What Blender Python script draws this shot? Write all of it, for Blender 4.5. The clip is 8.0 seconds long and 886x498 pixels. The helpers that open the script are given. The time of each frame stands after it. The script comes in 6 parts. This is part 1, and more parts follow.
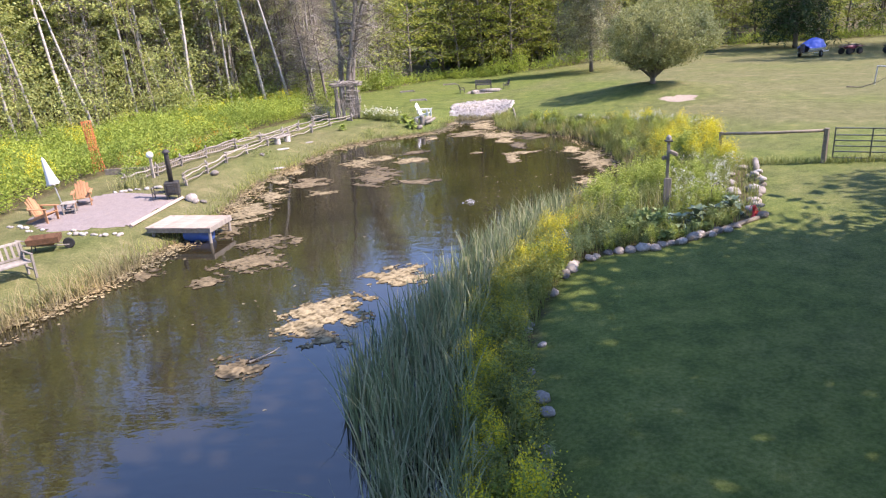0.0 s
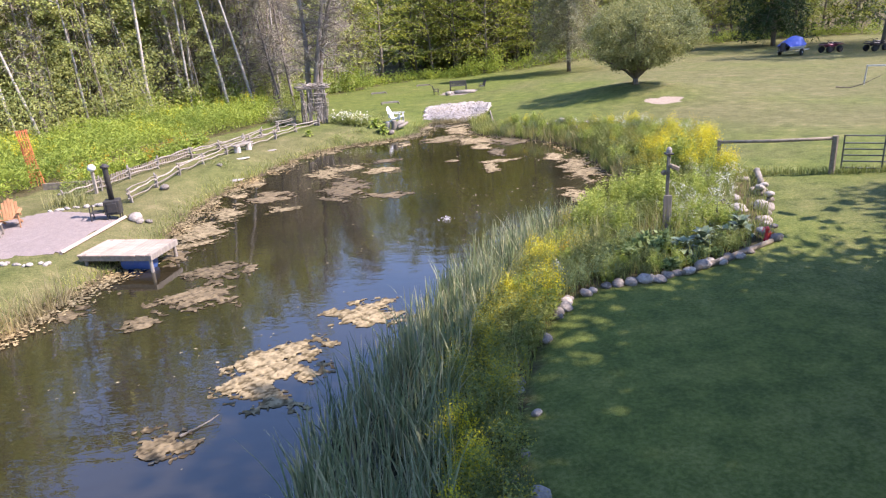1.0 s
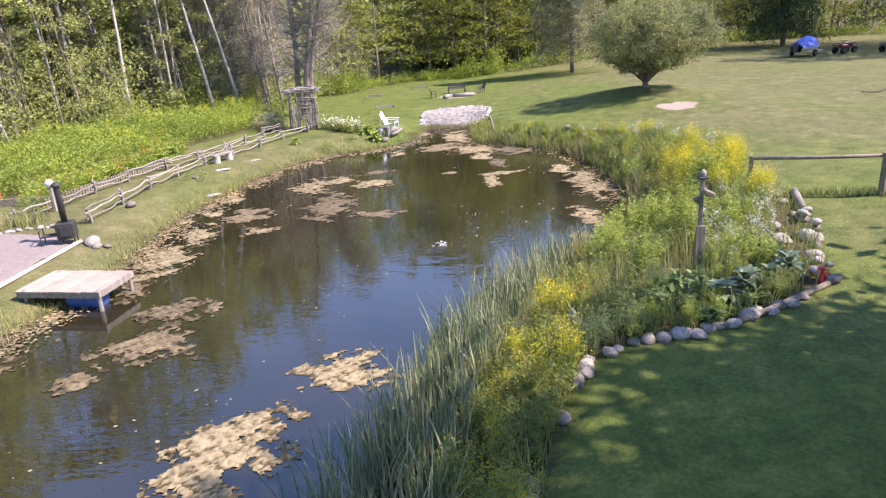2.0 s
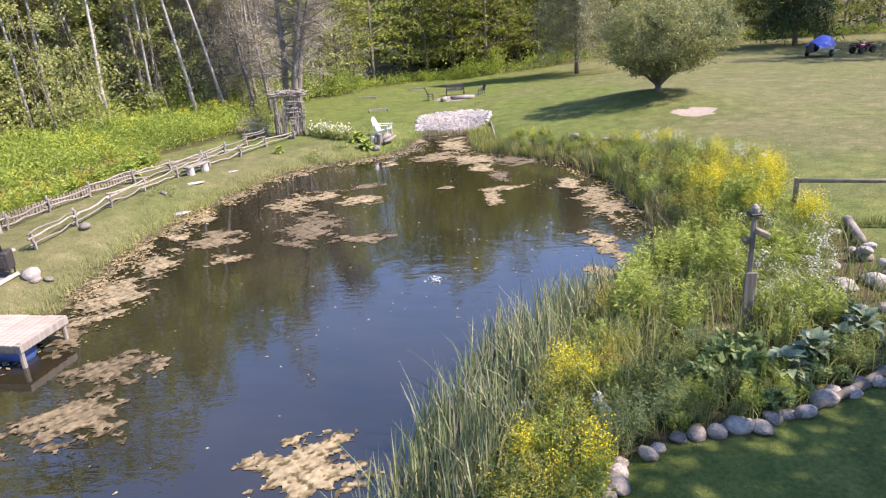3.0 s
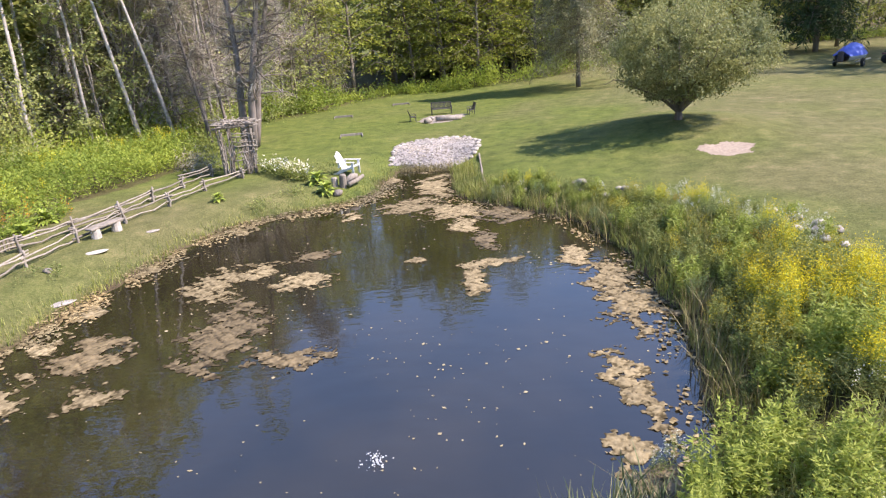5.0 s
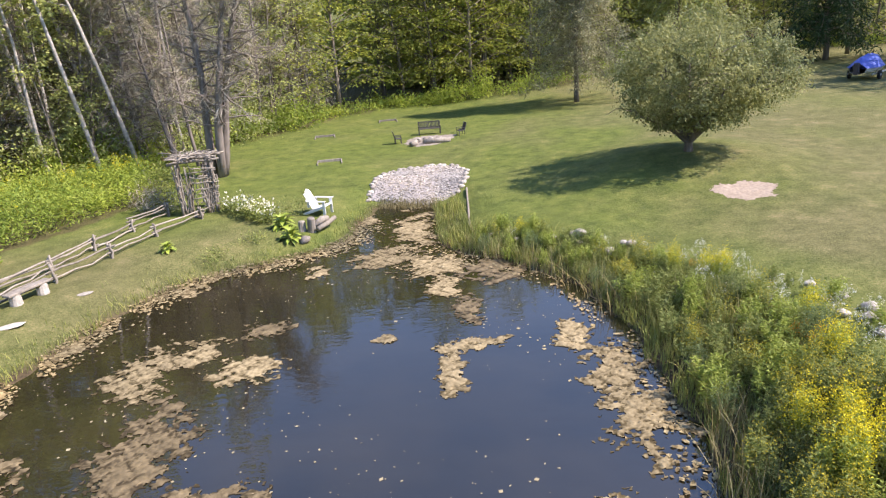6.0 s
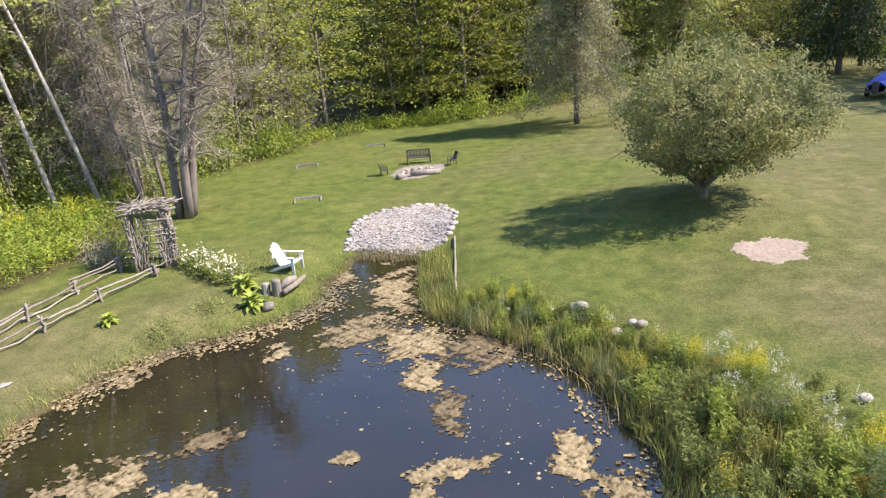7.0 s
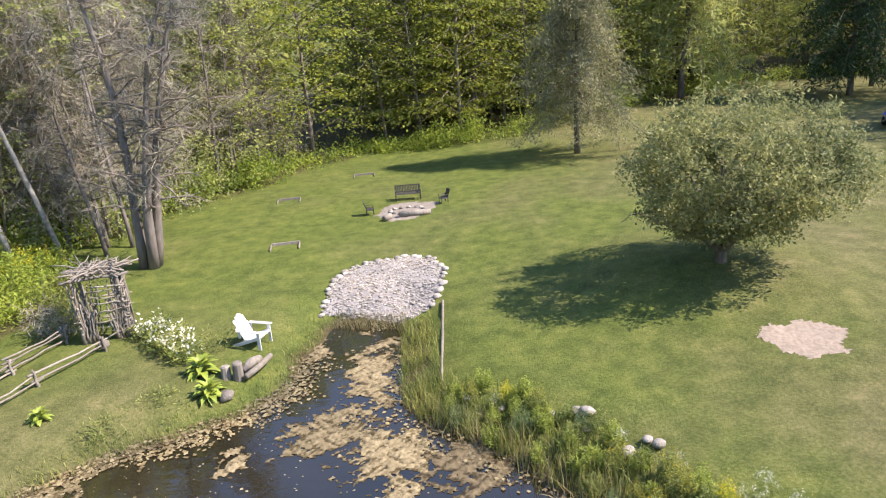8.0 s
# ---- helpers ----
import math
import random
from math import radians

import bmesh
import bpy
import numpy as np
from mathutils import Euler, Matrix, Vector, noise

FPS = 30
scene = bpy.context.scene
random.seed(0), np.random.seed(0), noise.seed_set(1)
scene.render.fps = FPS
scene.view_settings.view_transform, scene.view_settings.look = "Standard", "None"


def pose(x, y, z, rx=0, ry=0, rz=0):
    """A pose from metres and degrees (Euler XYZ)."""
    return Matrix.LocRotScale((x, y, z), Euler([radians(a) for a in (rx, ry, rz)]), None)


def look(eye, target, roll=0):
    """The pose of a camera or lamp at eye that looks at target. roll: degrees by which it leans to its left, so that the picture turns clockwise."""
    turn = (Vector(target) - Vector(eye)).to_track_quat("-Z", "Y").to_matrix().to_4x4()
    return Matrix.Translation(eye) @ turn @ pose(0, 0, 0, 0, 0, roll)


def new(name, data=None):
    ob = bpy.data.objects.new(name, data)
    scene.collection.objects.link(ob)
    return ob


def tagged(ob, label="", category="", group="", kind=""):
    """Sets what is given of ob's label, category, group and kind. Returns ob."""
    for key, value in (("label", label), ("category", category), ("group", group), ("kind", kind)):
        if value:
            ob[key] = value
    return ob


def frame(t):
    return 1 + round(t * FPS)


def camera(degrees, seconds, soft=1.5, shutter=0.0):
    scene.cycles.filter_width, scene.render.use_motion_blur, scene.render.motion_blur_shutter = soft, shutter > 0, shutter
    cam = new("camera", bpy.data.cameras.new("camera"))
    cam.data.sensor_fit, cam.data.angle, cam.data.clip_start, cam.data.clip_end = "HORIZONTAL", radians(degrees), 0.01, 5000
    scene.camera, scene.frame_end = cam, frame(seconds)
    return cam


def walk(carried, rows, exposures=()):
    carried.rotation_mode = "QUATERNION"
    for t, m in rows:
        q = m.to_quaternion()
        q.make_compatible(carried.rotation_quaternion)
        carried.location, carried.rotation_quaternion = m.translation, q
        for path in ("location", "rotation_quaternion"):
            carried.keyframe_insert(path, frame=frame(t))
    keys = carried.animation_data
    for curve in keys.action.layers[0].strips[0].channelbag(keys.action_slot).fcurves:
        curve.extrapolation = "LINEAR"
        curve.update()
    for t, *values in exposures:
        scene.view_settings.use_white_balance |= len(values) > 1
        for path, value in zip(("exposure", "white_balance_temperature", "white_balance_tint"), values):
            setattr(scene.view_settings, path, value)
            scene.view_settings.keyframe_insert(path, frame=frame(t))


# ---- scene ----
cam = camera(66.0, 8.0, 1.25)
PATH = [
    (0, (0.389, -1.615, 6.178), (0.278, 0.468, 5.478), -3.5),
    (0.5, (0.388, -0.421, 6.155), (0.337, 1.663, 5.451), -3.6),
    (1, (0.391, 0.803, 6.156), (0.356, 2.885, 5.448), -3.6),
    (1.5, (0.444, 2.104, 6.153), (0.411, 4.187, 5.444), -3.6),
    (3, (0.682, 6.334, 6.135), (0.650, 8.414, 5.418), -3.5),
    (3.5, (0.827, 7.845, 6.126), (0.795, 9.924, 5.408), -3.6),
    (4, (1.034, 9.383, 6.179), (1.003, 11.462, 5.460), -3.6),
    (4.5, (1.305, 10.966, 6.391), (1.274, 13.044, 5.671), -3.7),
    (6, (2.321, 16.168, 7.451), (2.294, 18.244, 6.723), -4.0),
    (6.5, (2.675, 17.889, 7.807), (2.646, 19.966, 7.082), -4.2),
    (7, (2.998, 19.529, 8.285), (2.967, 21.608, 7.565), -4.4),
    (7.5, (3.247, 21.149, 8.835), (3.219, 23.227, 8.115), -4.3),
    (8, (3.458, 22.653, 9.374), (3.435, 24.735, 8.661), -4.2),
]
walk(cam, [(t, look(eye, target, roll)) for t, eye, target, roll in PATH], [(0, 1.62, 6650, 26), (4, 1.5, 6800, 24), (8, 1.36, 7050, 18)])

# ---- world, sun ----
SUN_TO = Vector((0.66, -0.12, 0.745)).normalized()
world = bpy.data.worlds.new("sky")
scene.world = world
world.use_nodes = True
wn = world.node_tree.nodes
sky = wn.new("ShaderNodeTexSky")
sky.sky_type = 'NISHITA'
sky.sun_disc = False
sky.ozone_density = 5.5
sky.dust_density = 0.1
sky.sun_elevation = math.asin(SUN_TO.z)
sky.sun_rotation = math.atan2(SUN_TO.x, SUN_TO.y)
world.node_tree.links.new(sky.outputs[0], wn["Background"].inputs[0])
wn["Background"].inputs[1].default_value = 0.15
sun_data = bpy.data.lights.new("sun", 'SUN')
sun_data.energy = 4.0
sun_data.angle = radians(0.53)
sun_data.color = (1.0, 0.94, 0.86)
sun = new("sun", sun_data)
sun.matrix_basis = look(SUN_TO * 60, (0, 0, 0))

# ---- materials ----


def material(name, rough=0.8, metal=0.0, spec=0.3):
    m = bpy.data.materials.new(name)
    m.use_nodes = True
    b = m.node_tree.nodes["Principled BSDF"]
    b.inputs["Roughness"].default_value = rough
    b.inputs["Metallic"].default_value = metal
    b.inputs["Specular IOR Level"].default_value = spec
    return m, m.node_tree.nodes, m.node_tree.links, b


def node_noise(n, l, scale, detail=4.0, stretch=None, kind="Object"):
    tc = n.new("ShaderNodeTexCoord")
    tex = n.new("ShaderNodeTexNoise")
    tex.inputs["Scale"].default_value = scale
    tex.inputs["Detail"].default_value = detail
    if stretch:
        mp = n.new("ShaderNodeMapping")
        mp.inputs["Scale"].default_value = stretch
        l.new(tc.outputs[kind], mp.inputs[0])
        l.new(mp.outputs[0], tex.inputs[0])
    else:
        l.new(tc.outputs[kind], tex.inputs[0])
    return tex.outputs["Fac"]


def ramp(n, l, fac, stops):
    r = n.new("ShaderNodeValToRGB")
    e = r.color_ramp.elements
    while len(e) < len(stops):
        e.new(0.5)
    for el, (p, c) in zip(e, stops):
        el.position = p
        el.color = (*c, 1)
    l.new(fac, r.inputs[0])
    return r.outputs[0]


def mix(n, l, fac, a, b, blend='MIX'):
    m = n.new("ShaderNodeMix")
    m.data_type = 'RGBA'
    m.blend_type = blend
    for s, v in ((m.inputs[0], fac), (m.inputs[6], a), (m.inputs[7], b)):
        if isinstance(v, (int, float)):
            s.default_value = v
        elif isinstance(v, tuple):
            s.default_value = (*v, 1)
        else:
            l.new(v, s)
    return m.outputs[2]


def bump(n, l, b, height, strength, dist=0.02):
    bp = n.new("ShaderNodeBump")
    bp.inputs["Strength"].default_value = strength
    bp.inputs["Distance"].default_value = dist
    l.new(height, bp.inputs["Height"])
    l.new(bp.outputs[0], b.inputs["Normal"])


def grained(name, c1, c2, scale=8.0, stretch=None, rough=0.8, bumpy=0.4, spec=0.3, per_object=0.25, metal=0.0):
    """Two-scale mottled surface with relief; pieces differ a little in tone."""
    m, n, l, b = material(name, rough, metal, spec)
    f1 = node_noise(n, l, scale, 6, stretch)
    f2 = node_noise(n, l, scale * 0.22, 3)
    col = ramp(n, l, f1, [(0.3, c1), (0.7, c2)])
    col2 = mix(n, l, f2, tuple(v * 0.6 for v in c1), tuple(min(1, v * 1.2) for v in c2))
    col = mix(n, l, 0.4, col, col2)
    oi = n.new("ShaderNodeObjectInfo")
    hsv = n.new("ShaderNodeHueSaturation")
    mr = n.new("ShaderNodeMapRange")
    mr.inputs[3].default_value = 1 - per_object
    mr.inputs[4].default_value = 1 + per_object
    l.new(oi.outputs["Random"], mr.inputs[0])
    l.new(mr.outputs[0], hsv.inputs["Value"])
    l.new(col, hsv.inputs["Color"])
    l.new(hsv.outputs[0], b.inputs["Base Color"])
    bump(n, l, b, f1, bumpy, 0.03)
    return m


def leafy_mat(name, colours, rough=0.55, trans=0.42, spec=0.2):
    """Leaves: tone differs from leaf to leaf, and light comes through."""
    m, n, l, b = material(name, rough, 0.0, spec)
    g = n.new("ShaderNodeNewGeometry")
    k = len(colours) - 1
    col = ramp(n, l, g.outputs["Random Per Island"], [(i / max(1, k), c) for i, c in enumerate(colours)])
    f = node_noise(n, l, 0.45, 2)
    dull = ramp(n, l, f, [(0.3, (0.66, 0.72, 0.74)), (0.7, (1.2, 1.14, 0.96))])
    col = mix(n, l, 1.0, col, dull, 'MULTIPLY')
    l.new(col, b.inputs["Base Color"])
    t = n.new("ShaderNodeBsdfTranslucent")
    l.new(col, t.inputs[0])
    ms = n.new("ShaderNodeMixShader")
    ms.inputs[0].default_value = trans
    l.new(b.outputs[0], ms.inputs[1])
    l.new(t.outputs[0], ms.inputs[2])
    l.new(ms.outputs[0], n["Material Output"].inputs[0])
    return m


# lawn and soil: "dry" and "soil" are painted on the ground sheet where grass is parched or bare
def lawn_material():
    m, n, l, b = material("lawn", 0.9, 0, 0.15)
    big = node_noise(n, l, 0.16, 4)
    mid = node_noise(n, l, 1.3, 5)
    fine = node_noise(n, l, 14.0, 6)
    blades = node_noise(n, l, 60.0, 3)
    green = ramp(n, l, mid, [(0.25, (0.071, 0.097, 0.024)), (0.5, (0.104, 0.133, 0.031)), (0.75, (0.150, 0.168, 0.044))])
    drycol = ramp(n, l, mid, [(0.25, (0.102, 0.106, 0.042)), (0.6, (0.152, 0.142, 0.067)), (0.8, (0.218, 0.184, 0.102))])
    at = n.new("ShaderNodeAttribute")
    at.attribute_name = "dry"
    add = n.new("ShaderNodeMath")
    add.operation = 'ADD'
    l.new(at.outputs["Fac"], add.inputs[0])
    sc = n.new("ShaderNodeMapRange")
    sc.inputs[1].default_value = 0.3
    sc.inputs[2].default_value = 0.7
    sc.inputs[3].default_value = -0.3
    sc.inputs[4].default_value = 0.3
    l.new(big, sc.inputs[0])
    l.new(sc.outputs[0], add.inputs[1])
    add2 = n.new("ShaderNodeMath")
    add2.operation = 'ADD'
    add2.use_clamp = True
    sf = n.new("ShaderNodeMapRange")
    sf.inputs[1].default_value = 0.35
    sf.inputs[2].default_value = 0.65
    sf.inputs[3].default_value = -0.22
    sf.inputs[4].default_value = 0.22
    l.new(fine, sf.inputs[0])
    l.new(add.outputs[0], add2.inputs[0])
    l.new(sf.outputs[0], add2.inputs[1])
    col = mix(n, l, add2.outputs[0], green, drycol)
    spk = ramp(n, l, fine, [(0.3, (0.62, 0.66, 0.6)), (0.7, (1.25, 1.22, 1.15))])
    col = mix(n, l, 0.8, col, spk, 'MULTIPLY')
    spk2 = ramp(n, l, blades, [(0.3, (0.6, 0.6, 0.6)), (0.7, (1.35, 1.35, 1.3))])
    col = mix(n, l, 0.6, col, spk2, 'MULTIPLY')
    clump = node_noise(n, l, 2.6, 7)
    col = mix(n, l, 0.27, col, ramp(n, l, clump, [(0.36, (0.62, 0.66, 0.62)), (0.52, (1.0, 1.0, 1.0)), (0.68, (1.2, 1.16, 1.12))]), 'MULTIPLY')
    soil = ramp(n, l, fine, [(0.3, (0.035, 0.027, 0.016)), (0.7, (0.12, 0.088, 0.05))])
    so = n.new("ShaderNodeAttribute")
    so.attribute_name = "soil"
    col = mix(n, l, so.outputs["Fac"], col, soil)
    l.new(col, b.inputs["Base Color"])
    hh = mix(n, l, 0.5, fine, blades)
    bump(n, l, b, hh, 0.9, 0.05)
    return m


def water_material():
    m, n, l, b = material("pond_water", 0.015, 0, 1.0)
    b.inputs["IOR"].default_value = 1.56
    f = node_noise(n, l, 0.35, 3)
    col = ramp(n, l, f, [(0.3, (0.0115, 0.010, 0.0055)), (0.7, (0.024, 0.0195, 0.010))])
    l.new(col, b.inputs["Base Color"])
    r1 = node_noise(n, l, 2.2, 3, (1.0, 2.2, 1.0))
    tc = n.new("ShaderNodeTexCoord")
    mp = n.new("ShaderNodeMapping")
    mp.inputs["Location"].default_value = (-0.22, -21.85, 0)
    l.new(tc.outputs["Object"], mp.inputs[0])
    w = n.new("ShaderNodeTexWave")
    w.wave_type = 'RINGS'
    w.rings_direction = 'Z'
    w.inputs["Scale"].default_value = 0.42
    w.inputs["Distortion"].default_value = 1.6
    w.inputs["Detail"].default_value = 1.5
    l.new(mp.outputs[0], w.inputs[0])
    ln = n.new("ShaderNodeVectorMath")
    ln.operation = 'LENGTH'
    l.new(mp.outputs[0], ln.inputs[0])
    fall = n.new("ShaderNodeMapRange")
    fall.inputs[1].default_value = 1.0
    fall.inputs[2].default_value = 8.5
    fall.inputs[3].default_value = 0.10
    fall.inputs[4].default_value = 0.0
    l.new(ln.outputs["Value"], fall.inputs[0])
    mul = n.new("ShaderNodeMath")
    mul.operation = 'MULTIPLY'
    l.new(w.outputs["Fac"], mul.inputs[0])
    l.new(fall.outputs[0], mul.inputs[1])
    ad = n.new("ShaderNodeMath")
    ad.operation = 'ADD'
    l.new(mul.outputs[0], ad.inputs[0])
    s = n.new("ShaderNodeMath")
    s.operation = 'MULTIPLY'
    s.inputs[1].default_value = 0.2
    l.new(r1, s.inputs[0])
    l.new(s.outputs[0], ad.inputs[1])
    bump(n, l, b, ad.outputs[0], 0.35, 0.05)
    return m


LAWN = lawn_material()
WATER = water_material()
ALGAE = grained("dried_algae", (0.075, 0.056, 0.028), (0.335, 0.272, 0.16), 9.0, None, 0.9, 0.9, 0.2, 0.15)
ALGAE_WET = grained("wet_algae", (0.05, 0.038, 0.02), (0.22, 0.17, 0.095), 8.0, None, 0.6, 0.7, 0.3, 0.15)

def wet_margin(m):
    """Mats are soaked and dark where they lie level with the water, dry where they stand proud."""
    n, l = m.node_tree.nodes, m.node_tree.links
    sock = n["Principled BSDF"].inputs["Base Color"]
    src = sock.links[0].from_socket
    ge, sep, mr = n.new("ShaderNodeNewGeometry"), n.new("ShaderNodeSeparateXYZ"), n.new("ShaderNodeMapRange")
    l.new(ge.outputs["Position"], sep.inputs[0])
    l.new(sep.outputs["Z"], mr.inputs[0])
    mr.inputs[1].default_value = 0.007
    mr.inputs[2].default_value = 0.016
    tone = ramp(n, l, mr.outputs[0], [(0.0, (0.30, 0.28, 0.22)), (1.0, (1.05, 1.05, 1.05))])
    l.new(mix(n, l, 1.0, src, tone, 'MULTIPLY'), sock)


CRUMB = grained("pale_algae_crumbs", (0.2, 0.16, 0.09), (0.4, 0.35, 0.23), 9.0, None, 0.9, 0.5, 0.2, 0.1)
wet_margin(ALGAE)
wet_margin(ALGAE_WET)
STONE = grained("field_stone", (0.13, 0.112, 0.095), (0.35, 0.31, 0.27), 6.0, None, 0.9, 0.9, 0.2, 0.4)
PALE_STONE = grained("pale_stone", (0.19, 0.175, 0.16), (0.47, 0.43, 0.38), 7.0, None, 0.9, 0.8, 0.2, 0.3)
GRAVEL = grained("pebbles", (0.2, 0.18, 0.172), (0.4, 0.37, 0.355), 12.0, None, 0.85, 0.4, 0.3, 0.2)
PATIO = grained("crushed_stone", (0.165, 0.135, 0.124), (0.275, 0.23, 0.212), 24.0, None, 0.9, 0.7, 0.2, 0.05)
SAND = grained("bare_sand", (0.22, 0.175, 0.135), (0.38, 0.315, 0.255), 9.0, None, 0.95, 0.9, 0.1, 0.05)
ASH = grained("ash_and_soil", (0.17, 0.145, 0.12), (0.33, 0.29, 0.25), 9.0, None, 0.95, 0.8, 0.1, 0.05)
GREY_WOOD = grained("weathered_wood", (0.125, 0.11, 0.09), (0.32, 0.285, 0.245), 9.0, (1, 1, 0.12), 0.85, 0.5, 0.2, 0.25)
RAIL_WOOD = grained("silvered_rail_wood", (0.15, 0.13, 0.105), (0.32, 0.285, 0.24), 9.0, None, 0.85, 0.5, 0.2, 0.25)
POST_WOOD = grained("old_fence_wood", (0.11, 0.095, 0.075), (0.26, 0.22, 0.17), 9.0, None, 0.85, 0.5, 0.2, 0.2)
DECK_WOOD = grained("bleached_deck_boards", (0.28, 0.21, 0.165), (0.44, 0.35, 0.285), 8.0, (0.2, 2, 1), 0.8, 0.4, 0.2, 0.12)
CEDAR = grained("orange_cedar", (0.28, 0.13, 0.06), (0.44, 0.23, 0.115), 7.0, (1, 1, 0.2), 0.7, 0.3, 0.3, 0.15)
WHITE_RESIN = grained("white_resin", (0.6, 0.6, 0.6), (0.7, 0.7, 0.69), 5.0, None, 0.4, 0.05, 0.4, 0.03)
WHITE_CLOTH = grained("white_canvas", (0.6, 0.6, 0.6), (0.7, 0.7, 0.69), 6.0, None, 0.9, 0.2, 0.1, 0.03)
BLACK_IRON = grained("black_iron", (0.018, 0.017, 0.017), (0.06, 0.055, 0.05), 12.0, None, 0.6, 0.3, 0.4, 0.1)
GALV = grained("painted_steel_tube", (0.07, 0.075, 0.07), (0.16, 0.165, 0.16), 12.0, None, 0.5, 0.1, 0.5, 0.1, 0.4)
STEEL = grained("galvanised_steel", (0.38, 0.39, 0.40), (0.55, 0.56, 0.57), 12.0, None, 0.45, 0.1, 0.5, 0.1, 0.6)
RUST = grained("rusty_steel", (0.06, 0.03, 0.017), (0.165, 0.085, 0.045), 10.0, None, 0.8, 0.4, 0.3, 0.1)
RED = grained("red_paint", (0.42, 0.02, 0.03), (0.58, 0.05, 0.05), 8.0, None, 0.5, 0.15, 0.4, 0.1)
ORANGE_RED = grained("orange_red_netting", (0.48, 0.12, 0.045), (0.62, 0.21, 0.09), 8.0, None, 0.7, 0.2, 0.3, 0.1)
BLUE_TARP = grained("blue_tarpaulin", (0.05, 0.085, 0.36), (0.10, 0.15, 0.52), 3.0, None, 0.5, 0.4, 0.4, 0.05)
BLUE_BARREL = grained("blue_plastic", (0.03, 0.07, 0.20), (0.06, 0.12, 0.32), 5.0, None, 0.45, 0.1, 0.4, 0.05)
DARK_BODY = grained("dark_vehicle_plastic", (0.02, 0.02, 0.025), (0.06, 0.05, 0.06), 6.0, None, 0.45, 0.1, 0.5, 0.1)
MAROON = grained("maroon_paint", (0.10, 0.015, 0.03), (0.20, 0.03, 0.06), 6.0, None, 0.35, 0.05, 0.5, 0.05)
RUBBER = grained("tyre_rubber", (0.015, 0.015, 0.015), (0.035, 0.035, 0.035), 10.0, None, 0.85, 0.2, 0.2, 0.05)
BARK = grained("grey_brown_bark", (0.085, 0.07, 0.055), (0.24, 0.205, 0.17), 7.0, (1, 1, 0.25), 0.9, 0.9, 0.1, 0.2)
DEAD_BARK = grained("silver_dead_wood", (0.095, 0.08, 0.07), (0.25, 0.215, 0.19), 7.0, (1, 1, 0.2), 0.9, 0.7, 0.1, 0.2)
BIRCH_BARK = grained("pale_birch_bark", (0.17, 0.15, 0.135), (0.46, 0.425, 0.385), 5.0, (1, 1, 1.8), 0.8, 0.5, 0.2, 0.2)

LEAF_OLIVE = leafy_mat("grey_olive_leaves", [(0.20, 0.215, 0.09), (0.275, 0.29, 0.125), (0.37, 0.38, 0.19)])
LEAF_WOOD = leafy_mat("woodland_leaves", [(0.19, 0.23, 0.06), (0.26, 0.295, 0.08), (0.35, 0.365, 0.11)], 0.55, 0.5)
LEAF_YELLOW = leafy_mat("sunny_maple_leaves", [(0.235, 0.285, 0.05), (0.32, 0.36, 0.068), (0.42, 0.43, 0.09)], 0.55, 0.5)
LEAF_PALE = leafy_mat("poplar_leaves", [(0.30, 0.345, 0.125), (0.40, 0.435, 0.165), (0.49, 0.51, 0.205)], 0.55, 0.5)
LEAF_PINE = leafy_mat("pine_needles", [(0.19, 0.195, 0.11), (0.27, 0.265, 0.16), (0.36, 0.345, 0.23)], 0.6, 0.3)
LEAF_SPRUCE = leafy_mat("dark_conifer_needles", [(0.03, 0.055, 0.024), (0.05, 0.085, 0.034), (0.07, 0.11, 0.045)], 0.6, 0.15)
TWIG = leafy_mat("dead_twigs", [(0.21, 0.185, 0.155), (0.31, 0.28, 0.235), (0.41, 0.375, 0.325)], 0.9, 0.05, 0.1)
MEADOW = leafy_mat("meadow_leaves", [(0.19, 0.27, 0.05), (0.28, 0.36, 0.065), (0.375, 0.435, 0.09)])
CATTAIL = leafy_mat("cattail_blades", [(0.11, 0.155, 0.08), (0.19, 0.24, 0.125), (0.29, 0.32, 0.185), (0.46, 0.43, 0.29)], 0.5, 0.25)
HERB = leafy_mat("garden_herb_leaves", [(0.165, 0.215, 0.065), (0.24, 0.285, 0.09), (0.33, 0.35, 0.125)])
LIME = leafy_mat("lime_leaves", [(0.235, 0.305, 0.06), (0.33, 0.395, 0.085), (0.43, 0.47, 0.13)])
GOLD = leafy_mat("yellow_blossom", [(0.6, 0.5, 0.02), (0.72, 0.6, 0.03), (0.8, 0.7, 0.06)], 0.7, 0.3)
ORANGE_FL = leafy_mat("orange_blossom", [(0.65, 0.22, 0.015), (0.75, 0.34, 0.02)], 0.7, 0.3)
AMBER = leafy_mat("opening_goldenrod", [(0.36, 0.32, 0.04), (0.46, 0.39, 0.045), (0.56, 0.46, 0.05)], 0.7, 0.3)
WHITE_FL = leafy_mat("white_blossom", [(0.68, 0.68, 0.62), (0.82, 0.82, 0.78)], 0.7, 0.3)
SILVER = leafy_mat("silver_leaves", [(0.28, 0.29, 0.24), (0.38, 0.39, 0.33), (0.48, 0.49, 0.43)], 0.7, 0.2)
PINK_FL = leafy_mat("dusty_pink_blossom", [(0.28, 0.17, 0.17), (0.38, 0.26, 0.25)], 0.7, 0.3)
STRAW = leafy_mat("straw_blades", [(0.19, 0.16, 0.075), (0.30, 0.25, 0.13), (0.40, 0.34, 0.20)], 0.8, 0.2)
LITTER = leafy_mat("shore_litter", [(0.12, 0.09, 0.05), (0.24, 0.185, 0.105), (0.38, 0.31, 0.19)], 0.8, 0.1)
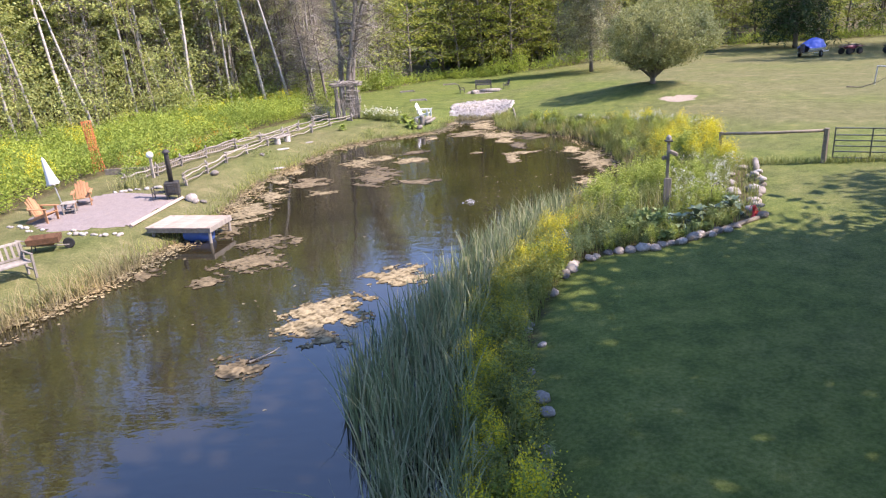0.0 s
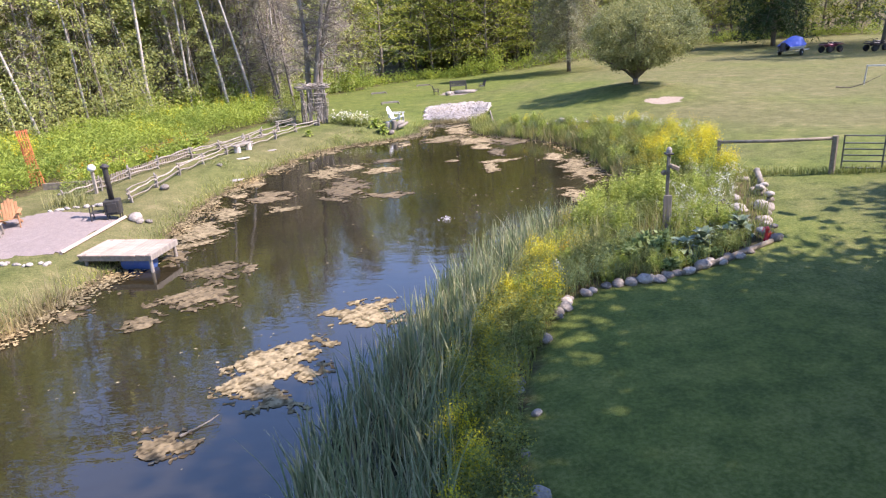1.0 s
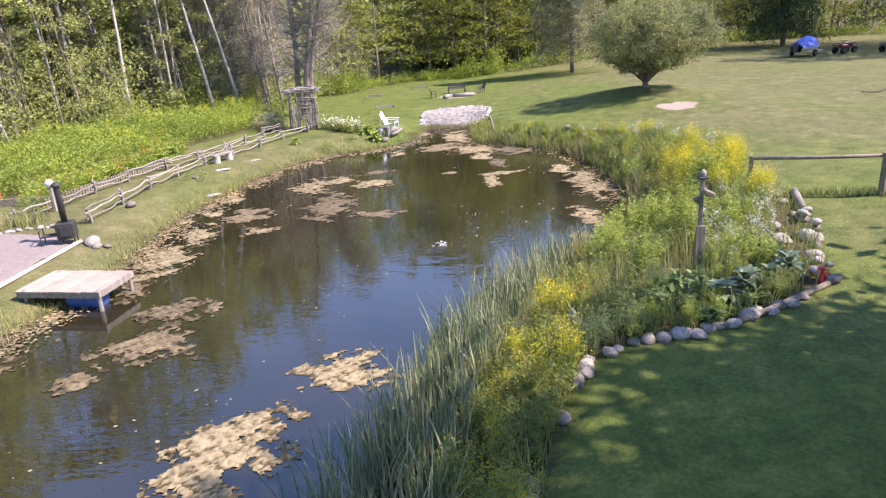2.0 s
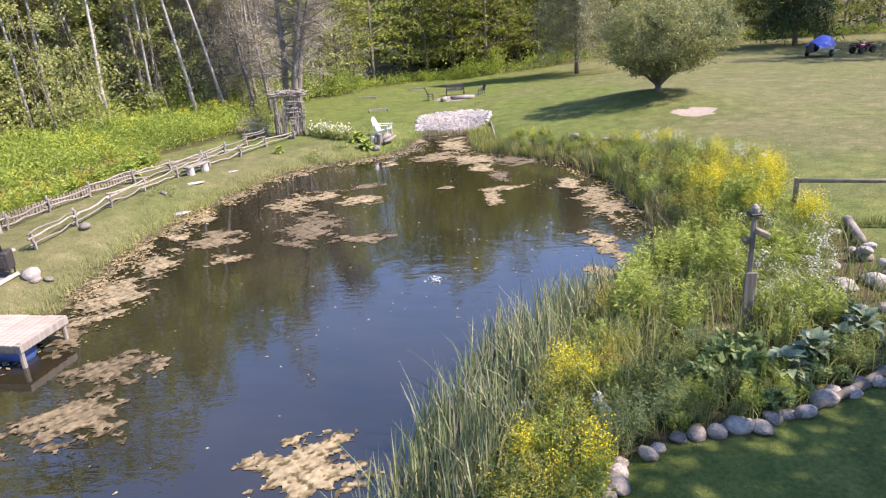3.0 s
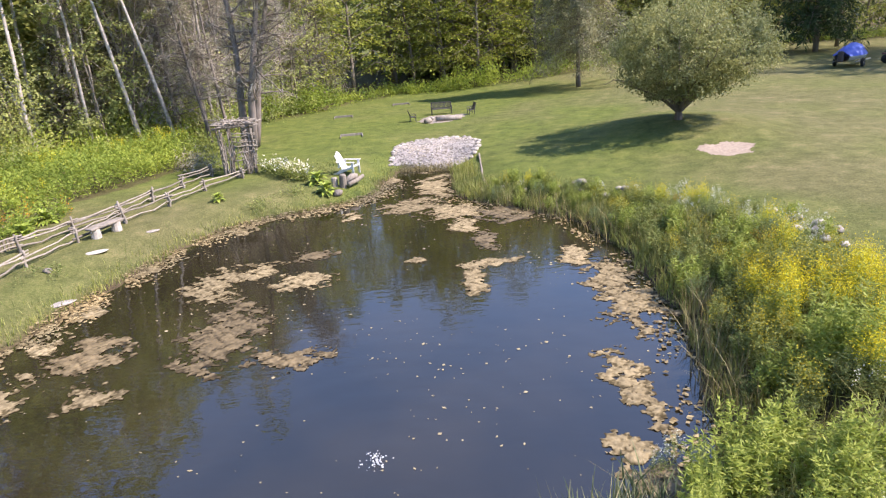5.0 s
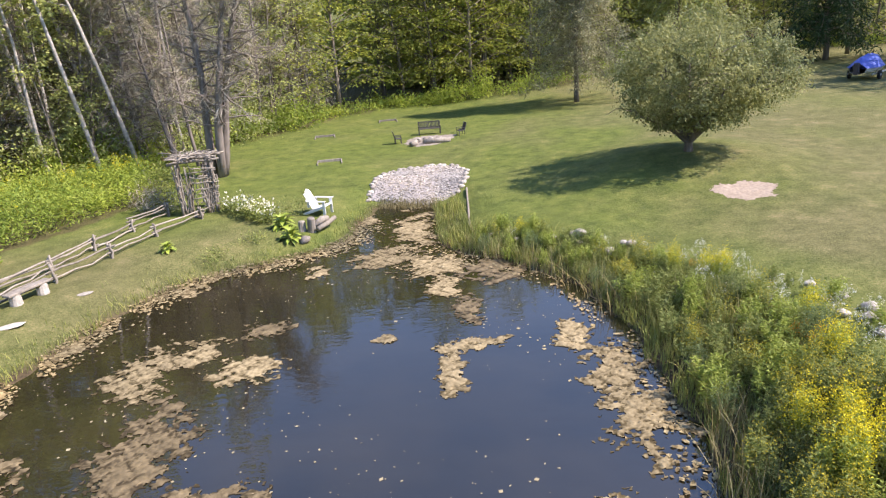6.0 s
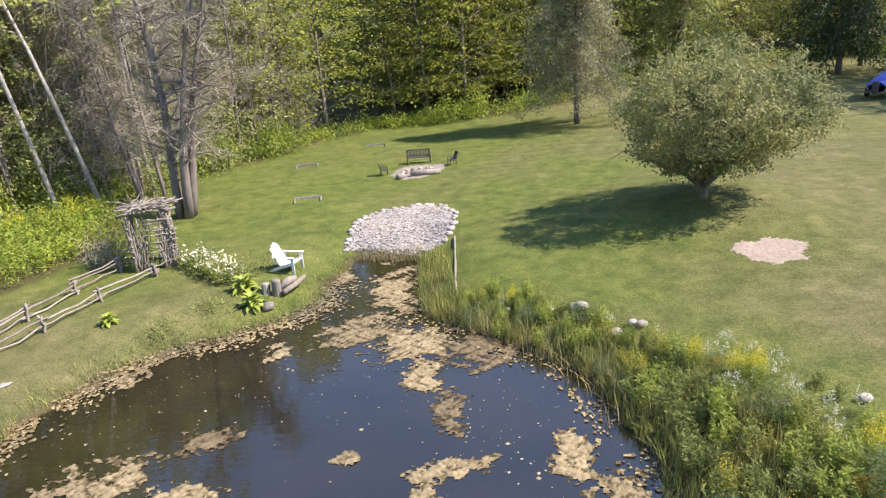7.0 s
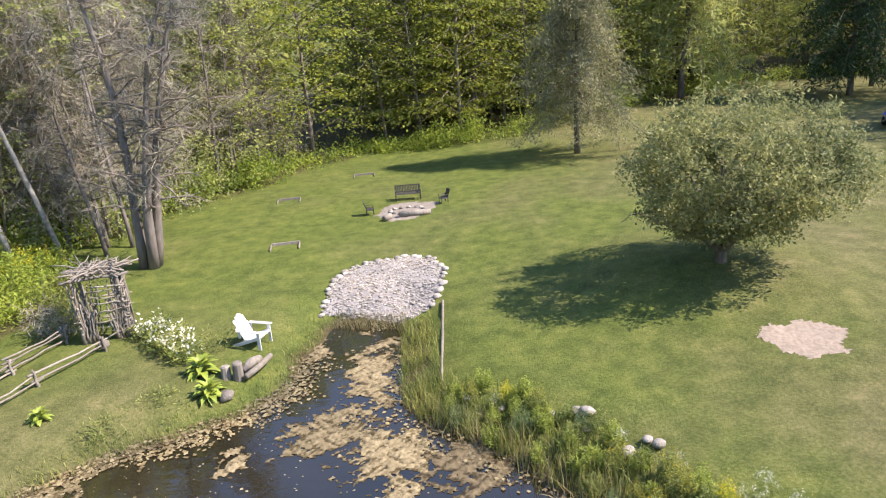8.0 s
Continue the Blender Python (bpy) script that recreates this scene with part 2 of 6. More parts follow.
BANK_GRASS = leafy_mat("bank_grass_blades", [(0.18, 0.22, 0.058), (0.27, 0.30, 0.085), (0.39, 0.375, 0.155)], 0.6, 0.3)
PALE_GRASS = leafy_mat("pale_seed_grass", [(0.22, 0.24, 0.085), (0.32, 0.33, 0.13), (0.45, 0.42, 0.22)], 0.7, 0.3)
HOSTA_BLUE = grained("blue_green_hosta_leaf", (0.1, 0.145, 0.07), (0.19, 0.235, 0.13), 9.0, None, 0.45, 0.3, 0.4, 0.25)
HOSTA_LIME = grained("lime_hosta_leaf", (0.17, 0.24, 0.03), (0.30, 0.36, 0.06), 9.0, None, 0.5, 0.3, 0.4, 0.2)

# ---- geometry helpers ----


class Geo:
    """Collects vertices and faces of one mesh."""

    def __init__(self):
        self.v, self.f, self.count = [], [], 0

    def add(self, verts, faces):
        self.v.append(np.asarray(verts, float).reshape(-1, 3))
        self.f.extend([tuple(int(i) + self.count for i in q) for q in faces])
        self.count += len(self.v[-1])
        return self

    def quads(self, q):
        """q: (n, 4, 3)"""
        q = np.asarray(q, float)
        k = len(q)
        idx = (np.arange(k * 4) + self.count).reshape(k, 4)
        self.v.append(q.reshape(-1, 3))
        self.f.extend(map(tuple, idx.tolist()))
        self.count += k * 4
        return self

    def box(self, m, sx, sy, sz, bevel=0.006):
        bm = bmesh.new()
        bmesh.ops.create_cube(bm, size=1.0)
        bmesh.ops.scale(bm, vec=(sx, sy, sz), verts=bm.verts)
        if bevel:
            bmesh.ops.bevel(bm, geom=bm.edges[:], offset=min(bevel, 0.3 * min(sx, sy, sz)), segments=1, affect='EDGES')
        bm.transform(m)
        bm.verts.ensure_lookup_table()
        self.add([tuple(v.co) for v in bm.verts], [[v.index for v in f.verts] for f in bm.faces])
        bm.free()
        return self

    def tube(self, pts, radii, sides=6, cap=True):
        pts = np.asarray(pts, float)
        k = len(pts)
        radii = np.broadcast_to(radii, (k,)) if np.ndim(radii) == 0 else np.asarray(radii)
        tang = np.gradient(pts, axis=0)
        tang /= np.linalg.norm(tang, axis=1)[:, None] + 1e-9
        ref = np.array([1.0, 0, 0]) if abs(tang[0][0]) < 0.7 else np.array([0, 1.0, 0])
        side = np.cross(tang, ref)
        side /= np.linalg.norm(side, axis=1)[:, None] + 1e-9
        up = np.cross(tang, side)
        a = np.linspace(0, 2 * np.pi, sides, endpoint=False)
        ring = pts[:, None] + radii[:, None, None] * (np.cos(a)[None, :, None] * side[:, None] + np.sin(a)[None, :, None] * up[:, None])
        faces = [(i * sides + j, i * sides + (j + 1) % sides, (i + 1) * sides + (j + 1) % sides, (i + 1) * sides + j) for i in range(k - 1) for j in range(sides)]
        if cap:
            faces += [tuple(range(sides))[::-1], tuple((k - 1) * sides + j for j in range(sides))]
        return self.add(ring, faces)

    def lathe(self, profile, sides=16, m=None):
        a = np.linspace(0, 2 * np.pi, sides, endpoint=False)
        v = np.array([[r * math.cos(t), r * math.sin(t), z] for r, z in profile for t in a])
        if m is not None:
            v = np.array([tuple(m @ Vector(p)) for p in v])
        k = len(profile)
        faces = [(i * sides + j, i * sides + (j + 1) % sides, (i + 1) * sides + (j + 1) % sides, (i + 1) * sides + j) for i in range(k - 1) for j in range(sides)]
        faces += [tuple(range(sides))[::-1], tuple((k - 1) * sides + j for j in range(sides))]
        return self.add(v, faces)

    def mesh(self, name, mat, smooth=False):
        me = bpy.data.meshes.new(name)
        me.from_pydata(np.concatenate(self.v) if self.v else [], [], self.f)
        me.materials.append(mat)
        if smooth:
            me.polygons.foreach_set("use_smooth", [True] * len(me.polygons))
        me.update()
        return me


def part(name, geo, mat, parent, label="", smooth=False, at=None):
    me = geo if isinstance(geo, bpy.types.Mesh) else geo.mesh(name, mat, smooth)
    ob = new(name, me)
    ob.parent = parent
    if at is not None:
        ob.matrix_basis = at
    if label:
        ob["label"] = label
    return ob


def thing(name, m, label, category, group="", kind=""):
    ob = new(name)
    ob.empty_display_size = 0.2
    ob.matrix_basis = m
    return tagged(ob, label, category, group, kind)


def single(name, geo, mat, label, category, group="", kind="", m=None, smooth=False):
    ob = new(name, geo.mesh(name, mat, smooth))
    if m is not None:
        ob.matrix_basis = m
    return tagged(ob, label, category, group, kind)


rng = np.random.default_rng(7)


def unit(v):
    return v / (np.linalg.norm(v, axis=-1, keepdims=True) + 1e-9)


def leaf_quads(p, d, length, width):
    """Pointed leaves at p along d."""
    k = len(p)
    d = unit(d)
    s = unit(np.cross(d, rng.normal(size=(k, 3)) * 0.95 + np.array([0, 0, 1.0])))
    length, width = np.asarray(length).reshape(-1, 1), np.asarray(width).reshape(-1, 1)
    mid = p + d * length * 0.45
    return np.stack([p, mid + s * width * 0.5, p + d * length, mid - s * width * 0.5], axis=1)


def blade_quads(p, height, width, lean, segs=3):
    """Grass-like blades: tapering bent strips standing at p."""
    k = len(p)
    a = rng.uniform(0, 2 * np.pi, k)
    out = np.stack([np.cos(a), np.sin(a), np.zeros(k)], 1)
    b = rng.uniform(0, 2 * np.pi, k)
    side = np.stack([np.cos(b), np.sin(b), np.zeros(k)], 1)
    height, width, lean = (np.broadcast_to(np.asarray(x, float), (k,)).reshape(-1, 1) for x in (height, width, lean))
    rings = []
    for i in range(segs + 1):
        u = i / segs
        c = p + np.array([0, 0, 1.0]) * height * (u - 0.12 * lean * u * u) + out * height * lean * u ** 2
        w = width * (1 - u ** 2 * 0.93) * 0.5
        rings.append((c - side * w, c + side * w))
    return np.concatenate([np.stack([rings[i][0], rings[i][1], rings[i + 1][1], rings[i + 1][0]], 1) for i in range(segs)])


def blade_strips(geo, p, height, width, lean, segs=3):
    """As blade_quads, but each blade is one joined strip."""
    k = len(p)
    q = blade_quads(p, height, width, lean, segs).reshape(segs, k, 4, 3)
    v = np.concatenate([q[0][:, 0:2]] + [q[i][:, [3, 2]] for i in range(segs)], axis=1)
    n = 2 * (segs + 1)
    base = (np.arange(k) * n)[:, None] + geo.count
    f = np.concatenate([np.stack([base[:, 0] + 2 * i, base[:, 0] + 2 * i + 1, base[:, 0] + 2 * i + 3, base[:, 0] + 2 * i + 2], 1) for i in range(segs)])
    geo.v.append(v.reshape(-1, 3))
    geo.f.extend(map(tuple, f.tolist()))
    geo.count += k * n


def inside(poly, pts):
    """Which of pts (n, 2) lie in poly."""
    poly = np.asarray(poly, float)
    x, y = pts[:, 0], pts[:, 1]
    c = np.zeros(len(pts), bool)
    j = len(poly) - 1
    for i in range(len(poly)):
        xi, yi, xj, yj = *poly[i], *poly[j]
        c ^= ((yi > y) != (yj > y)) & (x < (xj - xi) * (y - yi) / (yj - yi + 1e-12) + xi)
        j = i
    return c


def edge_distance(poly, pts, closed=True):
    poly = np.asarray(poly, float)
    d = np.full(len(pts), 1e9)
    for i in range(len(poly) if closed else len(poly) - 1):
        a, b = poly[i], poly[(i + 1) % len(poly)]
        ab = b - a
        t = np.clip(((pts - a) @ ab) / (ab @ ab), 0, 1)
        d = np.minimum(d, np.linalg.norm(pts - a - t[:, None] * ab, axis=1))
    return d


def sprinkle(poly, k):
    """k random points in a polygon."""
    poly = np.asarray(poly, float)
    lo, hi = poly.min(0), poly.max(0)
    out = np.zeros((0, 2))
    while len(out) < k:
        p = rng.uniform(lo, hi, (k * 2 + 20, 2))
        out = np.concatenate([out, p[inside(poly, p)]])
    return out[:k]


def smooth(a, b, x):
    t = np.clip((x - a) / (b - a), 0, 1)
    return t * t * (3 - 2 * t)


def wobble(x, y, s, seed=0.0):
    """Cheap smooth variation between about -1 and 1."""
    x, y = np.asarray(x) / s + seed, np.asarray(y) / s - seed * 0.7
    return (np.sin(1.3 * x + 2.1 * np.sin(0.7 * y)) + np.sin(1.7 * y + 1.9 * np.sin(0.9 * x)) + 0.6 * np.sin(3.1 * x + 2.3 * y) + 0.6 * np.sin(2.6 * y - 3.7 * x)) / 2.6


# ---- plan: positions in plan units, one unit is K metres ----
K = 1.1


def xy(*pts):
    return np.array(pts, float) * K


POND = xy((0, 5), (-0.35, 8), (0.2, 10.5), (0.9, 13), (1.7, 15.5), (2.8, 17.3), (4.2, 18.5), (5.0, 19.3), (5.4, 20.9), (5.8, 22.6), (6.0, 24.2), (6.0, 25.9),
          (5.9, 27.8), (5.5, 30), (5.0, 31), (4.2, 31.9), (3.3, 32.9), (2.3, 33.6), (1.8, 34.4), (1.7, 36), (1.55, 37.6), (1.5, 39.2), (-0.3, 39.3), (-0.6, 38.3),
          (-0.9, 36.9), (-1.1, 35.4), (-1.9, 34.3), (-3.2, 33.6), (-4.6, 32.9), (-5.5, 32), (-6.3, 30.6), (-7.0, 28.2), (-7.5, 26), (-7.9, 24.2), (-8.0, 22),
          (-7.9, 19.7), (-8.1, 17), (-8.4, 15.5), (-8.9, 13.2), (-9.5, 11.6), (-10.3, 9), (-10.8, 5), (-10.5, -1), (-8, -5), (-3, -6), (-0.5, -3), (0.2, 1))
BORDER = xy((1.1, 3), (1.1, 5.5), (1.0, 7.0), (1.05, 8.2), (1.25, 9.3), (1.6, 10.6), (2.15, 11.9), (2.5, 12.5), (3.2, 12.85), (4.2, 12.9), (5.2, 13.25), (6.3, 13.85), (7.05, 14.3), (7.6, 15.8), (8.3, 17.6), (8.8, 19.4))
BED_RIGHT = np.concatenate([BORDER, xy((8.3, 22), (8.8, 25), (8.8, 26.2), (7.0, 28.8), (5.7, 31.0), (4.2, 32.7), (2.8, 33.8), (2.3, 35.2), (2.3, 38.6), (1.3, 38.6), (1.5, 34),
                                              (4.0, 31.5), (5.6, 28), (5.6, 24), (4.8, 19.5), (1, 14), (-0.6, 8), (-0.6, 3))])
MEADOW_STRIP = xy((-14.5, 17.5), (-14.9, 21), (-14.6, 24.5), (-14.2, 28), (-13.4, 31.5), (-12.2, 34.8), (-10.8, 37.2), (-9.7, 39.8), (-9.4, 41), (-10.6, 44.5), (-13, 46), (-17, 43), (-20, 38),
                  (-23, 33), (-26, 26), (-22, 16), (-17, 13.5))
WOOD_LINE = xy((-40, 5), (-27, 18), (-25, 27), (-22, 35), (-18.5, 41), (-14.5, 46.2), (-11, 49.5), (-9.6, 55), (-7.2, 57), (-5, 62.5), (-3.4, 65), (1, 65.5), (6, 66), (12, 68), (18, 75),
               (26, 80), (36, 84), (46, 82), (62, 72))


def relief(X, Y):
    """Ground height in metres, and the distance from the shore (minus: in the pond)."""
    X, Y = np.atleast_1d(np.asarray(X, float)), np.atleast_1d(np.asarray(Y, float))
    pts = np.stack([X, Y], 1)
    d = edge_distance(POND, pts)
    d = np.where(inside(POND, pts), -d, d)
    d = d + 0.13 * wobble(X, Y, 0.55)
    h = 0.5 + 0.058 * np.clip(X - 2, 0, 12) + 0.62 * np.exp(-((X - 11.7) ** 2 + (Y - 42.8) ** 2) / 15) - 0.2 * smooth(52, 66, Y)
    h = h + 0.05 * wobble(X, Y, 5.0) + 0.012 * wobble(X, Y, 0.9, 3)
    z = np.where(d > 0, h * (0.12 * smooth(0, 0.2, d) + 0.88 * smooth(0, 2.2, d)), -0.7 * smooth(0, 1.4, -d) - 0.01)
    z = z + 34 * smooth(105, 300, np.hypot(X * 1.25, Y))
    crater = np.hypot((X - 12.05), (Y - 37.7))
    z = z - 0.04 * np.exp(-(crater / 0.75) ** 2) + 0.04 * np.exp(-((crater - 1.1) / 0.4) ** 2)
    return z, d


def gz(x, y):
    return float(relief(x, y)[0][0])


def ground_points(p, dz=0.0):
    return np.column_stack([p, relief(p[:, 0], p[:, 1])[0] + dz])


def at(x, y, rz=0.0, dz=0.0):
    """Pose on the ground at a plan position."""
    return pose(x * K, y * K, gz(x * K, y * K) + dz, 0, 0, rz)


# ---- ground and water ----
def spread(lo, hi, step, far_lo, far_hi):
    c = list(np.arange(lo, hi + 1e-6, step))
    s, x = step, hi
    while x < far_hi:
        s *= 1.18
        x += s
        c.append(x)
    s, x = step, lo
    while x > far_lo:
        s *= 1.18
        x -= s
        c.insert(0, x)
    return np.array(c)


gx, gy = spread(-17, 17, 0.3, -420, 420), spread(-8, 50, 0.3, -260, 640)
GX, GY = np.meshgrid(gx, gy)
fx, fy = GX.ravel(), GY.ravel()
gzv, gd = relief(fx, fy)
nx, ny = len(gx), len(gy)
ii, jj = np.meshgrid(np.arange(nx - 1), np.arange(ny - 1))
i0 = (jj * nx + ii).ravel()
geo = Geo().add(np.column_stack([fx, fy, gzv]), np.column_stack([i0, i0 + 1, i0 + nx + 1, i0 + nx]))
ground = single("ground", geo, LAWN, "mown lawn, green and partly parched, sloping down to the pond", "lawn", kind="structure", smooth=True)
pts2 = np.stack([fx, fy], 1)
# parched grass: the far right lawn, a worn track by the creek, thin grass on the left bank
dry = 0.02 + 0.85 * smooth(4, 16, fx) * smooth(20, 30, fy) * (1 - 0.6 * np.exp(-((fx - 10) / 4.5) ** 2 - ((fy - 44) / 3.5) ** 2)) \
    + 0.85 * smooth(-1.5, -6, fx) * (1 - smooth(36, 43, fy)) + 0.45 * np.exp(-((fx - 6.5) / 1.6) ** 2 - ((fy - 54) / 5) ** 2) \
    + 0.25 * smooth(7, 10, fx) * smooth(13, 15, fy) * (1 - smooth(18, 22, fy)) + 0.24 * wobble(fx, fy, 3.2, 2) + 0.16 * wobble(fx, fy, 1.1, 5) * smooth(3, 9, fx)
bed = inside(BED_RIGHT, pts2)
mead = inside(MEADOW_STRIP, pts2)
wood_poly = np.concatenate([WOOD_LINE, np.array([(90, 90), (300, 300), (-300, 300), (-300, -40)])])
inwood = inside(wood_poly, pts2)
soil = np.clip(np.where(gd < 0.45, 1 - smooth(0.05, 0.5, gd + 0.15 * wobble(fx, fy, 0.5, 1)), 0) + 0.85 * bed + 0.7 * mead + np.where(np.hypot(fx, fy) > 120, 0.3, 0.75) * inwood, 0, 1)
for nm, val in (("dry", np.clip(dry, 0, 1)), ("soil", soil)):
    a = ground.data.attributes.new(nm, 'FLOAT', 'POINT')
    a.data.foreach_set("value", val.astype(np.float32))

geo = Geo()
wx, wy = np.linspace(-16, 10, 27), np.linspace(-12, 46, 59)
WX, WY = np.meshgrid(wx, wy)
wi, wj = np.meshgrid(np.arange(26), np.arange(58))
w0 = (wj * 27 + wi).ravel()
geo.add(np.column_stack([WX.ravel(), WY.ravel(), np.zeros(WX.size)]), np.column_stack([w0, w0 + 1, w0 + 28, w0 + 27]))
water = single("water", geo, WATER, "dark still pond water mirroring sky and trees", "water", kind="structure", smooth=True)

# ---- trees ----


def limb_path(p, d, length, segs=5, wander=0.18, lift=0.0):
    pts = [np.array(p, float)]
    d = np.array(d, float)
    for _ in range(segs):
        d = unit(d + rng.normal(size=3) * wander + np.array([0, 0, lift]))
        pts.append(pts[-1] + d * length / segs)
    return np.array(pts)


def foliage(centres, per, spread_r, length, width, droop=0.0, flat=1.0):
    k = len(centres) * per
    c = np.repeat(centres, per, axis=0)
    off = rng.normal(size=(k, 3)) * spread_r
    off[:, 2] *= flat
    d = unit(rng.normal(size=(k, 3)) + unit(off) * 0.7 + np.array([0, 0, -droop]))
    s = rng.uniform(0.6, 1.3, k)
    return leaf_quads(c + off, d, length * s, width * s)


def crown_centres(k, mid, r, rough=0.25, hollow=0.45):
    d = unit(rng.normal(size=(k, 3)))
    rad = rng.uniform(hollow, 1, k) ** 0.6
    lump = 1 + rough * wobble(np.arctan2(d[:, 1], d[:, 0]) * 2.2, d[:, 2] * 3, 1.0, rng.uniform(0, 20))
    return np.array(mid) + d * (rad * lump)[:, None] * np.array(r)


def tree(name, m, trunk_geo, trunk_mat, crown_geo, crown_mat, label, category="tree", group=""):
    t = thing(name, m, label, category, group)
    part("trunk", trunk_geo, trunk_mat, t, smooth=True)
    if crown_geo is not None:
        part("crown", crown_geo, crown_mat, t)
    return t


def broadleaf_geo(h, r, low, clusters, per, leaf, trunk_r, lean=0.03, rise=-0.12):
    """Leafy tree: a trunk to the top and layered boughs, each carrying a flat fan of leaves."""
    tg, cg = Geo(), Geo()
    p = limb_path((0, 0, -0.2), (rng.normal() * lean, rng.normal() * lean, 1), h * 0.95, 7, 0.035)
    tg.tube(p, np.linspace(trunk_r, trunk_r * 0.2, 8), 7)
    boughs, per = clusters // 4, per * 4
    for i in range(boughs):
        u = ((i + rng.uniform()) / boughs) ** 0.95
        z = low + (h - low) * u
        a = i * 2.4 + rng.normal() * 0.35
        ln = r * (0.25 + 1.0 * math.sin(math.pi * min(1, 0.24 + 0.72 * u))) * rng.uniform(0.55, 1.2)
        stem = np.array([np.interp(z - 0.25 * ln, p[:, 2], p[:, c]) for c in (0, 1)])
        o, q = np.array([math.cos(a), math.sin(a), 0]), np.array([-math.sin(a), math.cos(a), 0])
        base = np.array([stem[0], stem[1], max(0.2, z - 0.25 * ln)])
        mid, tip = base + o * ln * 0.55 + np.array([0, 0, 0.27 * ln]), base + o * ln + np.array([0, 0, (0.25 + rise) * ln])
        tg.tube(np.array([base, mid, tip]), np.array([0.26, 0.16, 0.05]) * trunk_r, 4, False)
        v = rng.uniform(0.12, 1.08, per) ** 0.75
        c = ((1 - v) ** 2)[:, None] * base + (2 * v * (1 - v))[:, None] * mid + (v ** 2)[:, None] * tip
        w = rng.normal(size=per) * (0.10 + 0.30 * v) * ln * 0.9
        c = c + q * w[:, None] + np.column_stack([np.zeros((per, 2)), rng.normal(size=per) * 0.11 - 0.22 * np.abs(w)])
        d = o + q * np.sign(w)[:, None] * 0.8 + rng.normal(size=(per, 3)) * 0.45 + np.array([0, 0, -0.25])
        k = rng.uniform(0.6, 1.3, per)
        cg.quads(leaf_quads(c, d, leaf * k, leaf * 0.55 * k))
    return tg, cg


def bare_geo(h, trunk_r, stems=1, boughs=30, drooping=-0.02, twig_len=0.5, stout=1.0):
    """Dead tree: bare stems, boughs and twigs."""
    tg, cg = Geo(), Geo()
    for s in range(stems):
        a = rng.uniform(0, 2 * math.pi)
        base = (0.24 * math.cos(a) * (stems > 1), 0.24 * math.sin(a) * (stems > 1), -0.2)
        p = limb_path(base, (0.07 * math.cos(a) * (stems > 1), 0.07 * math.sin(a) * (stems > 1), 1), h * rng.uniform(0.8, 1), 9, 0.05)
        tg.tube(p, trunk_r * np.linspace(1, 0.08, 10) ** 0.8, 8)
        for i in range(boughs // stems):
            u = rng.uniform(0.25, 0.98)
            q = p[int(u * 9)] + (p[min(9, int(u * 9) + 1)] - p[int(u * 9)]) * rng.uniform(0, 1)
            b = rng.uniform(0, 2 * math.pi)
            ln = (1 - u * 0.65) * rng.uniform(0.9, 2.6) * stout
            bp = limb_path(q, (math.cos(b), math.sin(b), rng.uniform(-0.1, 0.7)), ln, 5, 0.22, drooping)
            tg.tube(bp, np.linspace(0.035, 0.008, 6) * (1.3 - 0.6 * u) * stout, 4, False)
            k = 38
            w = rng.integers(1, 5, k)
            t0 = bp[w] + (bp[w + 1] - bp[w]) * rng.uniform(0, 1, (k, 1))
            d = rng.normal(size=(k, 3)) + np.array([math.cos(b), math.sin(b), 0.1]) * 0.8
            cg.quads(leaf_quads(t0, d, rng.uniform(0.5, 1.3, k) * twig_len, np.full(k, 0.019)))
    return tg, cg


def conifer_geo(h, r, low, trunk_r, tiers, per, needle, sag, slim=0.2):
    """Conifer: tiers of boughs carrying needle sprays."""
    tg, cg = Geo(), Geo()
    p = limb_path((0, 0, -0.2), (0, 0, 1), h, 7, 0.02)
    tg.tube(p, np.linspace(trunk_r, 0.03, 8), 8)
    cs = []
    for i in range(tiers):
        u = i / tiers
        z = low + (h - low) * u
        ln = r * (1 - u) ** 0.6 * rng.uniform(0.75, 1.1) + 0.25
        for b in range(6):
            a = b * math.pi / 3 + i * 0.7 + rng.normal() * 0.25
            l2 = ln * rng.uniform(0.65, 1.1)
            bp = np.array([(0, 0, z), (l2 * 0.5 * math.cos(a), l2 * 0.5 * math.sin(a), z + 0.08 * l2), (l2 * math.cos(a), l2 * math.sin(a), z - sag * l2)])
            tg.tube(bp, np.array([0.035, 0.022, 0.008]), 4, False)
            for s in np.linspace(0.3, 1, 5):
                q = bp[0] * (1 - s) ** 2 + 2 * bp[1] * s * (1 - s) + bp[2] * s * s
                cs.append(q)
    cg.quads(foliage(np.array(cs), per, 0.26, needle, needle * slim, 0.5, 0.6))
    return tg, cg


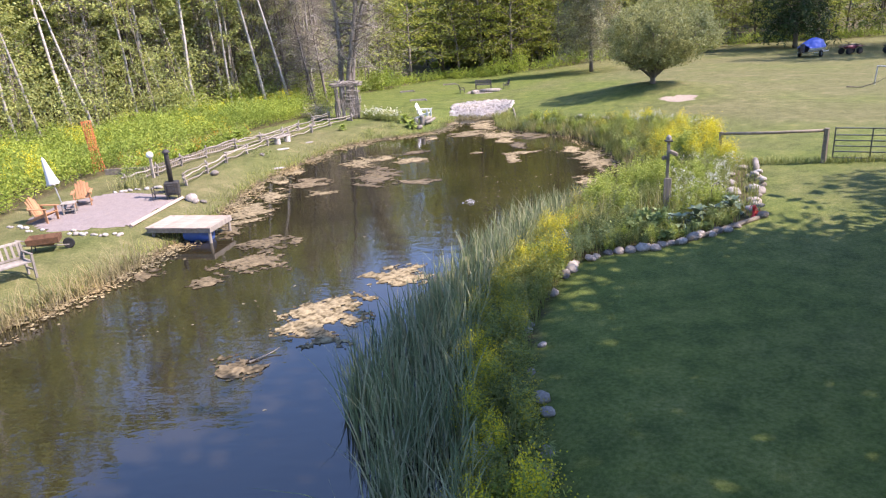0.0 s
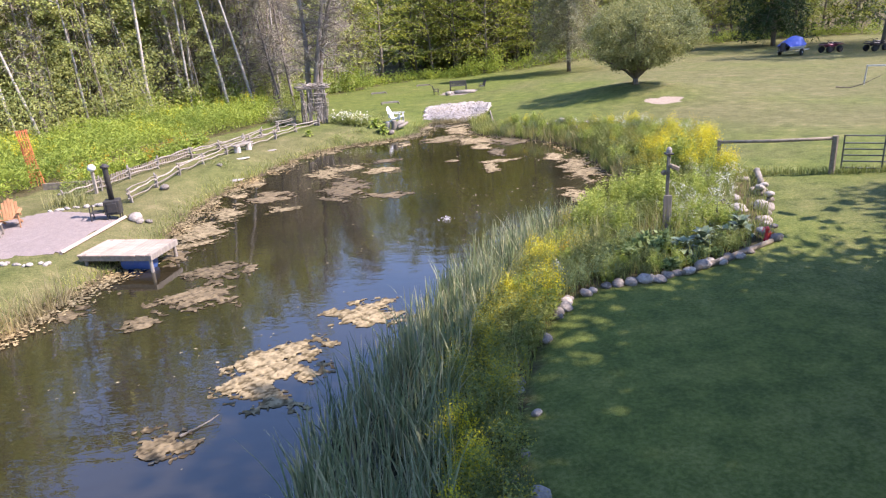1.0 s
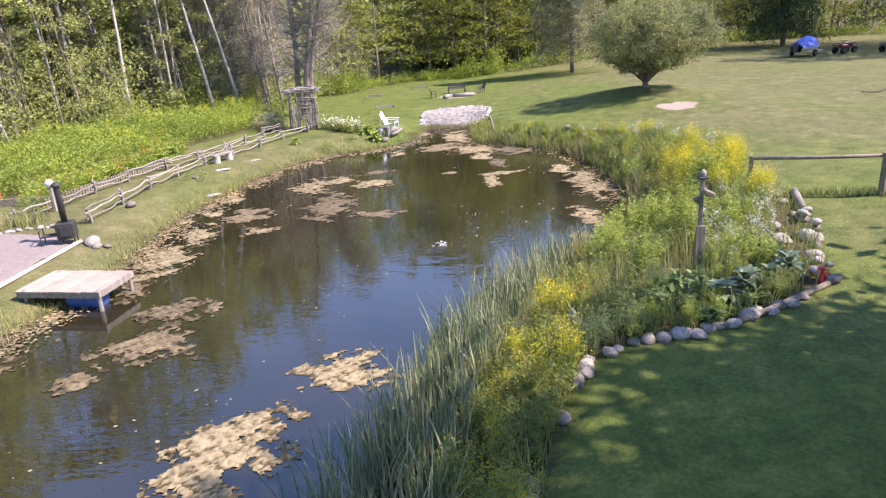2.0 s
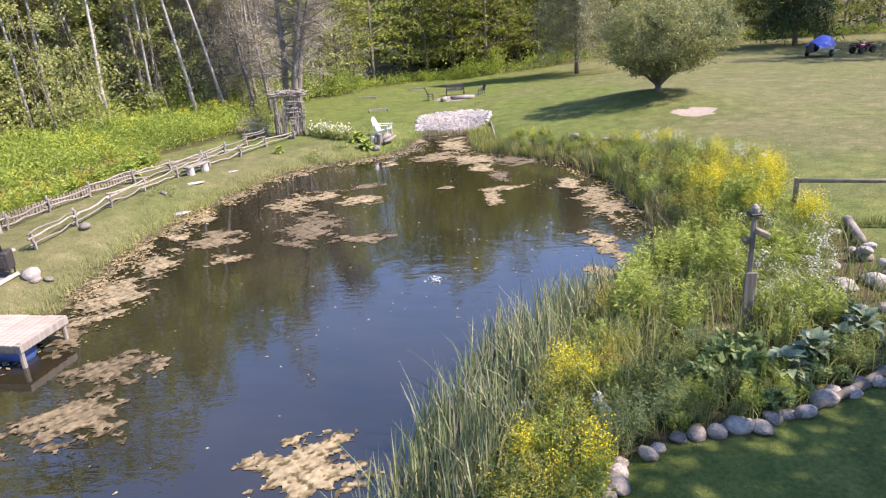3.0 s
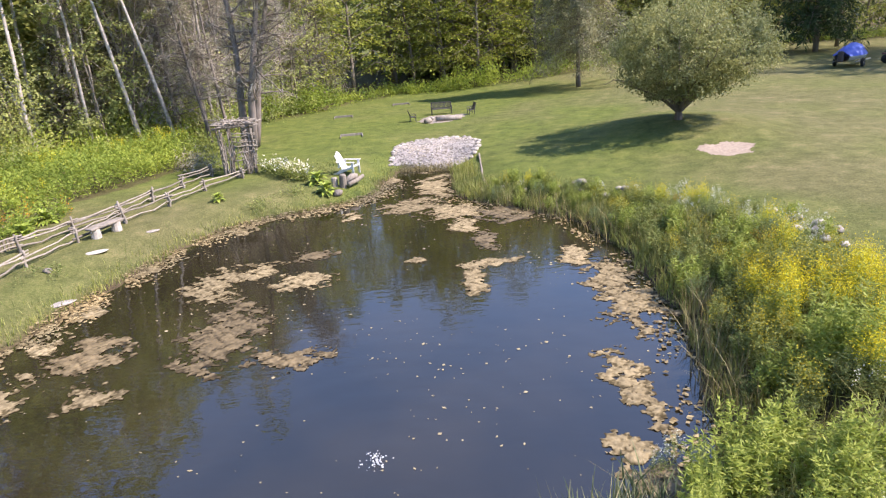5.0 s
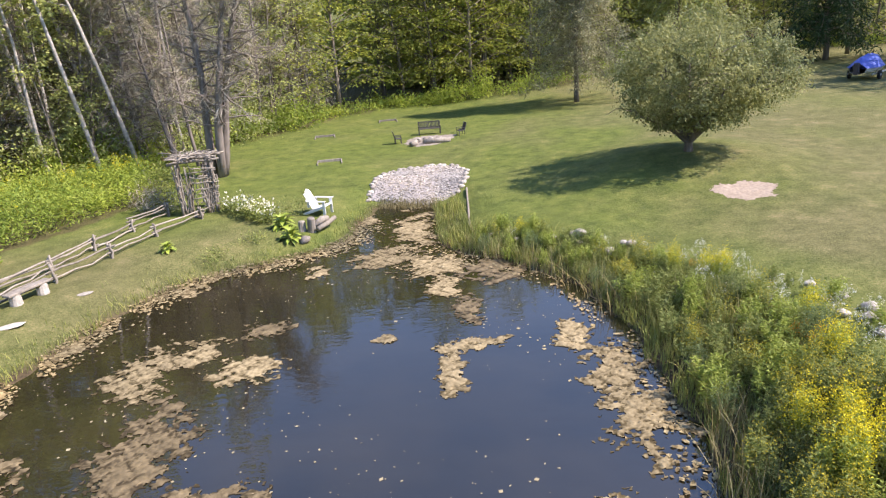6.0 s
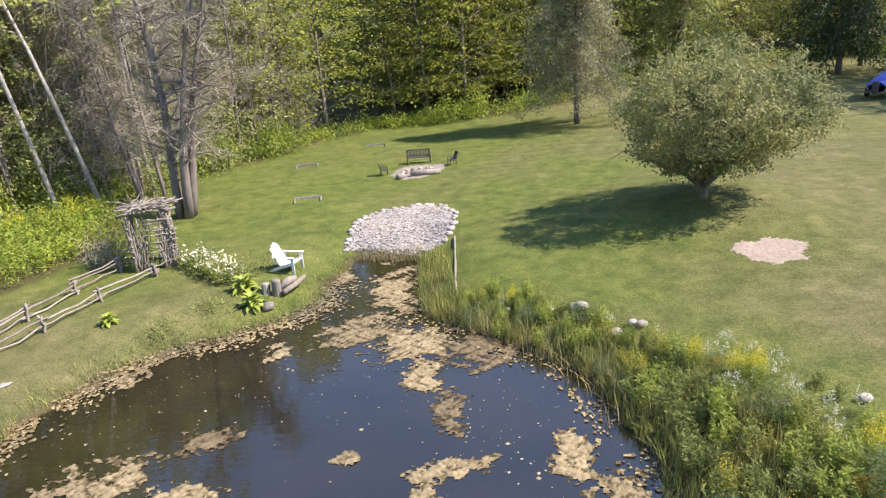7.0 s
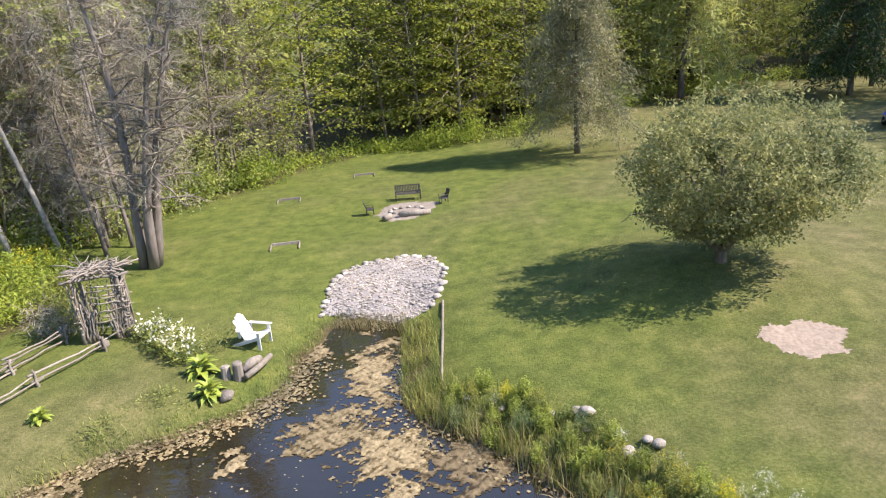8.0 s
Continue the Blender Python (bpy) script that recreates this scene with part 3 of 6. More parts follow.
# rounded fruit tree on the lawn
def orchard_tree(m):
    tg, cg = Geo(), Geo()
    tg.tube(limb_path((0, 0, -0.15), (0, 0, 1), 0.6, 3, 0.05), np.linspace(0.19, 0.14, 4), 9)
    cs = []
    for i in range(15):
        a = i * 2.4 + rng.normal() * 0.2
        tilt = rng.uniform(0.25, 1.25)
        p = limb_path((0, 0, 0.3), (math.cos(a) * tilt, math.sin(a) * tilt, 1), rng.uniform(2.8, 4.1), 6, 0.13, 0.02)
        tg.tube(p, np.linspace(0.095, 0.02, 7), 6, False)
        for j in range(10):
            q = p[rng.integers(2, 7)]
            b = rng.uniform(0, 2 * math.pi)
            s = limb_path(q, (math.cos(b), math.sin(b), rng.uniform(-0.2, 0.8)), rng.uniform(0.7, 1.6), 4, 0.2)
            tg.tube(s, np.linspace(0.025, 0.006, 5), 4, False)
            cs.extend(s[1:])
    mid, rad = np.array([0.4, 0, 2.7]), np.array([3.2, 3.1, 2.1])
    cs = np.concatenate([np.array(cs), crown_centres(640, mid, rad, 0.34, 0.62)])
    e = ((cs - mid) / (rad * 1.06)) ** 2
    low = 0.85 + 0.27 * np.clip(np.hypot(cs[:, 0], cs[:, 1]) - 0.6, 0, 9)
    cs = cs[(cs[:, 2] > low) & (e.sum(1) < 1.1)]
    cg.quads(foliage(cs, 44, 0.14, 0.12, 0.058, 0.1, 0.8))
    shoots = crown_centres(190, mid, rad * 1.02, 0.12, 0.97)
    shoots = shoots[shoots[:, 2] > 3.3]
    cg.quads(np.concatenate([foliage(shoots + np.array([0, 0, dz]), 7, 0.06, 0.12, 0.05) for dz in (0.1, 0.22, 0.34, 0.46)]))
    return tree("fruit_tree", m, tg, BARK, cg, LEAF_OLIVE, "rounded fruit tree with grey-olive leaves, standing on the lawn")


orchard_tree(at(10.61, 38.27))

tg, cg = conifer_geo(12.5, 3.7, 2.4, 0.19, 17, 95, 0.24, 0.4)
tree("pine_tree", at(10.55, 58.0), tg, BARK, cg, LEAF_PINE, "grey-green pine with drooping boughs at the lawn's far edge")

tg, cg = bare_geo(13.0, 0.23, 3, 150, 0.02, 0.8, 1.4)
tree("dead_tree", at(-7.95, 44.4) @ pose(0, 0, 0, 0, 6.5, 0), tg, DEAD_BARK, cg, TWIG, "dead grey tree with several trunks and bare twigs")

# woodland: prototypes, then copies
PROTO = {}


def proto(key, name, tg, cg, tm, cm, label):
    PROTO[key] = (name, tg.mesh("trunk", tm, True), cg.mesh("crown", cm), label)


for i in range(3):
    proto("maple%d" % i, "maple_tree", *broadleaf_geo(13 + i, 2.9, 2.0, 130, 22, 0.26, 0.14), BARK, LEAF_YELLOW if i == 1 else LEAF_WOOD, "leafy green maple at the wood's edge")
for i in range(3):
    proto("birch%d" % i, "birch_tree", *broadleaf_geo(15 + i, 1.5, 7.0, 64, 22, 0.2, 0.10, 0.012), BIRCH_BARK, LEAF_PALE, "slender pale-barked birch with a high thin crown")
for i in range(3):
    proto("poplar%d" % i, "poplar_tree", *broadleaf_geo(12 + 2 * i, 1.7, 0.8, 150, 20, 0.19, 0.09, 0.03, 0.3), BARK, LEAF_PALE if i else LEAF_WOOD, "young poplar with light green leaves")
for i in range(3):
    proto("dead%d" % i, "dead_tree", *bare_geo(11 + i, 0.12, 1, 60, 0.0, 0.6), DEAD_BARK, TWIG, "bare dead grey tree in the wood")
for i in range(2):
    proto("snag%d" % i, "dead_spruce", *conifer_geo(11.5 + 2 * i, 2.3, 1.6, 0.13, 22, 12, 0.55, 0.32, 0.036), DEAD_BARK, TWIG, "dead grey spruce with drooping bare twigs")
proto("willow", "willow_tree", *conifer_geo(17, 6.0, 3.0, 0.3, 26, 26, 0.5, 0.55), BARK, LEAF_PALE, "tall pale-green tree with drooping boughs behind the lawn")
proto("dark_spruce", "spruce_tree", *conifer_geo(16, 4.6, 1.8, 0.25, 24, 26, 0.5, 0.3), BARK, LEAF_SPRUCE, "large dark spruce beside the lawn's far corner")
for i in range(2):
    proto("spruce%d" % i, "spruce_tree", *conifer_geo(12 + 2 * i, 2.6, 0.8, 0.16, 16, 6, 0.6, 0.3), BARK, LEAF_SPRUCE, "dark green spruce in the wood")

for i in range(3):
    proto("edge%d" % i, "maple_tree", *broadleaf_geo(14 + i, 3.6, 2.4, 220, 30, 0.2, 0.16), BARK, LEAF_YELLOW if i else LEAF_WOOD, "sunlit leafy maple at the lawn's far edge")
for i in range(3):
    proto("sapling%d" % i, "young_tree", *broadleaf_geo(8 + 2.5 * i, 1.4, 0.4, 72, 24, 0.17, 0.06, 0.03, 0.3), BARK, LEAF_PALE, "young light-green tree at the wood's edge")
for i in range(4):
    proto("back%d" % i, "maple_tree", *broadleaf_geo(15 + 2 * (i % 2), 2.9, 0.6, 70, 10, 0.75, 0.14), BARK, LEAF_WOOD if i < 2 else LEAF_PALE, "leafy green tree deep in the wood")


def plant_tree(key, x, y, scale=1.0, group="woodland trees", tilt=0.0):
    name, tm, cm, label = PROTO[key]
    t = thing(name, pose(x, y, gz(x, y) - 0.05, rng.normal() * 1.5, rng.normal() * 1.5 + tilt, 0) @ pose(0, 0, 0, 0, 0, rng.uniform(0, 360)) @ Matrix.Scale(scale, 4), label, "tree", group)
    part("trunk", tm, None, t)
    part("crown", cm, None, t)


def along(line, s):
    seg = np.linalg.norm(np.diff(line, axis=0), axis=1)
    cum = np.concatenate([[0], np.cumsum(seg)])
    s = s * cum[-1]
    i = min(len(seg) - 1, int(np.searchsorted(cum, s, 'right') - 1))
    d = (line[i + 1] - line[i]) / seg[i]
    return line[i] + d * (s - cum[i]), np.array([-d[1], d[0]])


# birches that stand out in front of the left wood
for x, y, s in ((-24.4, 35.6, 1.1), (-22.6, 37.2, 0.95), (-20.2, 42.4, 1.05), (-18.2, 44.6, 0.9), (-16.8, 46.6, 1.0), (-14.2, 48.5, 1.0), (-12.9, 50.2, 0.95), (-13.5, 45.3, 1.0), (-12.1, 46.2, 0.95),
                (-25.5, 31, 1.0), (-22, 40.5, 0.9), (-19, 46, 1.0), (-15.4, 49.6, 0.85), (-24.5, 29.5, 1.0), (-21, 36.8, 0.8), (-23.4, 33.4, 0.9), (-22.8, 34.6, 0.8), (-19.6, 43.4, 0.8), (-17.6, 43.2, 0.95), (-15.8, 45.0, 0.85), (-11.0, 49.0, 0.9)):
    plant_tree("birch%d" % rng.integers(3), x * K, y * K, s * 1.28, "birches along the meadow", -rng.uniform(3, 8))
for x, y in ((-11.4, 48.6), (-10.6, 50.5), (-10.2, 54.2), (-9.0, 56.6), (-12.4, 52), (-7.4, 59.5), (-9.8, 47.2), (-13.8, 51.5), (-10.4, 46.2), (-11.6, 51), (-14.8, 47.6), (-16, 50), (-12.6, 48.2), (-10.9, 47.4)):
    plant_tree("dead%d" % rng.integers(3), x * K, y * K, rng.uniform(0.85, 1.05), "dead trees at the wood's edge")
for x, y, s in ((-8.7, 60.2, 1.0), (-7.2, 62.4, 0.95), (-10.9, 57.2, 1.05), (-12.6, 47.6, 1.0), (-9.9, 58.8, 0.9), (-12.2, 54.2, 1.05), (-14.6, 50.6, 1.0), (-17.4, 47.4, 0.9), (-11.0, 52.6, 1.0), (-20.6, 44.4, 0.9)):
    plant_tree("snag%d" % rng.integers(2), x * K, y * K, s, "dead trees at the wood's edge")
plant_tree("willow", 22.4 * K, 76.0 * K, 1.05)
plant_tree("dark_spruce", 33.0 * K, 71.0 * K, 1.05)
for row, (off, gap) in enumerate(((2.2, 3.2), (5.5, 3.6), (9.5, 4.0), (14.5, 4.2), (20, 5.0), (28, 5.5), (38, 6.5))):
    total = np.sum(np.linalg.norm(np.diff(WOOD_LINE, axis=0), axis=1))
    for k in range(int(total / gap)):  # along the wood's edge
        s = (k + 0.5 + rng.uniform(-0.35, 0.35)) * gap / total
        p, nrm = along(WOOD_LINE, min(0.999, max(0, s)))
        p = p + nrm * (off + rng.uniform(-1.2, 1.2))
        if p[0] > 52 * K or p[0] < 0 and p[1] < 22 * K:  # past the ends of the view
            continue
        left, mid = p[0] < -6 * K and p[1] < 58 * K, -6 * K <= p[0] < 9 * K
        if left:
            pool = ["poplar1", "poplar1", "poplar2", "birch0", "dead1", "dead0", "poplar2", "poplar2"] if row < 2 else ["poplar1", "poplar2", "maple0", "birch2", "maple2"]
        elif mid:
            pool = ["edge0", "edge1", "edge2"] if row == 0 else ["maple0", "maple1", "maple1", "maple2", "poplar0"] if row < 3 else ["maple0", "maple2", "spruce0"]
        else:
            pool = ["edge0", "edge1", "poplar1", "edge2"] if row == 0 else ["maple0", "poplar1", "spruce0", "maple2", "maple1"]
        if left and row < 3:
            for j in range(3 if row == 0 else 1):
                q = p + nrm * rng.uniform(-1.2, 2.0) + rng.normal(size=2) * 0.8
                plant_tree("sapling%d" % rng.integers(3), q[0], q[1], rng.uniform(0.75, 1.2) * (1.0 + 0.25 * row))
        if row > 2:
            pool = ["back2", "back3"] if left else ["back0", "back1"]
        plant_tree(pool[rng.integers(len(pool))], p[0], p[1], rng.uniform(0.85, 1.15) * (1.0 if row == 0 else 1.75 if left and p[0] < -0.5 * p[1] else 1.3 if left else 1.4))

# trees that shade the parked boat
for x, y in ((40.5, 56), (43, 60), (39.5, 64), (46, 56), (42, 66.5), (37, 75), (47, 63), (45, 70), (44.5, 51.5)):
    plant_tree(("maple0", "maple2", "maple1")[rng.integers(3)], x * K, y * K, 1.5)
# tall trees out of view beside the near lawn, whose shade falls across it
SHADE = [broadleaf_geo(14.0, 4.2, 3.0, 330, 19, 0.35, 0.30) for _ in range(2)]
SHADE = [(a.mesh("trunk", BARK, True), b.mesh("crown", LEAF_WOOD)) for a, b in SHADE]
# the four at x >= 23 are added only to block skylight from the east
for i, (x, y, s) in enumerate(((15.5, 8.5, 0.95), (17.0, 2.6, 1.5), (17.5, 10.4, 0.8), (14.2, -4.5, 1.25), (14.4, 8.6, 0.8), (23.5, -6.0, 1.2), (24.0, 1.5, 1.25), (24.5, 8.0, 1.2), (23.0, 13.5, 0.95), (18.5, 6.8, 1.5))):
    t = thing("maple_tree", pose(x, y, gz(x, y), 0, 0, 90 * i) @ Matrix.Scale(s, 4), "tall leafy maple out of view, shading the near lawn", "tree", "shade trees by the lawn")
    part("trunk", SHADE[i % 2][0], None, t)
    part("crown", SHADE[i % 2][1], None, t)

# ---- undergrowth ----


def herbs(pts, h, leaves, leaf, width, geo, flare=0.18):
    """Upright leafy stems: narrow leaves all the way up."""
    k = len(pts)
    base = np.repeat(pts, leaves, axis=0)
    hh = np.repeat(h, leaves)
    u = rng.uniform(0.08, 1, k * leaves)
    a = rng.uniform(0, 2 * np.pi, k * leaves)
    lean = np.repeat(rng.normal(size=(k, 2)) * 0.12, leaves, axis=0)
    p = base + np.column_stack([lean * (hh * u)[:, None], hh * u])
    p[:, :2] += np.column_stack([np.cos(a), np.sin(a)]) * (flare * rng.uniform(0, 1, k * leaves))[:, None]
    d = np.column_stack([np.cos(a), np.sin(a), rng.uniform(-0.1, 1.2, k * leaves)])
    s = rng.uniform(0.6, 1.25, k * leaves)
    geo.quads(leaf_quads(p, d, leaf * s, width * s))
    return pts + np.column_stack([lean[::leaves] * h[:, None], h])


def plumes(tops, geo, per=14, r=0.09, size=0.06):
    per, size = per * 3, size * 0.58
    k = len(tops)
    p = np.repeat(tops, per, axis=0) + rng.normal(size=(k * per, 3)) * np.array([r * 0.8, r * 0.8, r * 1.6])
    geo.quads(leaf_quads(p, rng.normal(size=(k * per, 3)) + np.array([0, 0, 0.6]), rng.uniform(0.7, 1.4, k * per) * size, np.full(k * per, size * 0.8)))


# meadow strip between the fence and the wood
g, gy_ = Geo(), Geo()
p = sprinkle(MEADOW_STRIP, 7200)
p = ground_points(p)
h = 0.8 + 0.42 * wobble(p[:, 0], p[:, 1], 1.5) + rng.uniform(0, 0.45, len(p))
tops = herbs(p, h, 16, 0.165, 0.05, g, 0.22)
sel = wobble(p[:, 0], p[:, 1], 1.8, 4) + rng.normal(size=len(p)) * 0.4 > 1.05
plumes(tops[sel], gy_, 8, 0.08, 0.06)
meadow = single("meadow", g, MEADOW, "lush lime-green meadow plants between fence and wood", "meadow plants", kind="stuff")
single("goldenrod_blossom", gy_, GOLD, "yellow goldenrod blossom over the meadow", "blossom", kind="stuff")

# shrubs along the edge of the wood
g = Geo()
cs = []
for k in range(330):
    q, nrm = along(WOOD_LINE, rng.uniform(0.30, 0.99) if k < 270 else rng.uniform(0.33, 0.45))
    q = q + nrm * (rng.uniform(-1.8, 0.8) if q[0] > 2.2 * K else rng.uniform(-0.6, 2.5))
    hh = rng.uniform(0.7, 2.3) * (0.35 if -6.5 * K < q[0] < 2.2 * K else 1.0 if q[0] < 20 else 0.8)
    zz = gz(q[0], q[1])
    for j in range(7):
        cs.append((q[0] + rng.normal() * 0.5, q[1] + rng.normal() * 0.5, zz + hh * rng.uniform(0.1, 1)))
g.quads(foliage(np.array(cs), 24, 0.28, 0.19, 0.085, 0.1, 0.9))
single("undergrowth", g, MEADOW, "light green shrubs and saplings along the wood's edge", "undergrowth", kind="stuff")

g = Geo()
cs = []
for k in range(330):
    q, nrm = along(WOOD_LINE, rng.uniform(0.05, 0.42))
    q = q + nrm * rng.uniform(-1.5, 5.0)
    hh = rng.uniform(1.4, 5.6)
    zz = gz(q[0], q[1])
    for j in range(8):
        cs.append((q[0] + rng.normal() * 0.55, q[1] + rng.normal() * 0.55, zz + hh * rng.uniform(0.1, 1)))
g.quads(foliage(np.array(cs), 22, 0.34, 0.17, 0.08, 0.1, 0.9))
single("thicket", g, LEAF_PALE, "pale green thicket of saplings in front of the birches", "thicket", kind="stuff")
# cattails standing in the near right margin
CATTAIL_BED = xy((-1.0, 2), (-1.05, 5.6), (-1.75, 7.4), (-1.8, 8.6), (-1.1, 10.6), (-0.35, 12.8), (0.5, 15.2), (1.4, 17.0), (2.4, 18.0), (3.6, 18.9), (4.1, 18.2), (2.9, 16.6), (1.9, 14.6), (1.0, 12.2), (0.3, 9.8), (0.2, 7.2), (0.2, 2))
g = Geo()
p = sprinkle(CATTAIL_BED, 6600)
clump = wobble(p[:, 0], p[:, 1], 0.55, 9)
p = p[(clump + rng.normal(size=len(p)) * 0.5) > -0.3]
p = np.column_stack([p, np.maximum(relief(p[:, 0], p[:, 1])[0], -0.15)])
h = (1.42 - 0.035 * np.clip(p[:, 1] - 8, 0, 14)) * rng.uniform(0.5, 1.15, len(p))
blade_strips(g, p, h, rng.uniform(0.02, 0.042, len(p)), np.abs(rng.normal(size=len(p))) * 0.28, 4)
single("cattails", g, CATTAIL, "dense grey-green cattail blades standing in the pond margin", "cattails", kind="stuff")

# straw-coloured old reeds along the shores
g = Geo()
REEDS = [xy((5.1, 20.2), (5.5, 22.2), (6.2, 24.6), (6.6, 24.0), (6.3, 21.6), (5.8, 20)), xy((2.2, 33.2), (3.4, 32.4), (4.8, 30.6), (5.4, 28.6), (6.0, 28.6), (5.7, 30.8), (4.4, 32.8), (2.8, 34.2)),
         xy((-10.1, 9.0), (-9.2, 11.6), (-8.6, 13.4), (-8.2, 15.4), (-8.7, 15.4), (-9.3, 13.2), (-10, 11.4), (-10.8, 9)), xy((1.2, 16.6), (3.4, 18.6), (4.4, 18.8), (3.4, 17.6), (1.6, 15.4))]
for poly, k in zip(REEDS, (420, 260, 900, 300)):
    p = ground_points(sprinkle(poly, k))
    blade_strips(g, p, rng.uniform(0.25, 0.9, k), rng.uniform(0.012, 0.022, k), np.abs(rng.normal(size=k)) * 0.6, 3)
single("dry_reeds", g, STRAW, "straw-coloured old reeds along the shore", "reeds", kind="stuff")

# planted bed right of the pond
g_grass = Geo()


def grass(poly, k, h_lo, h_hi, geo, w=0.016, lean=0.4):
    p = sprinkle(poly, k)
    d = relief(p[:, 0], p[:, 1])[1]
    p = p[(d > -0.05) & (wobble(p[:, 0], p[:, 1], 0.35, 12) + rng.normal(size=len(p)) * 0.4 > -0.35)]
    p = ground_points(p)
    blade_strips(geo, p, rng.uniform(h_lo, h_hi, len(p)), rng.uniform(0.6, 1.3, len(p)) * w, np.abs(rng.normal(size=len(p))) * lean, 3)


# clumps of perennials: a few grown forms of each kind, then planted one by one
def clump_forms(name, label, leaf_mat, bloom_mat, h, r, stems, leaves, leaf, width, share=0.0, per=14, bloom_r=0.08, bloom_size=0.04, upright=0.5, bloom_label=""):
    forms = []
    for _ in range(3):
        gl, gb = Geo(), Geo()
        rho = np.sqrt(rng.uniform(0, 1, stems))
        a = rng.uniform(0, 2 * np.pi, stems)
        out = np.column_stack([np.cos(a), np.sin(a)])
        top = np.column_stack([out * (r * rho * (0.8 + 0.3 * np.sin(3 * a + rng.uniform(0, 6))))[:, None], h * (1 - 0.4 * rho ** 2) * rng.uniform(0.78, 1.15, stems)])
        foot = np.column_stack([out * (r * rho * upright)[:, None], np.zeros(stems)])
        u = rng.uniform(0.12, 1.0, (stems, leaves)) ** 0.7
        p = (foot[:, None] + (top - foot)[:, None] * u[:, :, None]).reshape(-1, 3)
        b = rng.uniform(0, 2 * np.pi, len(p))
        d = np.column_stack([np.cos(b), np.sin(b), rng.uniform(-0.2, 1.0, len(p))]) + np.repeat(np.column_stack([out * 0.5 * rho[:, None], np.zeros(stems)]), leaves, axis=0)
        k = rng.uniform(0.55, 1.25, len(p)) * (1.15 - 0.45 * u.ravel())
        gl.quads(leaf_quads(p, d, leaf * k, width * k))
        sel = rng.uniform(0, 1, stems) < share
        if bloom_mat is not None and sel.any():
            plumes(top[sel], gb, per, bloom_r, bloom_size)
        forms.append((gl.mesh("foliage", leaf_mat), gb.mesh("blossom", bloom_mat) if gb.count else None))
    return name, label, bloom_label, forms


LEAF_DARK = leafy_mat("dark_herb_leaves", [(0.10, 0.135, 0.05), (0.145, 0.185, 0.065), (0.205, 0.235, 0.095)])
LEAF_FERN = leafy_mat("blue_green_feathery_leaves", [(0.125, 0.185, 0.085), (0.18, 0.245, 0.115), (0.25, 0.31, 0.155)])
SILVER_GREEN = leafy_mat("pale_broad_leaves", [(0.16, 0.23, 0.085), (0.23, 0.30, 0.12), (0.31, 0.38, 0.17)])
CLUMPS = {
    "gold": clump_forms("goldenrod", "goldenrod clump with yellow plumes on the bank", LIME, GOLD, 0.95, 0.36, 34, 22, 0.12, 0.026, 0.6, 15, 0.09, 0.045, bloom_label="yellow plumes"),
    "amber": clump_forms("goldenrod", "goldenrod clump just opening, olive and yellow", HERB, AMBER, 0.9, 0.34, 34, 22, 0.12, 0.026, 0.45, 10, 0.08, 0.042, bloom_label="opening yellow plumes"),
    "lime": clump_forms("tall_perennial", "tall lime-green leafy perennial in the bank bed", LIME, None, 1.35, 0.42, 34, 34, 0.15, 0.034),
    "bushy": clump_forms("low_perennial", "bright green bushy perennial in the bed", LIME, None, 0.75, 0.4, 36, 24, 0.13, 0.03),
    "herb": clump_forms("leafy_perennial", "mid-green leafy perennial on the pond bank", HERB, None, 0.72, 0.38, 34, 22, 0.12, 0.026),
    "dark": clump_forms("domed_perennial", "dense dark green domed perennial on the bank", LEAF_DARK, None, 0.72, 0.46, 60, 24, 0.085, 0.018, upright=0.2),
    "fern": clump_forms("feathery_perennial", "feathery blue-green perennial on the bank", LEAF_FERN, None, 0.8, 0.42, 56, 26, 0.10, 0.012),
    "yarrow": clump_forms("white_wildflower", "airy wildflower with small white heads", HERB, WHITE_FL, 0.72, 0.36, 26, 14, 0.10, 0.02, 0.42, 4, 0.04, 0.05, bloom_label="small white heads"),
    "cream": clump_forms("cream_perennial", "pale green perennial veiled in cream blossom", LIME, WHITE_FL, 0.6, 0.42, 40, 18, 0.11, 0.024, 0.6, 3, 0.05, 0.03, bloom_label="cream blossom"),
    "silver": clump_forms("silver_perennial", "pale silver-leaved perennial among the greens", SILVER, None, 0.7, 0.28, 26, 24, 0.10, 0.045),
    "orange": clump_forms("coneflower", "coneflower clump with orange and yellow heads", HERB, ORANGE_FL, 0.72, 0.26, 22, 18, 0.12, 0.03, 0.6, 5, 0.05, 0.04, bloom_label="orange heads"),
    "pink": clump_forms("dusty_pink_perennial", "fading dusty pink perennial beside the cattails", HERB, PINK_FL, 0.62, 0.34, 34, 14, 0.10, 0.024, 0.9, 10, 0.08, 0.04, bloom_label="dusty pink blossom"),
    "broad": clump_forms("broadleaf_perennial", "pale green broad-leaved perennial behind the stones", SILVER_GREEN, None, 0.55, 0.42, 24, 12, 0.22, 0.13, upright=0.3),
}


def clump(kind, x, y, s=1.0, tall=1.0):
    name, label, bloom_label, forms = CLUMPS[kind]
    leaf_me, bloom_me = forms[rng.integers(3)]
    x, y = x * K, y * K
    m = pose(x, y, max(0.0, gz(x, y)) - 0.02, rng.normal() * 4, rng.normal() * 4, rng.uniform(0, 360)) @ Matrix.Diagonal((s, s, s * tall, 1))
    t = thing(name, m, label, "plant", "perennials of the bank bed")
    part("foliage", leaf_me, None, t)
    if bloom_me:
        part("blossom", bloom_me, None, t, bloom_label)


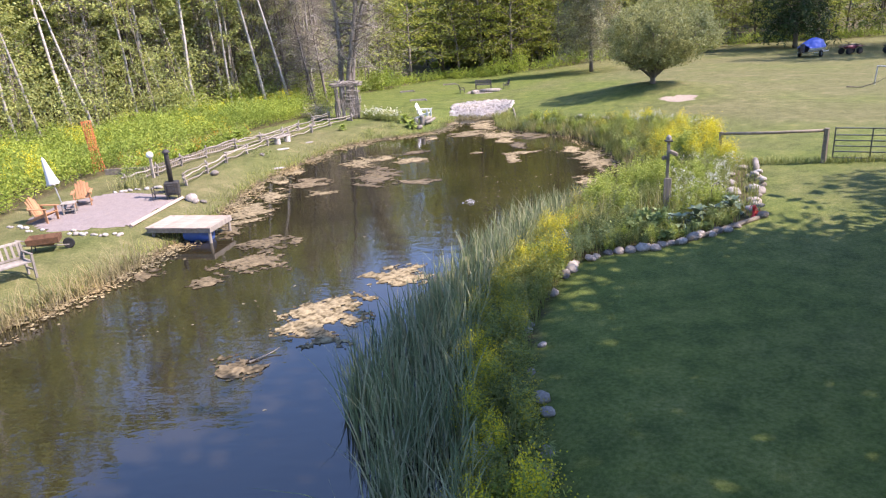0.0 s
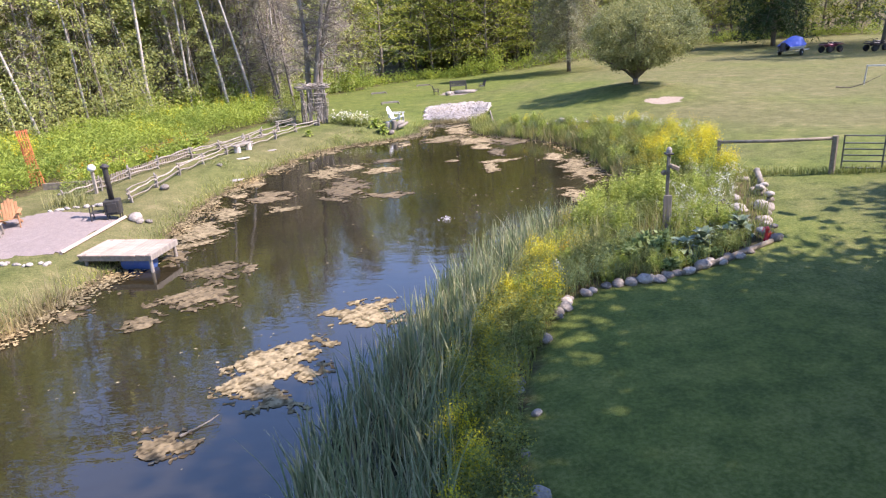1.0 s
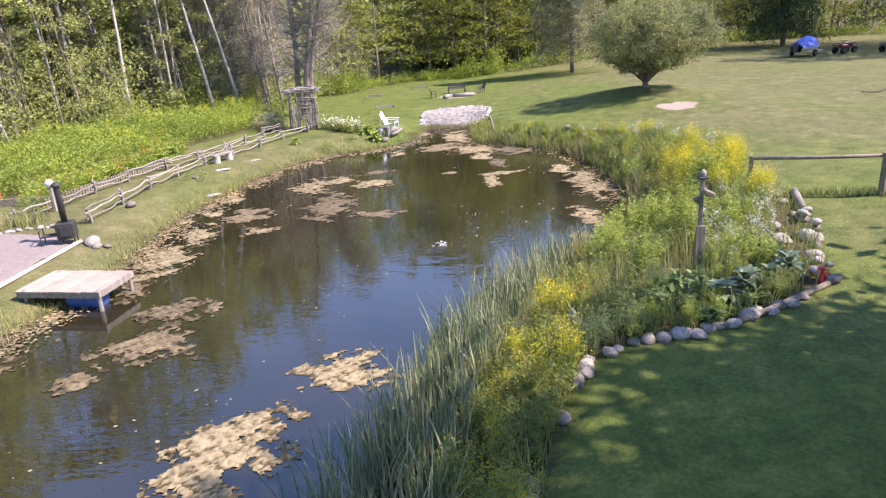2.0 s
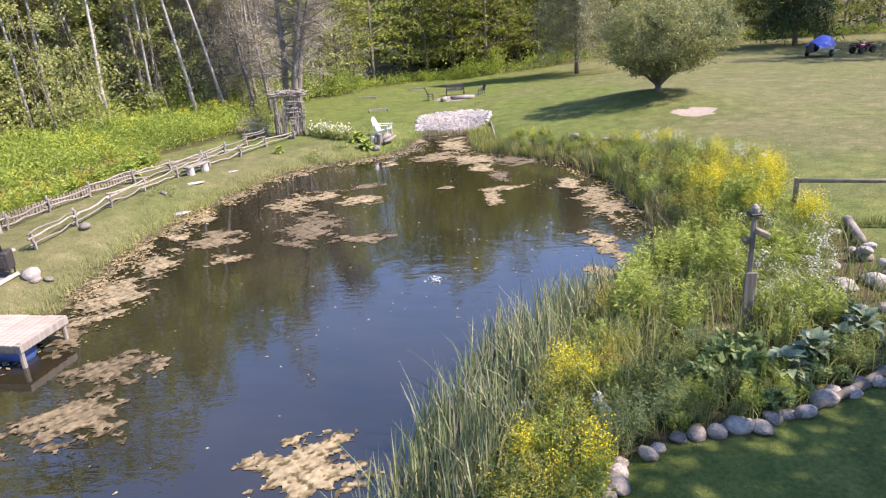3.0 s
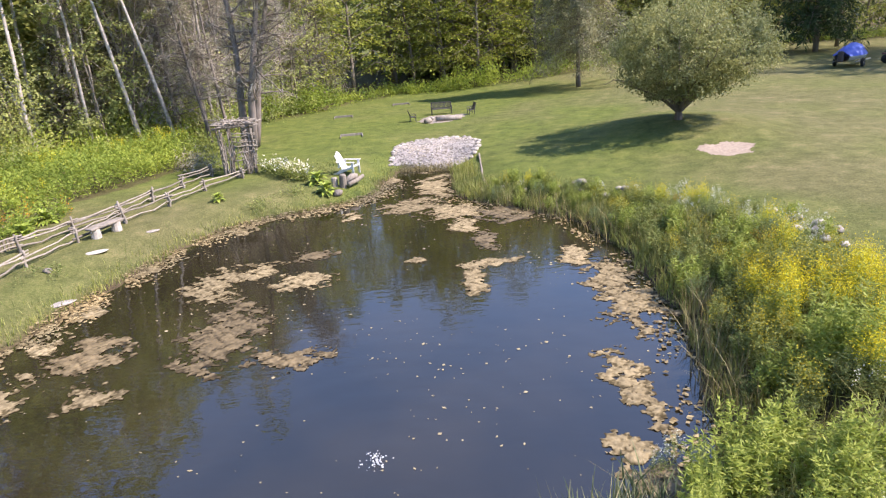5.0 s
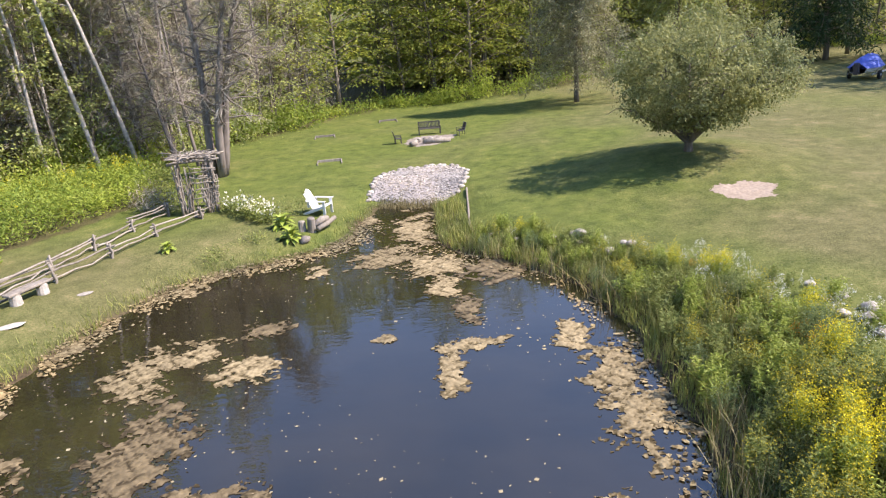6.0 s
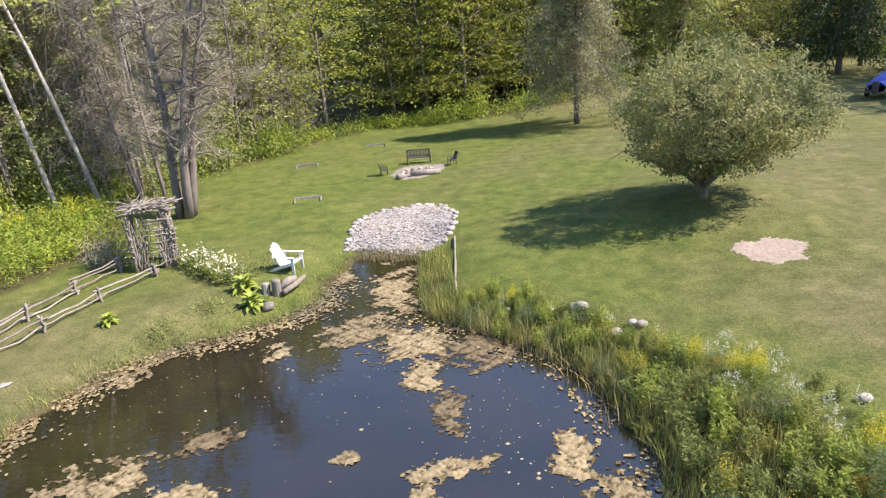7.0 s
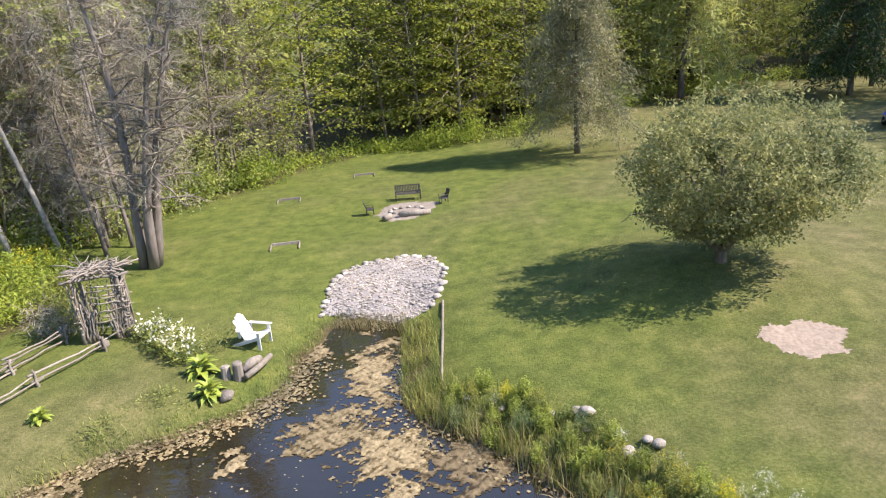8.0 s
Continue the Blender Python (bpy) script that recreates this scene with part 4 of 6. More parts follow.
def plant_bed(outline, spacing, kinds, lo=0.8, hi=1.15, tall=1.0):
    """Clumps set at least the given distance apart, kinds drifting in groups."""
    p = sprinkle(outline, 900)
    p = p[relief(p[:, 0], p[:, 1])[1] > -0.05]
    kept = np.zeros((0, 2))
    for q in p:
        if len(kept) == 0 or np.min(np.hypot(*(kept - q).T)) > spacing:
            kept = np.vstack([kept, q])
    drift = wobble(kept[:, 0], kept[:, 1], 0.9, 6) * 0.35 + 0.5 + rng.normal(size=len(kept)) * 0.22
    for (x, y), w in zip(kept, drift):
        clump(kinds[int(np.clip(w, 0, 0.999) * len(kinds))], x / K, y / K, rng.uniform(lo, hi), tall)


# near strip between cattails and stones
plant_bed(xy((0.1, 3), (0.2, 9.5), (1.0, 12.2), (1.9, 12.0), (1.2, 10), (0.9, 8), (0.9, 3)), 0.36, ["amber", "herb", "amber", "gold", "amber", "dark"], 0.85, 1.15)
for kind, x, y, s in (("silver", 0.25, 5.5, 1.0), ("silver", 0.4, 5.9, 0.8), ("bushy", 0.55, 4.9, 1.0), ("bushy", 0.6, 4.3, 1.1), ("bushy", 0.35, 4.0, 1.0), ("orange", 2.1, 12.3, 0.8), ("orange", 1.9, 12.1, 0.7)):
    clump(kind, x, y, s)
# middle strip
plant_bed(xy((0.95, 12.0), (1.9, 14.6), (2.9, 16.6), (3.6, 16.0), (2.6, 13.4), (2.0, 12.4)), 0.4, ["bushy", "herb", "amber", "bushy", "fern", "herb"], 0.8, 1.1)
plant_bed(xy((2.3, 12.7), (2.8, 14.6), (3.4, 16), (4.2, 14.6), (3.5, 13.2)), 0.45, ["herb", "dark", "fern", "herb"], 0.7, 0.95)
for kind, x, y, s in (("gold", 2.1, 14.4, 0.95), ("gold", 2.3, 13.9, 0.9), ("gold", 1.3, 12.7, 0.9), ("orange", 2.7, 14.2, 0.9), ("dark", 3.1, 13.6, 1.25), ("silver", 1.5, 13.9, 0.8), ("silver", 2.45, 13.2, 0.9), ("pink", 3.35, 17.1, 1.0), ("pink", 3.1, 16.6, 0.9),
                      ("pink", 3.7, 17.6, 0.9), ("broad", 4.3, 14.3, 1.0), ("broad", 4.55, 13.9, 0.9), ("broad", 3.9, 13.9, 0.8), ("broad", 4.8, 14.5, 0.8)):
    clump(kind, x, y, s)
# tall leafy stand round the post
plant_bed(xy((3.2, 16.2), (4.0, 17.8), (5.2, 19.4), (6.3, 18.9), (5.9, 17.2), (4.9, 16.4), (4.2, 15.0)), 0.44, ["lime", "lime", "herb", "lime", "lime"], 0.8, 1.05)
plant_bed(xy((5.4, 14.9), (5.7, 17.0), (6.6, 18.2), (7.1, 17.0), (6.4, 15.2)), 0.4, ["cream", "bushy", "cream", "yarrow", "gold"], 0.95, 1.25)
plant_bed(xy((3.2, 13.1), (4.6, 13.5), (6.6, 14.3), (7.0, 15.4), (5.2, 15.4), (3.6, 14.8)), 0.42, ["herb", "broad", "herb", "bushy"], 0.45, 0.7)
plant_bed(xy((3.2, 12.95), (4.4, 13.1), (5.4, 13.5), (6.5, 14.1), (6.4, 14.6), (4.2, 13.7), (3.2, 13.5)), 0.3, ["herb", "broad", "dark", "bushy"], 0.4, 0.65)
# goldenrod stand and dark shrubs towards the fence end
plant_bed(xy((6.0, 19.4), (6.2, 21.6), (6.8, 22.2), (7.6, 21.2), (7.2, 19.4)), 0.45, ["dark", "lime", "amber", "dark", "bushy"], 0.9, 1.2)
plant_bed(xy((6.9, 22.0), (7.0, 23.8), (8.2, 24.6), (8.9, 22.8), (8.3, 21.2)), 0.42, ["gold", "herb", "amber", "gold", "amber"], 0.9, 1.2)
plant_bed(xy((5.8, 20.4), (6.3, 23.6), (6.9, 24.0), (6.8, 22.2), (6.3, 21.2)), 0.46, ["herb", "dark", "amber"], 0.8, 1.1)
plant_bed(xy((6.9, 18.2), (7.0, 20.0), (7.9, 21.0), (8.4, 19.8), (7.9, 18.2)), 0.45, ["bushy", "gold", "cream", "yarrow"], 0.8, 1.05)
# shore bank
plant_bed(xy((6.3, 24.0), (6.4, 27.8), (6.1, 29.6), (7.4, 28.4), (8.5, 26.4), (8.6, 24.6)), 0.46, ["herb", "fern", "bushy", "amber", "dark", "herb"], 0.85, 1.15)
plant_bed(xy((5.9, 29.0), (5.4, 30.9), (4.2, 32.2), (2.6, 33.7), (3.2, 34.0), (4.8, 33.2), (6.2, 31.6), (7.4, 29.6)), 0.5, ["herb", "bushy", "amber", "bushy", "fern"], 0.6, 0.95)
plant_bed(xy((8.6, 26.4), (8.2, 28.0), (7.2, 29.6), (7.9, 29.7), (9.2, 28.0), (9.8, 26.2), (9.6, 25.4)), 0.5, ["bushy", "yarrow", "herb", "gold"], 0.55, 0.8)
plant_bed(xy((8.2, 25.6), (6.9, 29.2), (4.6, 32.8), (3.0, 34.1), (3.2, 34.5), (5.0, 33.4), (7.4, 29.9), (9.2, 26.2)), 0.62, ["yarrow", "bushy", "yarrow", "herb"], 0.6, 0.9)
for kind, x, y, s in (("orange", 8.2, 25.0, 0.9), ("orange", 8.0, 25.3, 0.8), ("gold", 8.6, 26.0, 0.8), ("gold", 7.2, 29.4, 0.7), ("gold", 4.2, 33.6, 0.6), ("gold", 7.7, 28.6, 0.7), ("orange", 7.5, 29.0, 0.6), ("yarrow", 4.1, 19.2, 0.7), ("yarrow", 4.4, 19.6, 0.6), ("yarrow", 8.9, 24.6, 0.9), ("yarrow", 9.1, 25.2, 0.9)):
    clump(kind, x, y, s)
grass(BED_RIGHT, 14000, 0.25, 0.6, g_grass)
grass(xy((5.6, 19.0), (5.6, 28), (4.5, 31.6), (2.4, 33.4), (1.7, 34.6), (1.7, 38.6), (2.5, 38.4), (2.8, 35.0), (5.0, 33.2), (7.0, 30), (8.2, 27), (8, 22)), 13000, 0.18, 0.52, g_grass, 0.016, 0.45)
grass(xy((6.4, 17.4), (6.6, 18.8), (7.4, 19.0), (7.6, 18.0), (7.1, 17.2)), 900, 0.5, 0.85, g_grass, 0.018, 0.6)
g_seed = Geo()
for poly, k, lo, hi in ((xy((1.0, 12.4), (2.2, 15.4), (3.4, 17.4), (4.4, 16.4), (3.0, 13.6), (2.0, 12.2)), 1500, 0.5, 1.1), (xy((4.0, 14.6), (4.6, 17.6), (6.6, 18.8), (7.2, 17.0), (6.2, 14.8)), 700, 0.4, 0.9),
                        (xy((0.1, 3), (0.2, 9.5), (1.0, 12.0), (1.7, 11.8), (0.8, 8), (0.8, 3)), 900, 0.4, 0.9), (xy((6.2, 24), (6.2, 28), (5, 31.4), (2.2, 34), (2.6, 34), (5.6, 31.4), (8.2, 26.5)), 2600, 0.3, 0.7)):
    grass(poly, k, lo, hi, g_seed, 0.017, 0.35)
single("seed_grass", g_seed, PALE_GRASS, "pale tall grass with seed heads among the perennials", "grass", kind="stuff")
single("bank_grass", g_grass, BANK_GRASS, "long unmown grass on the pond bank", "grass", kind="stuff")
# longer grass fringe along the left shore
g = Geo()
ring = []
for k in range(9000):
    s = rng.uniform(0, 1)
    ring.append(along(np.array(POND[22:42]), s)[0])
ring = np.array(ring) + rng.normal(size=(9000, 2)) * 0.45
dd = relief(ring[:, 0], ring[:, 1])[1]
ring = ground_points(ring[dd > 0.05])
blade_strips(g, ring, rng.uniform(0.08, 0.26, len(ring)), rng.uniform(0.012, 0.022, len(ring)), np.abs(rng.normal(size=len(ring))) * 0.5, 2)
single("shore_grass", g, BANK_GRASS, "short grass fringe along the pond's edge", "grass", kind="stuff")

# ---- floating algae ----
MATS = ((-3.10, 12.3, 0.9, 1.2, 1), (-6.10, 17.95, 0.69, 0.78, 0), (-5.95, 16.24, 0.95, 0.85, 0), (-8.71, 15.66, 0.55, 0.45, 0), (-6.76, 14.88, 0.40, 0.38, 0), (-4.43, 10.11, 0.5, 0.42, 0),
        (-1.59, 14.66, 0.85, 0.7, 1), (-8.86, 18.24, 0.43, 0.38, 0), (-7.8, 21.8, 0.8, 1.5, 1), (-4.95, 30.0, 0.75, 1.2, 1), (-6.6, 26.2, 0.85, 0.9, 0), (-5.67, 24.35, 0.58, 0.48, 1),
        (-7.47, 24.18, 0.58, 1.0, 1), (-3.75, 26.9, 0.85, 1.7, 0), (-2.02, 25.45, 0.8, 0.55, 0), (-2.45, 29.97, 0.95, 0.55, 1), (-3.9, 31.0, 0.6, 0.72, 1), (-2.59, 32.02, 0.62, 0.42, 0),
        (2.70, 30.5, 0.95, 0.36, 1), (2.17, 29.35, 0.3, 1.1, 1), (0.59, 31.07, 0.26, 0.22, 1), (2.03, 34.1, 0.5, 0.72, 1), (5.05, 30.6, 0.42, 0.85, 1), (5.6, 29.0, 0.65, 1.1, 1), (5.75, 27.3, 0.85, 0.95, 1),
        (5.6, 25.9, 0.25, 0.4, 1), (4.75, 24.3, 0.42, 0.7, 1), (4.85, 23.0, 0.34, 0.8, 1), (-1.9, 35.9, 0.37, 0.5, 1), (-5.51, 35.1, 0.42, 0.42, 1), (1.05, 39.7, 0.75, 2.3, 1), (0.25, 36.85, 1.05, 1.0, 1),
        (1.9, 36.0, 1.1, 1.1, 1), (3.5, 35.3, 0.95, 1.0, 0), (-0.75, 41.4, 0.4, 0.65, 1), (-5.13, 18.25, 0.2, 0.5, 0), (2.7, 32.6, 0.4, 0.8, 0), (-7.3, 31.4, 0.35, 0.6, 1), (-7.8, 28.7, 0.4, 0.6, 1), (-7.9, 26.7, 0.35, 0.5, 1), (4.2, 21.7, 0.4, 0.45, 1), (4.5, 21.0, 0.45, 0.45, 0), (-7.7, 19.6, 0.4, 0.7, 0))


def algae_mat(x, y, rx, ry, dried):
    step = 0.045
    hx, hy = rx * 1.35, ry * 1.35
    mx, my = int(2 * hx / step) + 1, int(2 * hy / step) + 1
    ux, uy = np.meshgrid(np.linspace(-hx, hx, mx), np.linspace(-hy, hy, my))
    r = np.hypot(ux / rx, uy / ry)
    f = 1.0 - r + 0.5 * wobble(ux * 0.8 + x * 7, uy * 1.3 + y * 5, 0.42) + 0.34 * wobble(ux + x, uy * 1.4 - y, 0.15, 2) + 0.22 * wobble(ux - y, uy * 1.2 + x, 0.06, 4) + rng.normal(size=ux.shape) * 0.05
    f = f - 0.55 * (wobble(ux, uy, 0.5, x + y) > 0.75) * (r > 0.35)
    keep = f > (0.08 if dried else 0.22)
    z = 0.006 + 0.04 * np.clip(f, 0, 0.5) * (0.6 + 0.6 * wobble(ux, uy, 0.10, 8)) + rng.normal(size=ux.shape) * 0.005
    px, py = ux + rng.normal(size=ux.shape) * 0.016, uy + rng.normal(size=ux.shape) * 0.016
    v = np.stack([px, py, np.maximum(z, 0.004)], -1).reshape(-1, 3)
    keep = (keep & (rng.uniform(0, 1, f.shape) < 0.86 + f)) | ((f > -0.35) & (rng.uniform(0, 1, f.shape) < 0.72 * (f + 0.35) / 0.35))
    cell = keep[:-1, :-1] & keep[1:, :-1] & keep[:-1, 1:] & keep[1:, 1:]
    jj_, ii_ = np.nonzero(cell)
    if len(jj_) == 0:
        return
    a = jj_ * mx + ii_
    faces = np.column_stack([a, a + 1, a + mx + 1, a + mx])
    used, inv = np.unique(faces, return_inverse=True)
    g = Geo().add(v[used], inv.reshape(faces.shape))
    single("algae_mat", g, ALGAE if dried else ALGAE_WET, "tan dried algae mat floating on the pond" if dried else "brown wet algae mat floating on the pond", "algae", "floating algae mats", m=pose(x, y, 0), smooth=True)


for a in MATS:
    algae_mat(*a)
# crumbs of algae drifting on the water
p = sprinkle(POND, 4000)
keepp = (wobble(p[:, 0], p[:, 1], 2.0, 7) + rng.normal(size=4000) * 0.6 + 0.05 * (p[:, 1] - 28) > 0.2)
p = p[keepp]
g = Geo()
k = len(p)
a = rng.uniform(0, 2 * np.pi, k)
s = rng.uniform(0.012, 0.03, k) + 0.04 * rng.uniform(0, 1, k) ** 5
ax = np.stack([np.cos(a), np.sin(a)], 1) * s[:, None]
ay = np.stack([-np.sin(a), np.cos(a)], 1) * (s * rng.uniform(0.3, 0.9, k))[:, None]
q = np.stack([p - ax, p - ay, p + ax * 0.8, p + ay], 1)
g.quads(np.concatenate([q, np.full((k, 4, 1), 0.006)], -1))
single("algae_crumbs", g, CRUMB, "pale specks of algae drifting on the water", "algae", kind="stuff")
# fringe of algae and old leaves along the left waterline
g = Geo()
sh = np.array([along(np.array(POND[24:42]), s)[0] for s in rng.uniform(0, 1, 9000)]) + rng.normal(size=(9000, 2)) * 0.36
rim = sprinkle(POND, 26000)
rim = rim[(rim[:, 0] > 1.5) & (rim[:, 1] > 21) & (rim[:, 1] < 41)]
rim = rim[relief(rim[:, 0], rim[:, 1])[1] > -0.75]
sh = np.concatenate([sh, rim])
dd = relief(sh[:, 0], sh[:, 1])[1]
sh = sh[(dd < 0.3) & (wobble(sh[:, 0], sh[:, 1], 0.9, 3) > -0.5)]
zz = np.maximum(relief(sh[:, 0], sh[:, 1])[0], 0) + 0.012
k = len(sh)
a = rng.uniform(0, 2 * np.pi, k)
s = rng.uniform(0.03, 0.085, k)
ax = np.stack([np.cos(a), np.sin(a)], 1) * s[:, None]
ay = np.stack([-np.sin(a), np.cos(a)], 1) * (s * 0.7)[:, None]
q = np.stack([sh - ax, sh - ay, sh + ax * 0.8, sh + ay], 1)
g.quads(np.concatenate([q, np.repeat(zz[:, None, None], 4, 1) + rng.uniform(0, 0.03, (k, 4, 1))], -1))
single("shore_debris", g, LITTER, "tan algae and plant litter along the waterline", "litter", kind="stuff")

# ---- stones ----


def rock_mesh(mat, seed, flat=0.75, sub=2):
    bm = bmesh.new()
    bmesh.ops.create_icosphere(bm, subdivisions=sub, radius=0.5)
    for v in bm.verts:
        n1 = noise.noise(v.co * 2.1 + Vector((seed * 3.7, seed, 0)))
        n2 = noise.noise(v.co * 5.0 + Vector((0, seed * 2.3, seed)))
        v.co *= 1 + 0.34 * n1 + 0.10 * n2
        v.co.z *= flat
    me = bpy.data.meshes.new("stone")
    bm.to_mesh(me)
    bm.free()
    me.materials.append(mat)
    me.polygons.foreach_set("use_smooth", [True] * len(me.polygons))
    return me


ROCKS = [rock_mesh(STONE, i) for i in range(5)]
PALE_ROCKS = [rock_mesh(PALE_STONE, i + 9) for i in range(5)]
PEBBLE = [rock_mesh(PALE_STONE, i + 20, 0.6, 1) for i in range(3)]


def stone_part(parent, x, y, size, sink=0.25, pool=ROCKS, name="stone", dz=0.0):
    """A stone in metres, half sunk, as a part of a border or wall that sits at the origin."""
    s = size * rng.uniform(0.85, 1.15)
    m = pose(x, y, gz(x, y) + s * (0.36 - sink) + dz, rng.uniform(-12, 12), rng.uniform(-12, 12), rng.uniform(0, 360)) @ Matrix.Diagonal((s * rng.uniform(0.9, 1.25), s, s * rng.uniform(0.75, 0.95), 1))
    return part(name, pool[rng.integers(len(pool))], None, parent, at=m)


def stone_row(name, label, line, gap, size, pool, jitter=0.05, group=""):
    t = thing(name, pose(0, 0, 0), label, "stone border", group)
    total = np.sum(np.linalg.norm(np.diff(line, axis=0), axis=1))
    s = 0.0
    while s < total:
        p, nrm = along(line, s / total)
        z = size * rng.uniform(0.75, 1.25)
        stone_part(t, p[0] + rng.normal() * jitter, p[1] + rng.normal() * jitter, z, 0.2, pool)
        s += gap * rng.uniform(0.8, 1.25)
    return t


def loose_stone(x, y, size, label="grey fieldstone lying on the mown bank", pool=ROCKS):
    size = size * 0.85
    ob = new("fieldstone", pool[rng.integers(len(pool))])
    z = gz(x * K, y * K)
    ob.matrix_basis = pose(x * K, y * K, z + size * 0.2, 5, -6, rng.uniform(0, 360)) @ Matrix.Diagonal((size * 1.15, size, size * 0.9, 1))
    return tagged(ob, label, "stone")


stone_row("bed_edging", "row of grey fieldstones edging the flower bed along the lawn", BORDER[6:12], 0.27, 0.26, ROCKS, 0.05)
stone_row("bed_edging", "grey fieldstones half hidden under the plants along the lawn", BORDER[:7], 0.62, 0.22, ROCKS, 0.16)
# stacked wall at the bed's corner
wall = thing("rock_wall", pose(0, 0, 0), "low stacked wall of pale rounded stones at the bed's corner", "stone wall")
for s in np.linspace(0, 1, 13):
    p, nrm = along(BORDER[12:], s * 0.9)
    for course in range(1 + (rng.uniform() < 0.5)):
        stone_part(wall, p[0] - 0.08 * course + rng.normal() * 0.12, p[1] + rng.normal() * 0.12, rng.uniform(0.18, 0.42), 0.2, PALE_ROCKS if rng.uniform() < 0.4 else ROCKS, dz=0.18 * course)
for x, y, s in ((6.9, 15.5, 0.5), (7.2, 16.4, 0.55), (7.4, 17.3, 0.5), (6.6, 16.2, 0.4), (7.0, 17.0, 0.45), (7.8, 18.3, 0.4), (6.7, 15.0, 0.35), (7.3, 18.4, 0.4), (6.4, 15.4, 0.35), (7.7, 16.6, 0.42)):
    stone_part(wall, x * K, y * K, s * 0.72, 0.15, PALE_ROCKS if s > 0.42 else ROCKS)
# stones half hidden along the far side of the bank bed
bank = thing("bank_stones", pose(0, 0, 0), "scattered pale stones along the top of the planted bank", "stones")
for x, y, s in ((9.5, 25.4, 0.5), (9.6, 25.9, 0.55), (9.3, 26.2, 0.4), (9.0, 26.7, 0.4), (8.5, 27.2, 0.35), (8.1, 27.7, 0.3), (7.4, 28.8, 0.4), (6.9, 29.6, 0.35), (6.2, 31.4, 0.45), (6.0, 31.7, 0.35), (5.0, 32.9, 0.3), (4.0, 33.5, 0.35), (3.0, 34.1, 0.4), (3.3, 34.0, 0.3),
                (9.7, 25.0, 0.4), (8.8, 26.2, 0.3), (5.6, 32.2, 0.3), (9.4, 27.6, 0.45), (9.65, 26.9, 0.55), (9.85, 26.3, 0.5), (10.0, 25.8, 0.5), (6.75, 31.3, 0.5), (6.6, 31.5, 0.4), (5.7, 32.6, 0.5), (5.5, 32.7, 0.45)):
    stone_part(bank, x * K, y * K, s * 0.62, 0.1, PALE_ROCKS)
for x, y, s in ((-9.6, 24.0, 0.42), (-8.85, 27.8, 0.26), (-9.2, 20.6, 0.55), (-9.0, 20.4, 0.3), (-8.8, 20.55, 0.25), (-6.65, 37.8, 0.42), (-2.45, 35.0, 0.45), (5.2, 29.5, 0.22)):
    loose_stone(x, y, s)
# flat bare spots of rock in the left bank
for x, y, s in ((-8.35, 29.3, 0.5), (-7.9, 26.4, 0.55), (-7.6, 31.3, 0.35)):
    ob = new("flat_stone", PALE_ROCKS[0])
    ob.matrix_basis = pose(x * K, y * K, gz(x * K, y * K), 0, 0, 30) @ Matrix.Diagonal((s * 1.5, s * 0.7, 0.12, 1))
    tagged(ob, "flat pale rock showing through the turf", "stone", "flat rocks in the turf")

# ---- gravel fan at the creek's head ----


def pad(name, outline, mat, label, category, lift=0.02, step=0.18, rough=0.015, kind="structure"):
    """A sheet of loose material lying on the ground, a little proud of it."""
    outline = np.asarray(outline)
    lo, hi = outline.min(0), outline.max(0)
    xs, ys = np.arange(lo[0], hi[0] + step, step), np.arange(lo[1], hi[1] + step, step)
    ux, uy = np.meshgrid(xs, ys)
    p = np.column_stack([ux.ravel(), uy.ravel()])
    d = edge_distance(outline, p)
    ins = inside(outline, p) | (d < 0.08)
    z = relief(p[:, 0], p[:, 1])[0] + lift * smooth(-0.02, 0.25, d) + rng.normal(size=len(p)) * rough
    p = p + rng.normal(size=p.shape) * step * 0.15
    k = ins.reshape(ux.shape)
    cell = k[:-1, :-1] & k[1:, :-1] & k[:-1, 1:] & k[1:, 1:]
    jj_, ii_ = np.nonzero(cell)
    a = jj_ * len(xs) + ii_
    f = np.column_stack([a, a + 1, a + len(xs) + 1, a + len(xs)])
    used, inv = np.unique(f, return_inverse=True)
    return single(name, Geo().add(np.column_stack([p, z])[used], inv.reshape(f.shape)), mat, label, category, kind=kind, smooth=True)


FAN = xy((-0.9, 39.6), (-0.75, 41.6), (-0.3, 42.6), (0.4, 43.2), (1.6, 43.6), (2.5, 43.1), (2.9, 41.8), (2.75, 40.3), (2.5, 39.3), (1.6, 38.9), (0.4, 39.4))
pad("gravel", FAN, GRAVEL, "pale pebble fan at the head of the creek", "gravel", 0.05, 0.12, 0.02)
q = sprinkle(FAN, 2600)
q = ground_points(q, 0.06)
bm0 = PEBBLE[0]
pv = np.array([tuple(v.co) for v in bm0.vertices])
pf = [tuple(pl.vertices) for pl in bm0.polygons]
g = Geo()
for c in q:
    a = rng.uniform(0, 2 * np.pi)
    r = np.array([[math.cos(a), -math.sin(a), 0], [math.sin(a), math.cos(a), 0], [0, 0, 1]])
    g.add(pv @ r.T * rng.uniform(0.05, 0.10) * np.array([1.2, 1, 0.8]) + c, pf)
single("pebbles", g, leafy_mat("pebble_tones", [(0.19, 0.17, 0.155), (0.32, 0.29, 0.275), (0.5, 0.46, 0.44)], 0.9, 0.0), "loose pale pebbles on the gravel fan", "pebbles", kind="stuff")
stone_row("gravel_edging", "ring of pale fieldstones round the gravel fan", FAN[:9], 0.32, 0.25, PALE_ROCKS)
g = Geo()
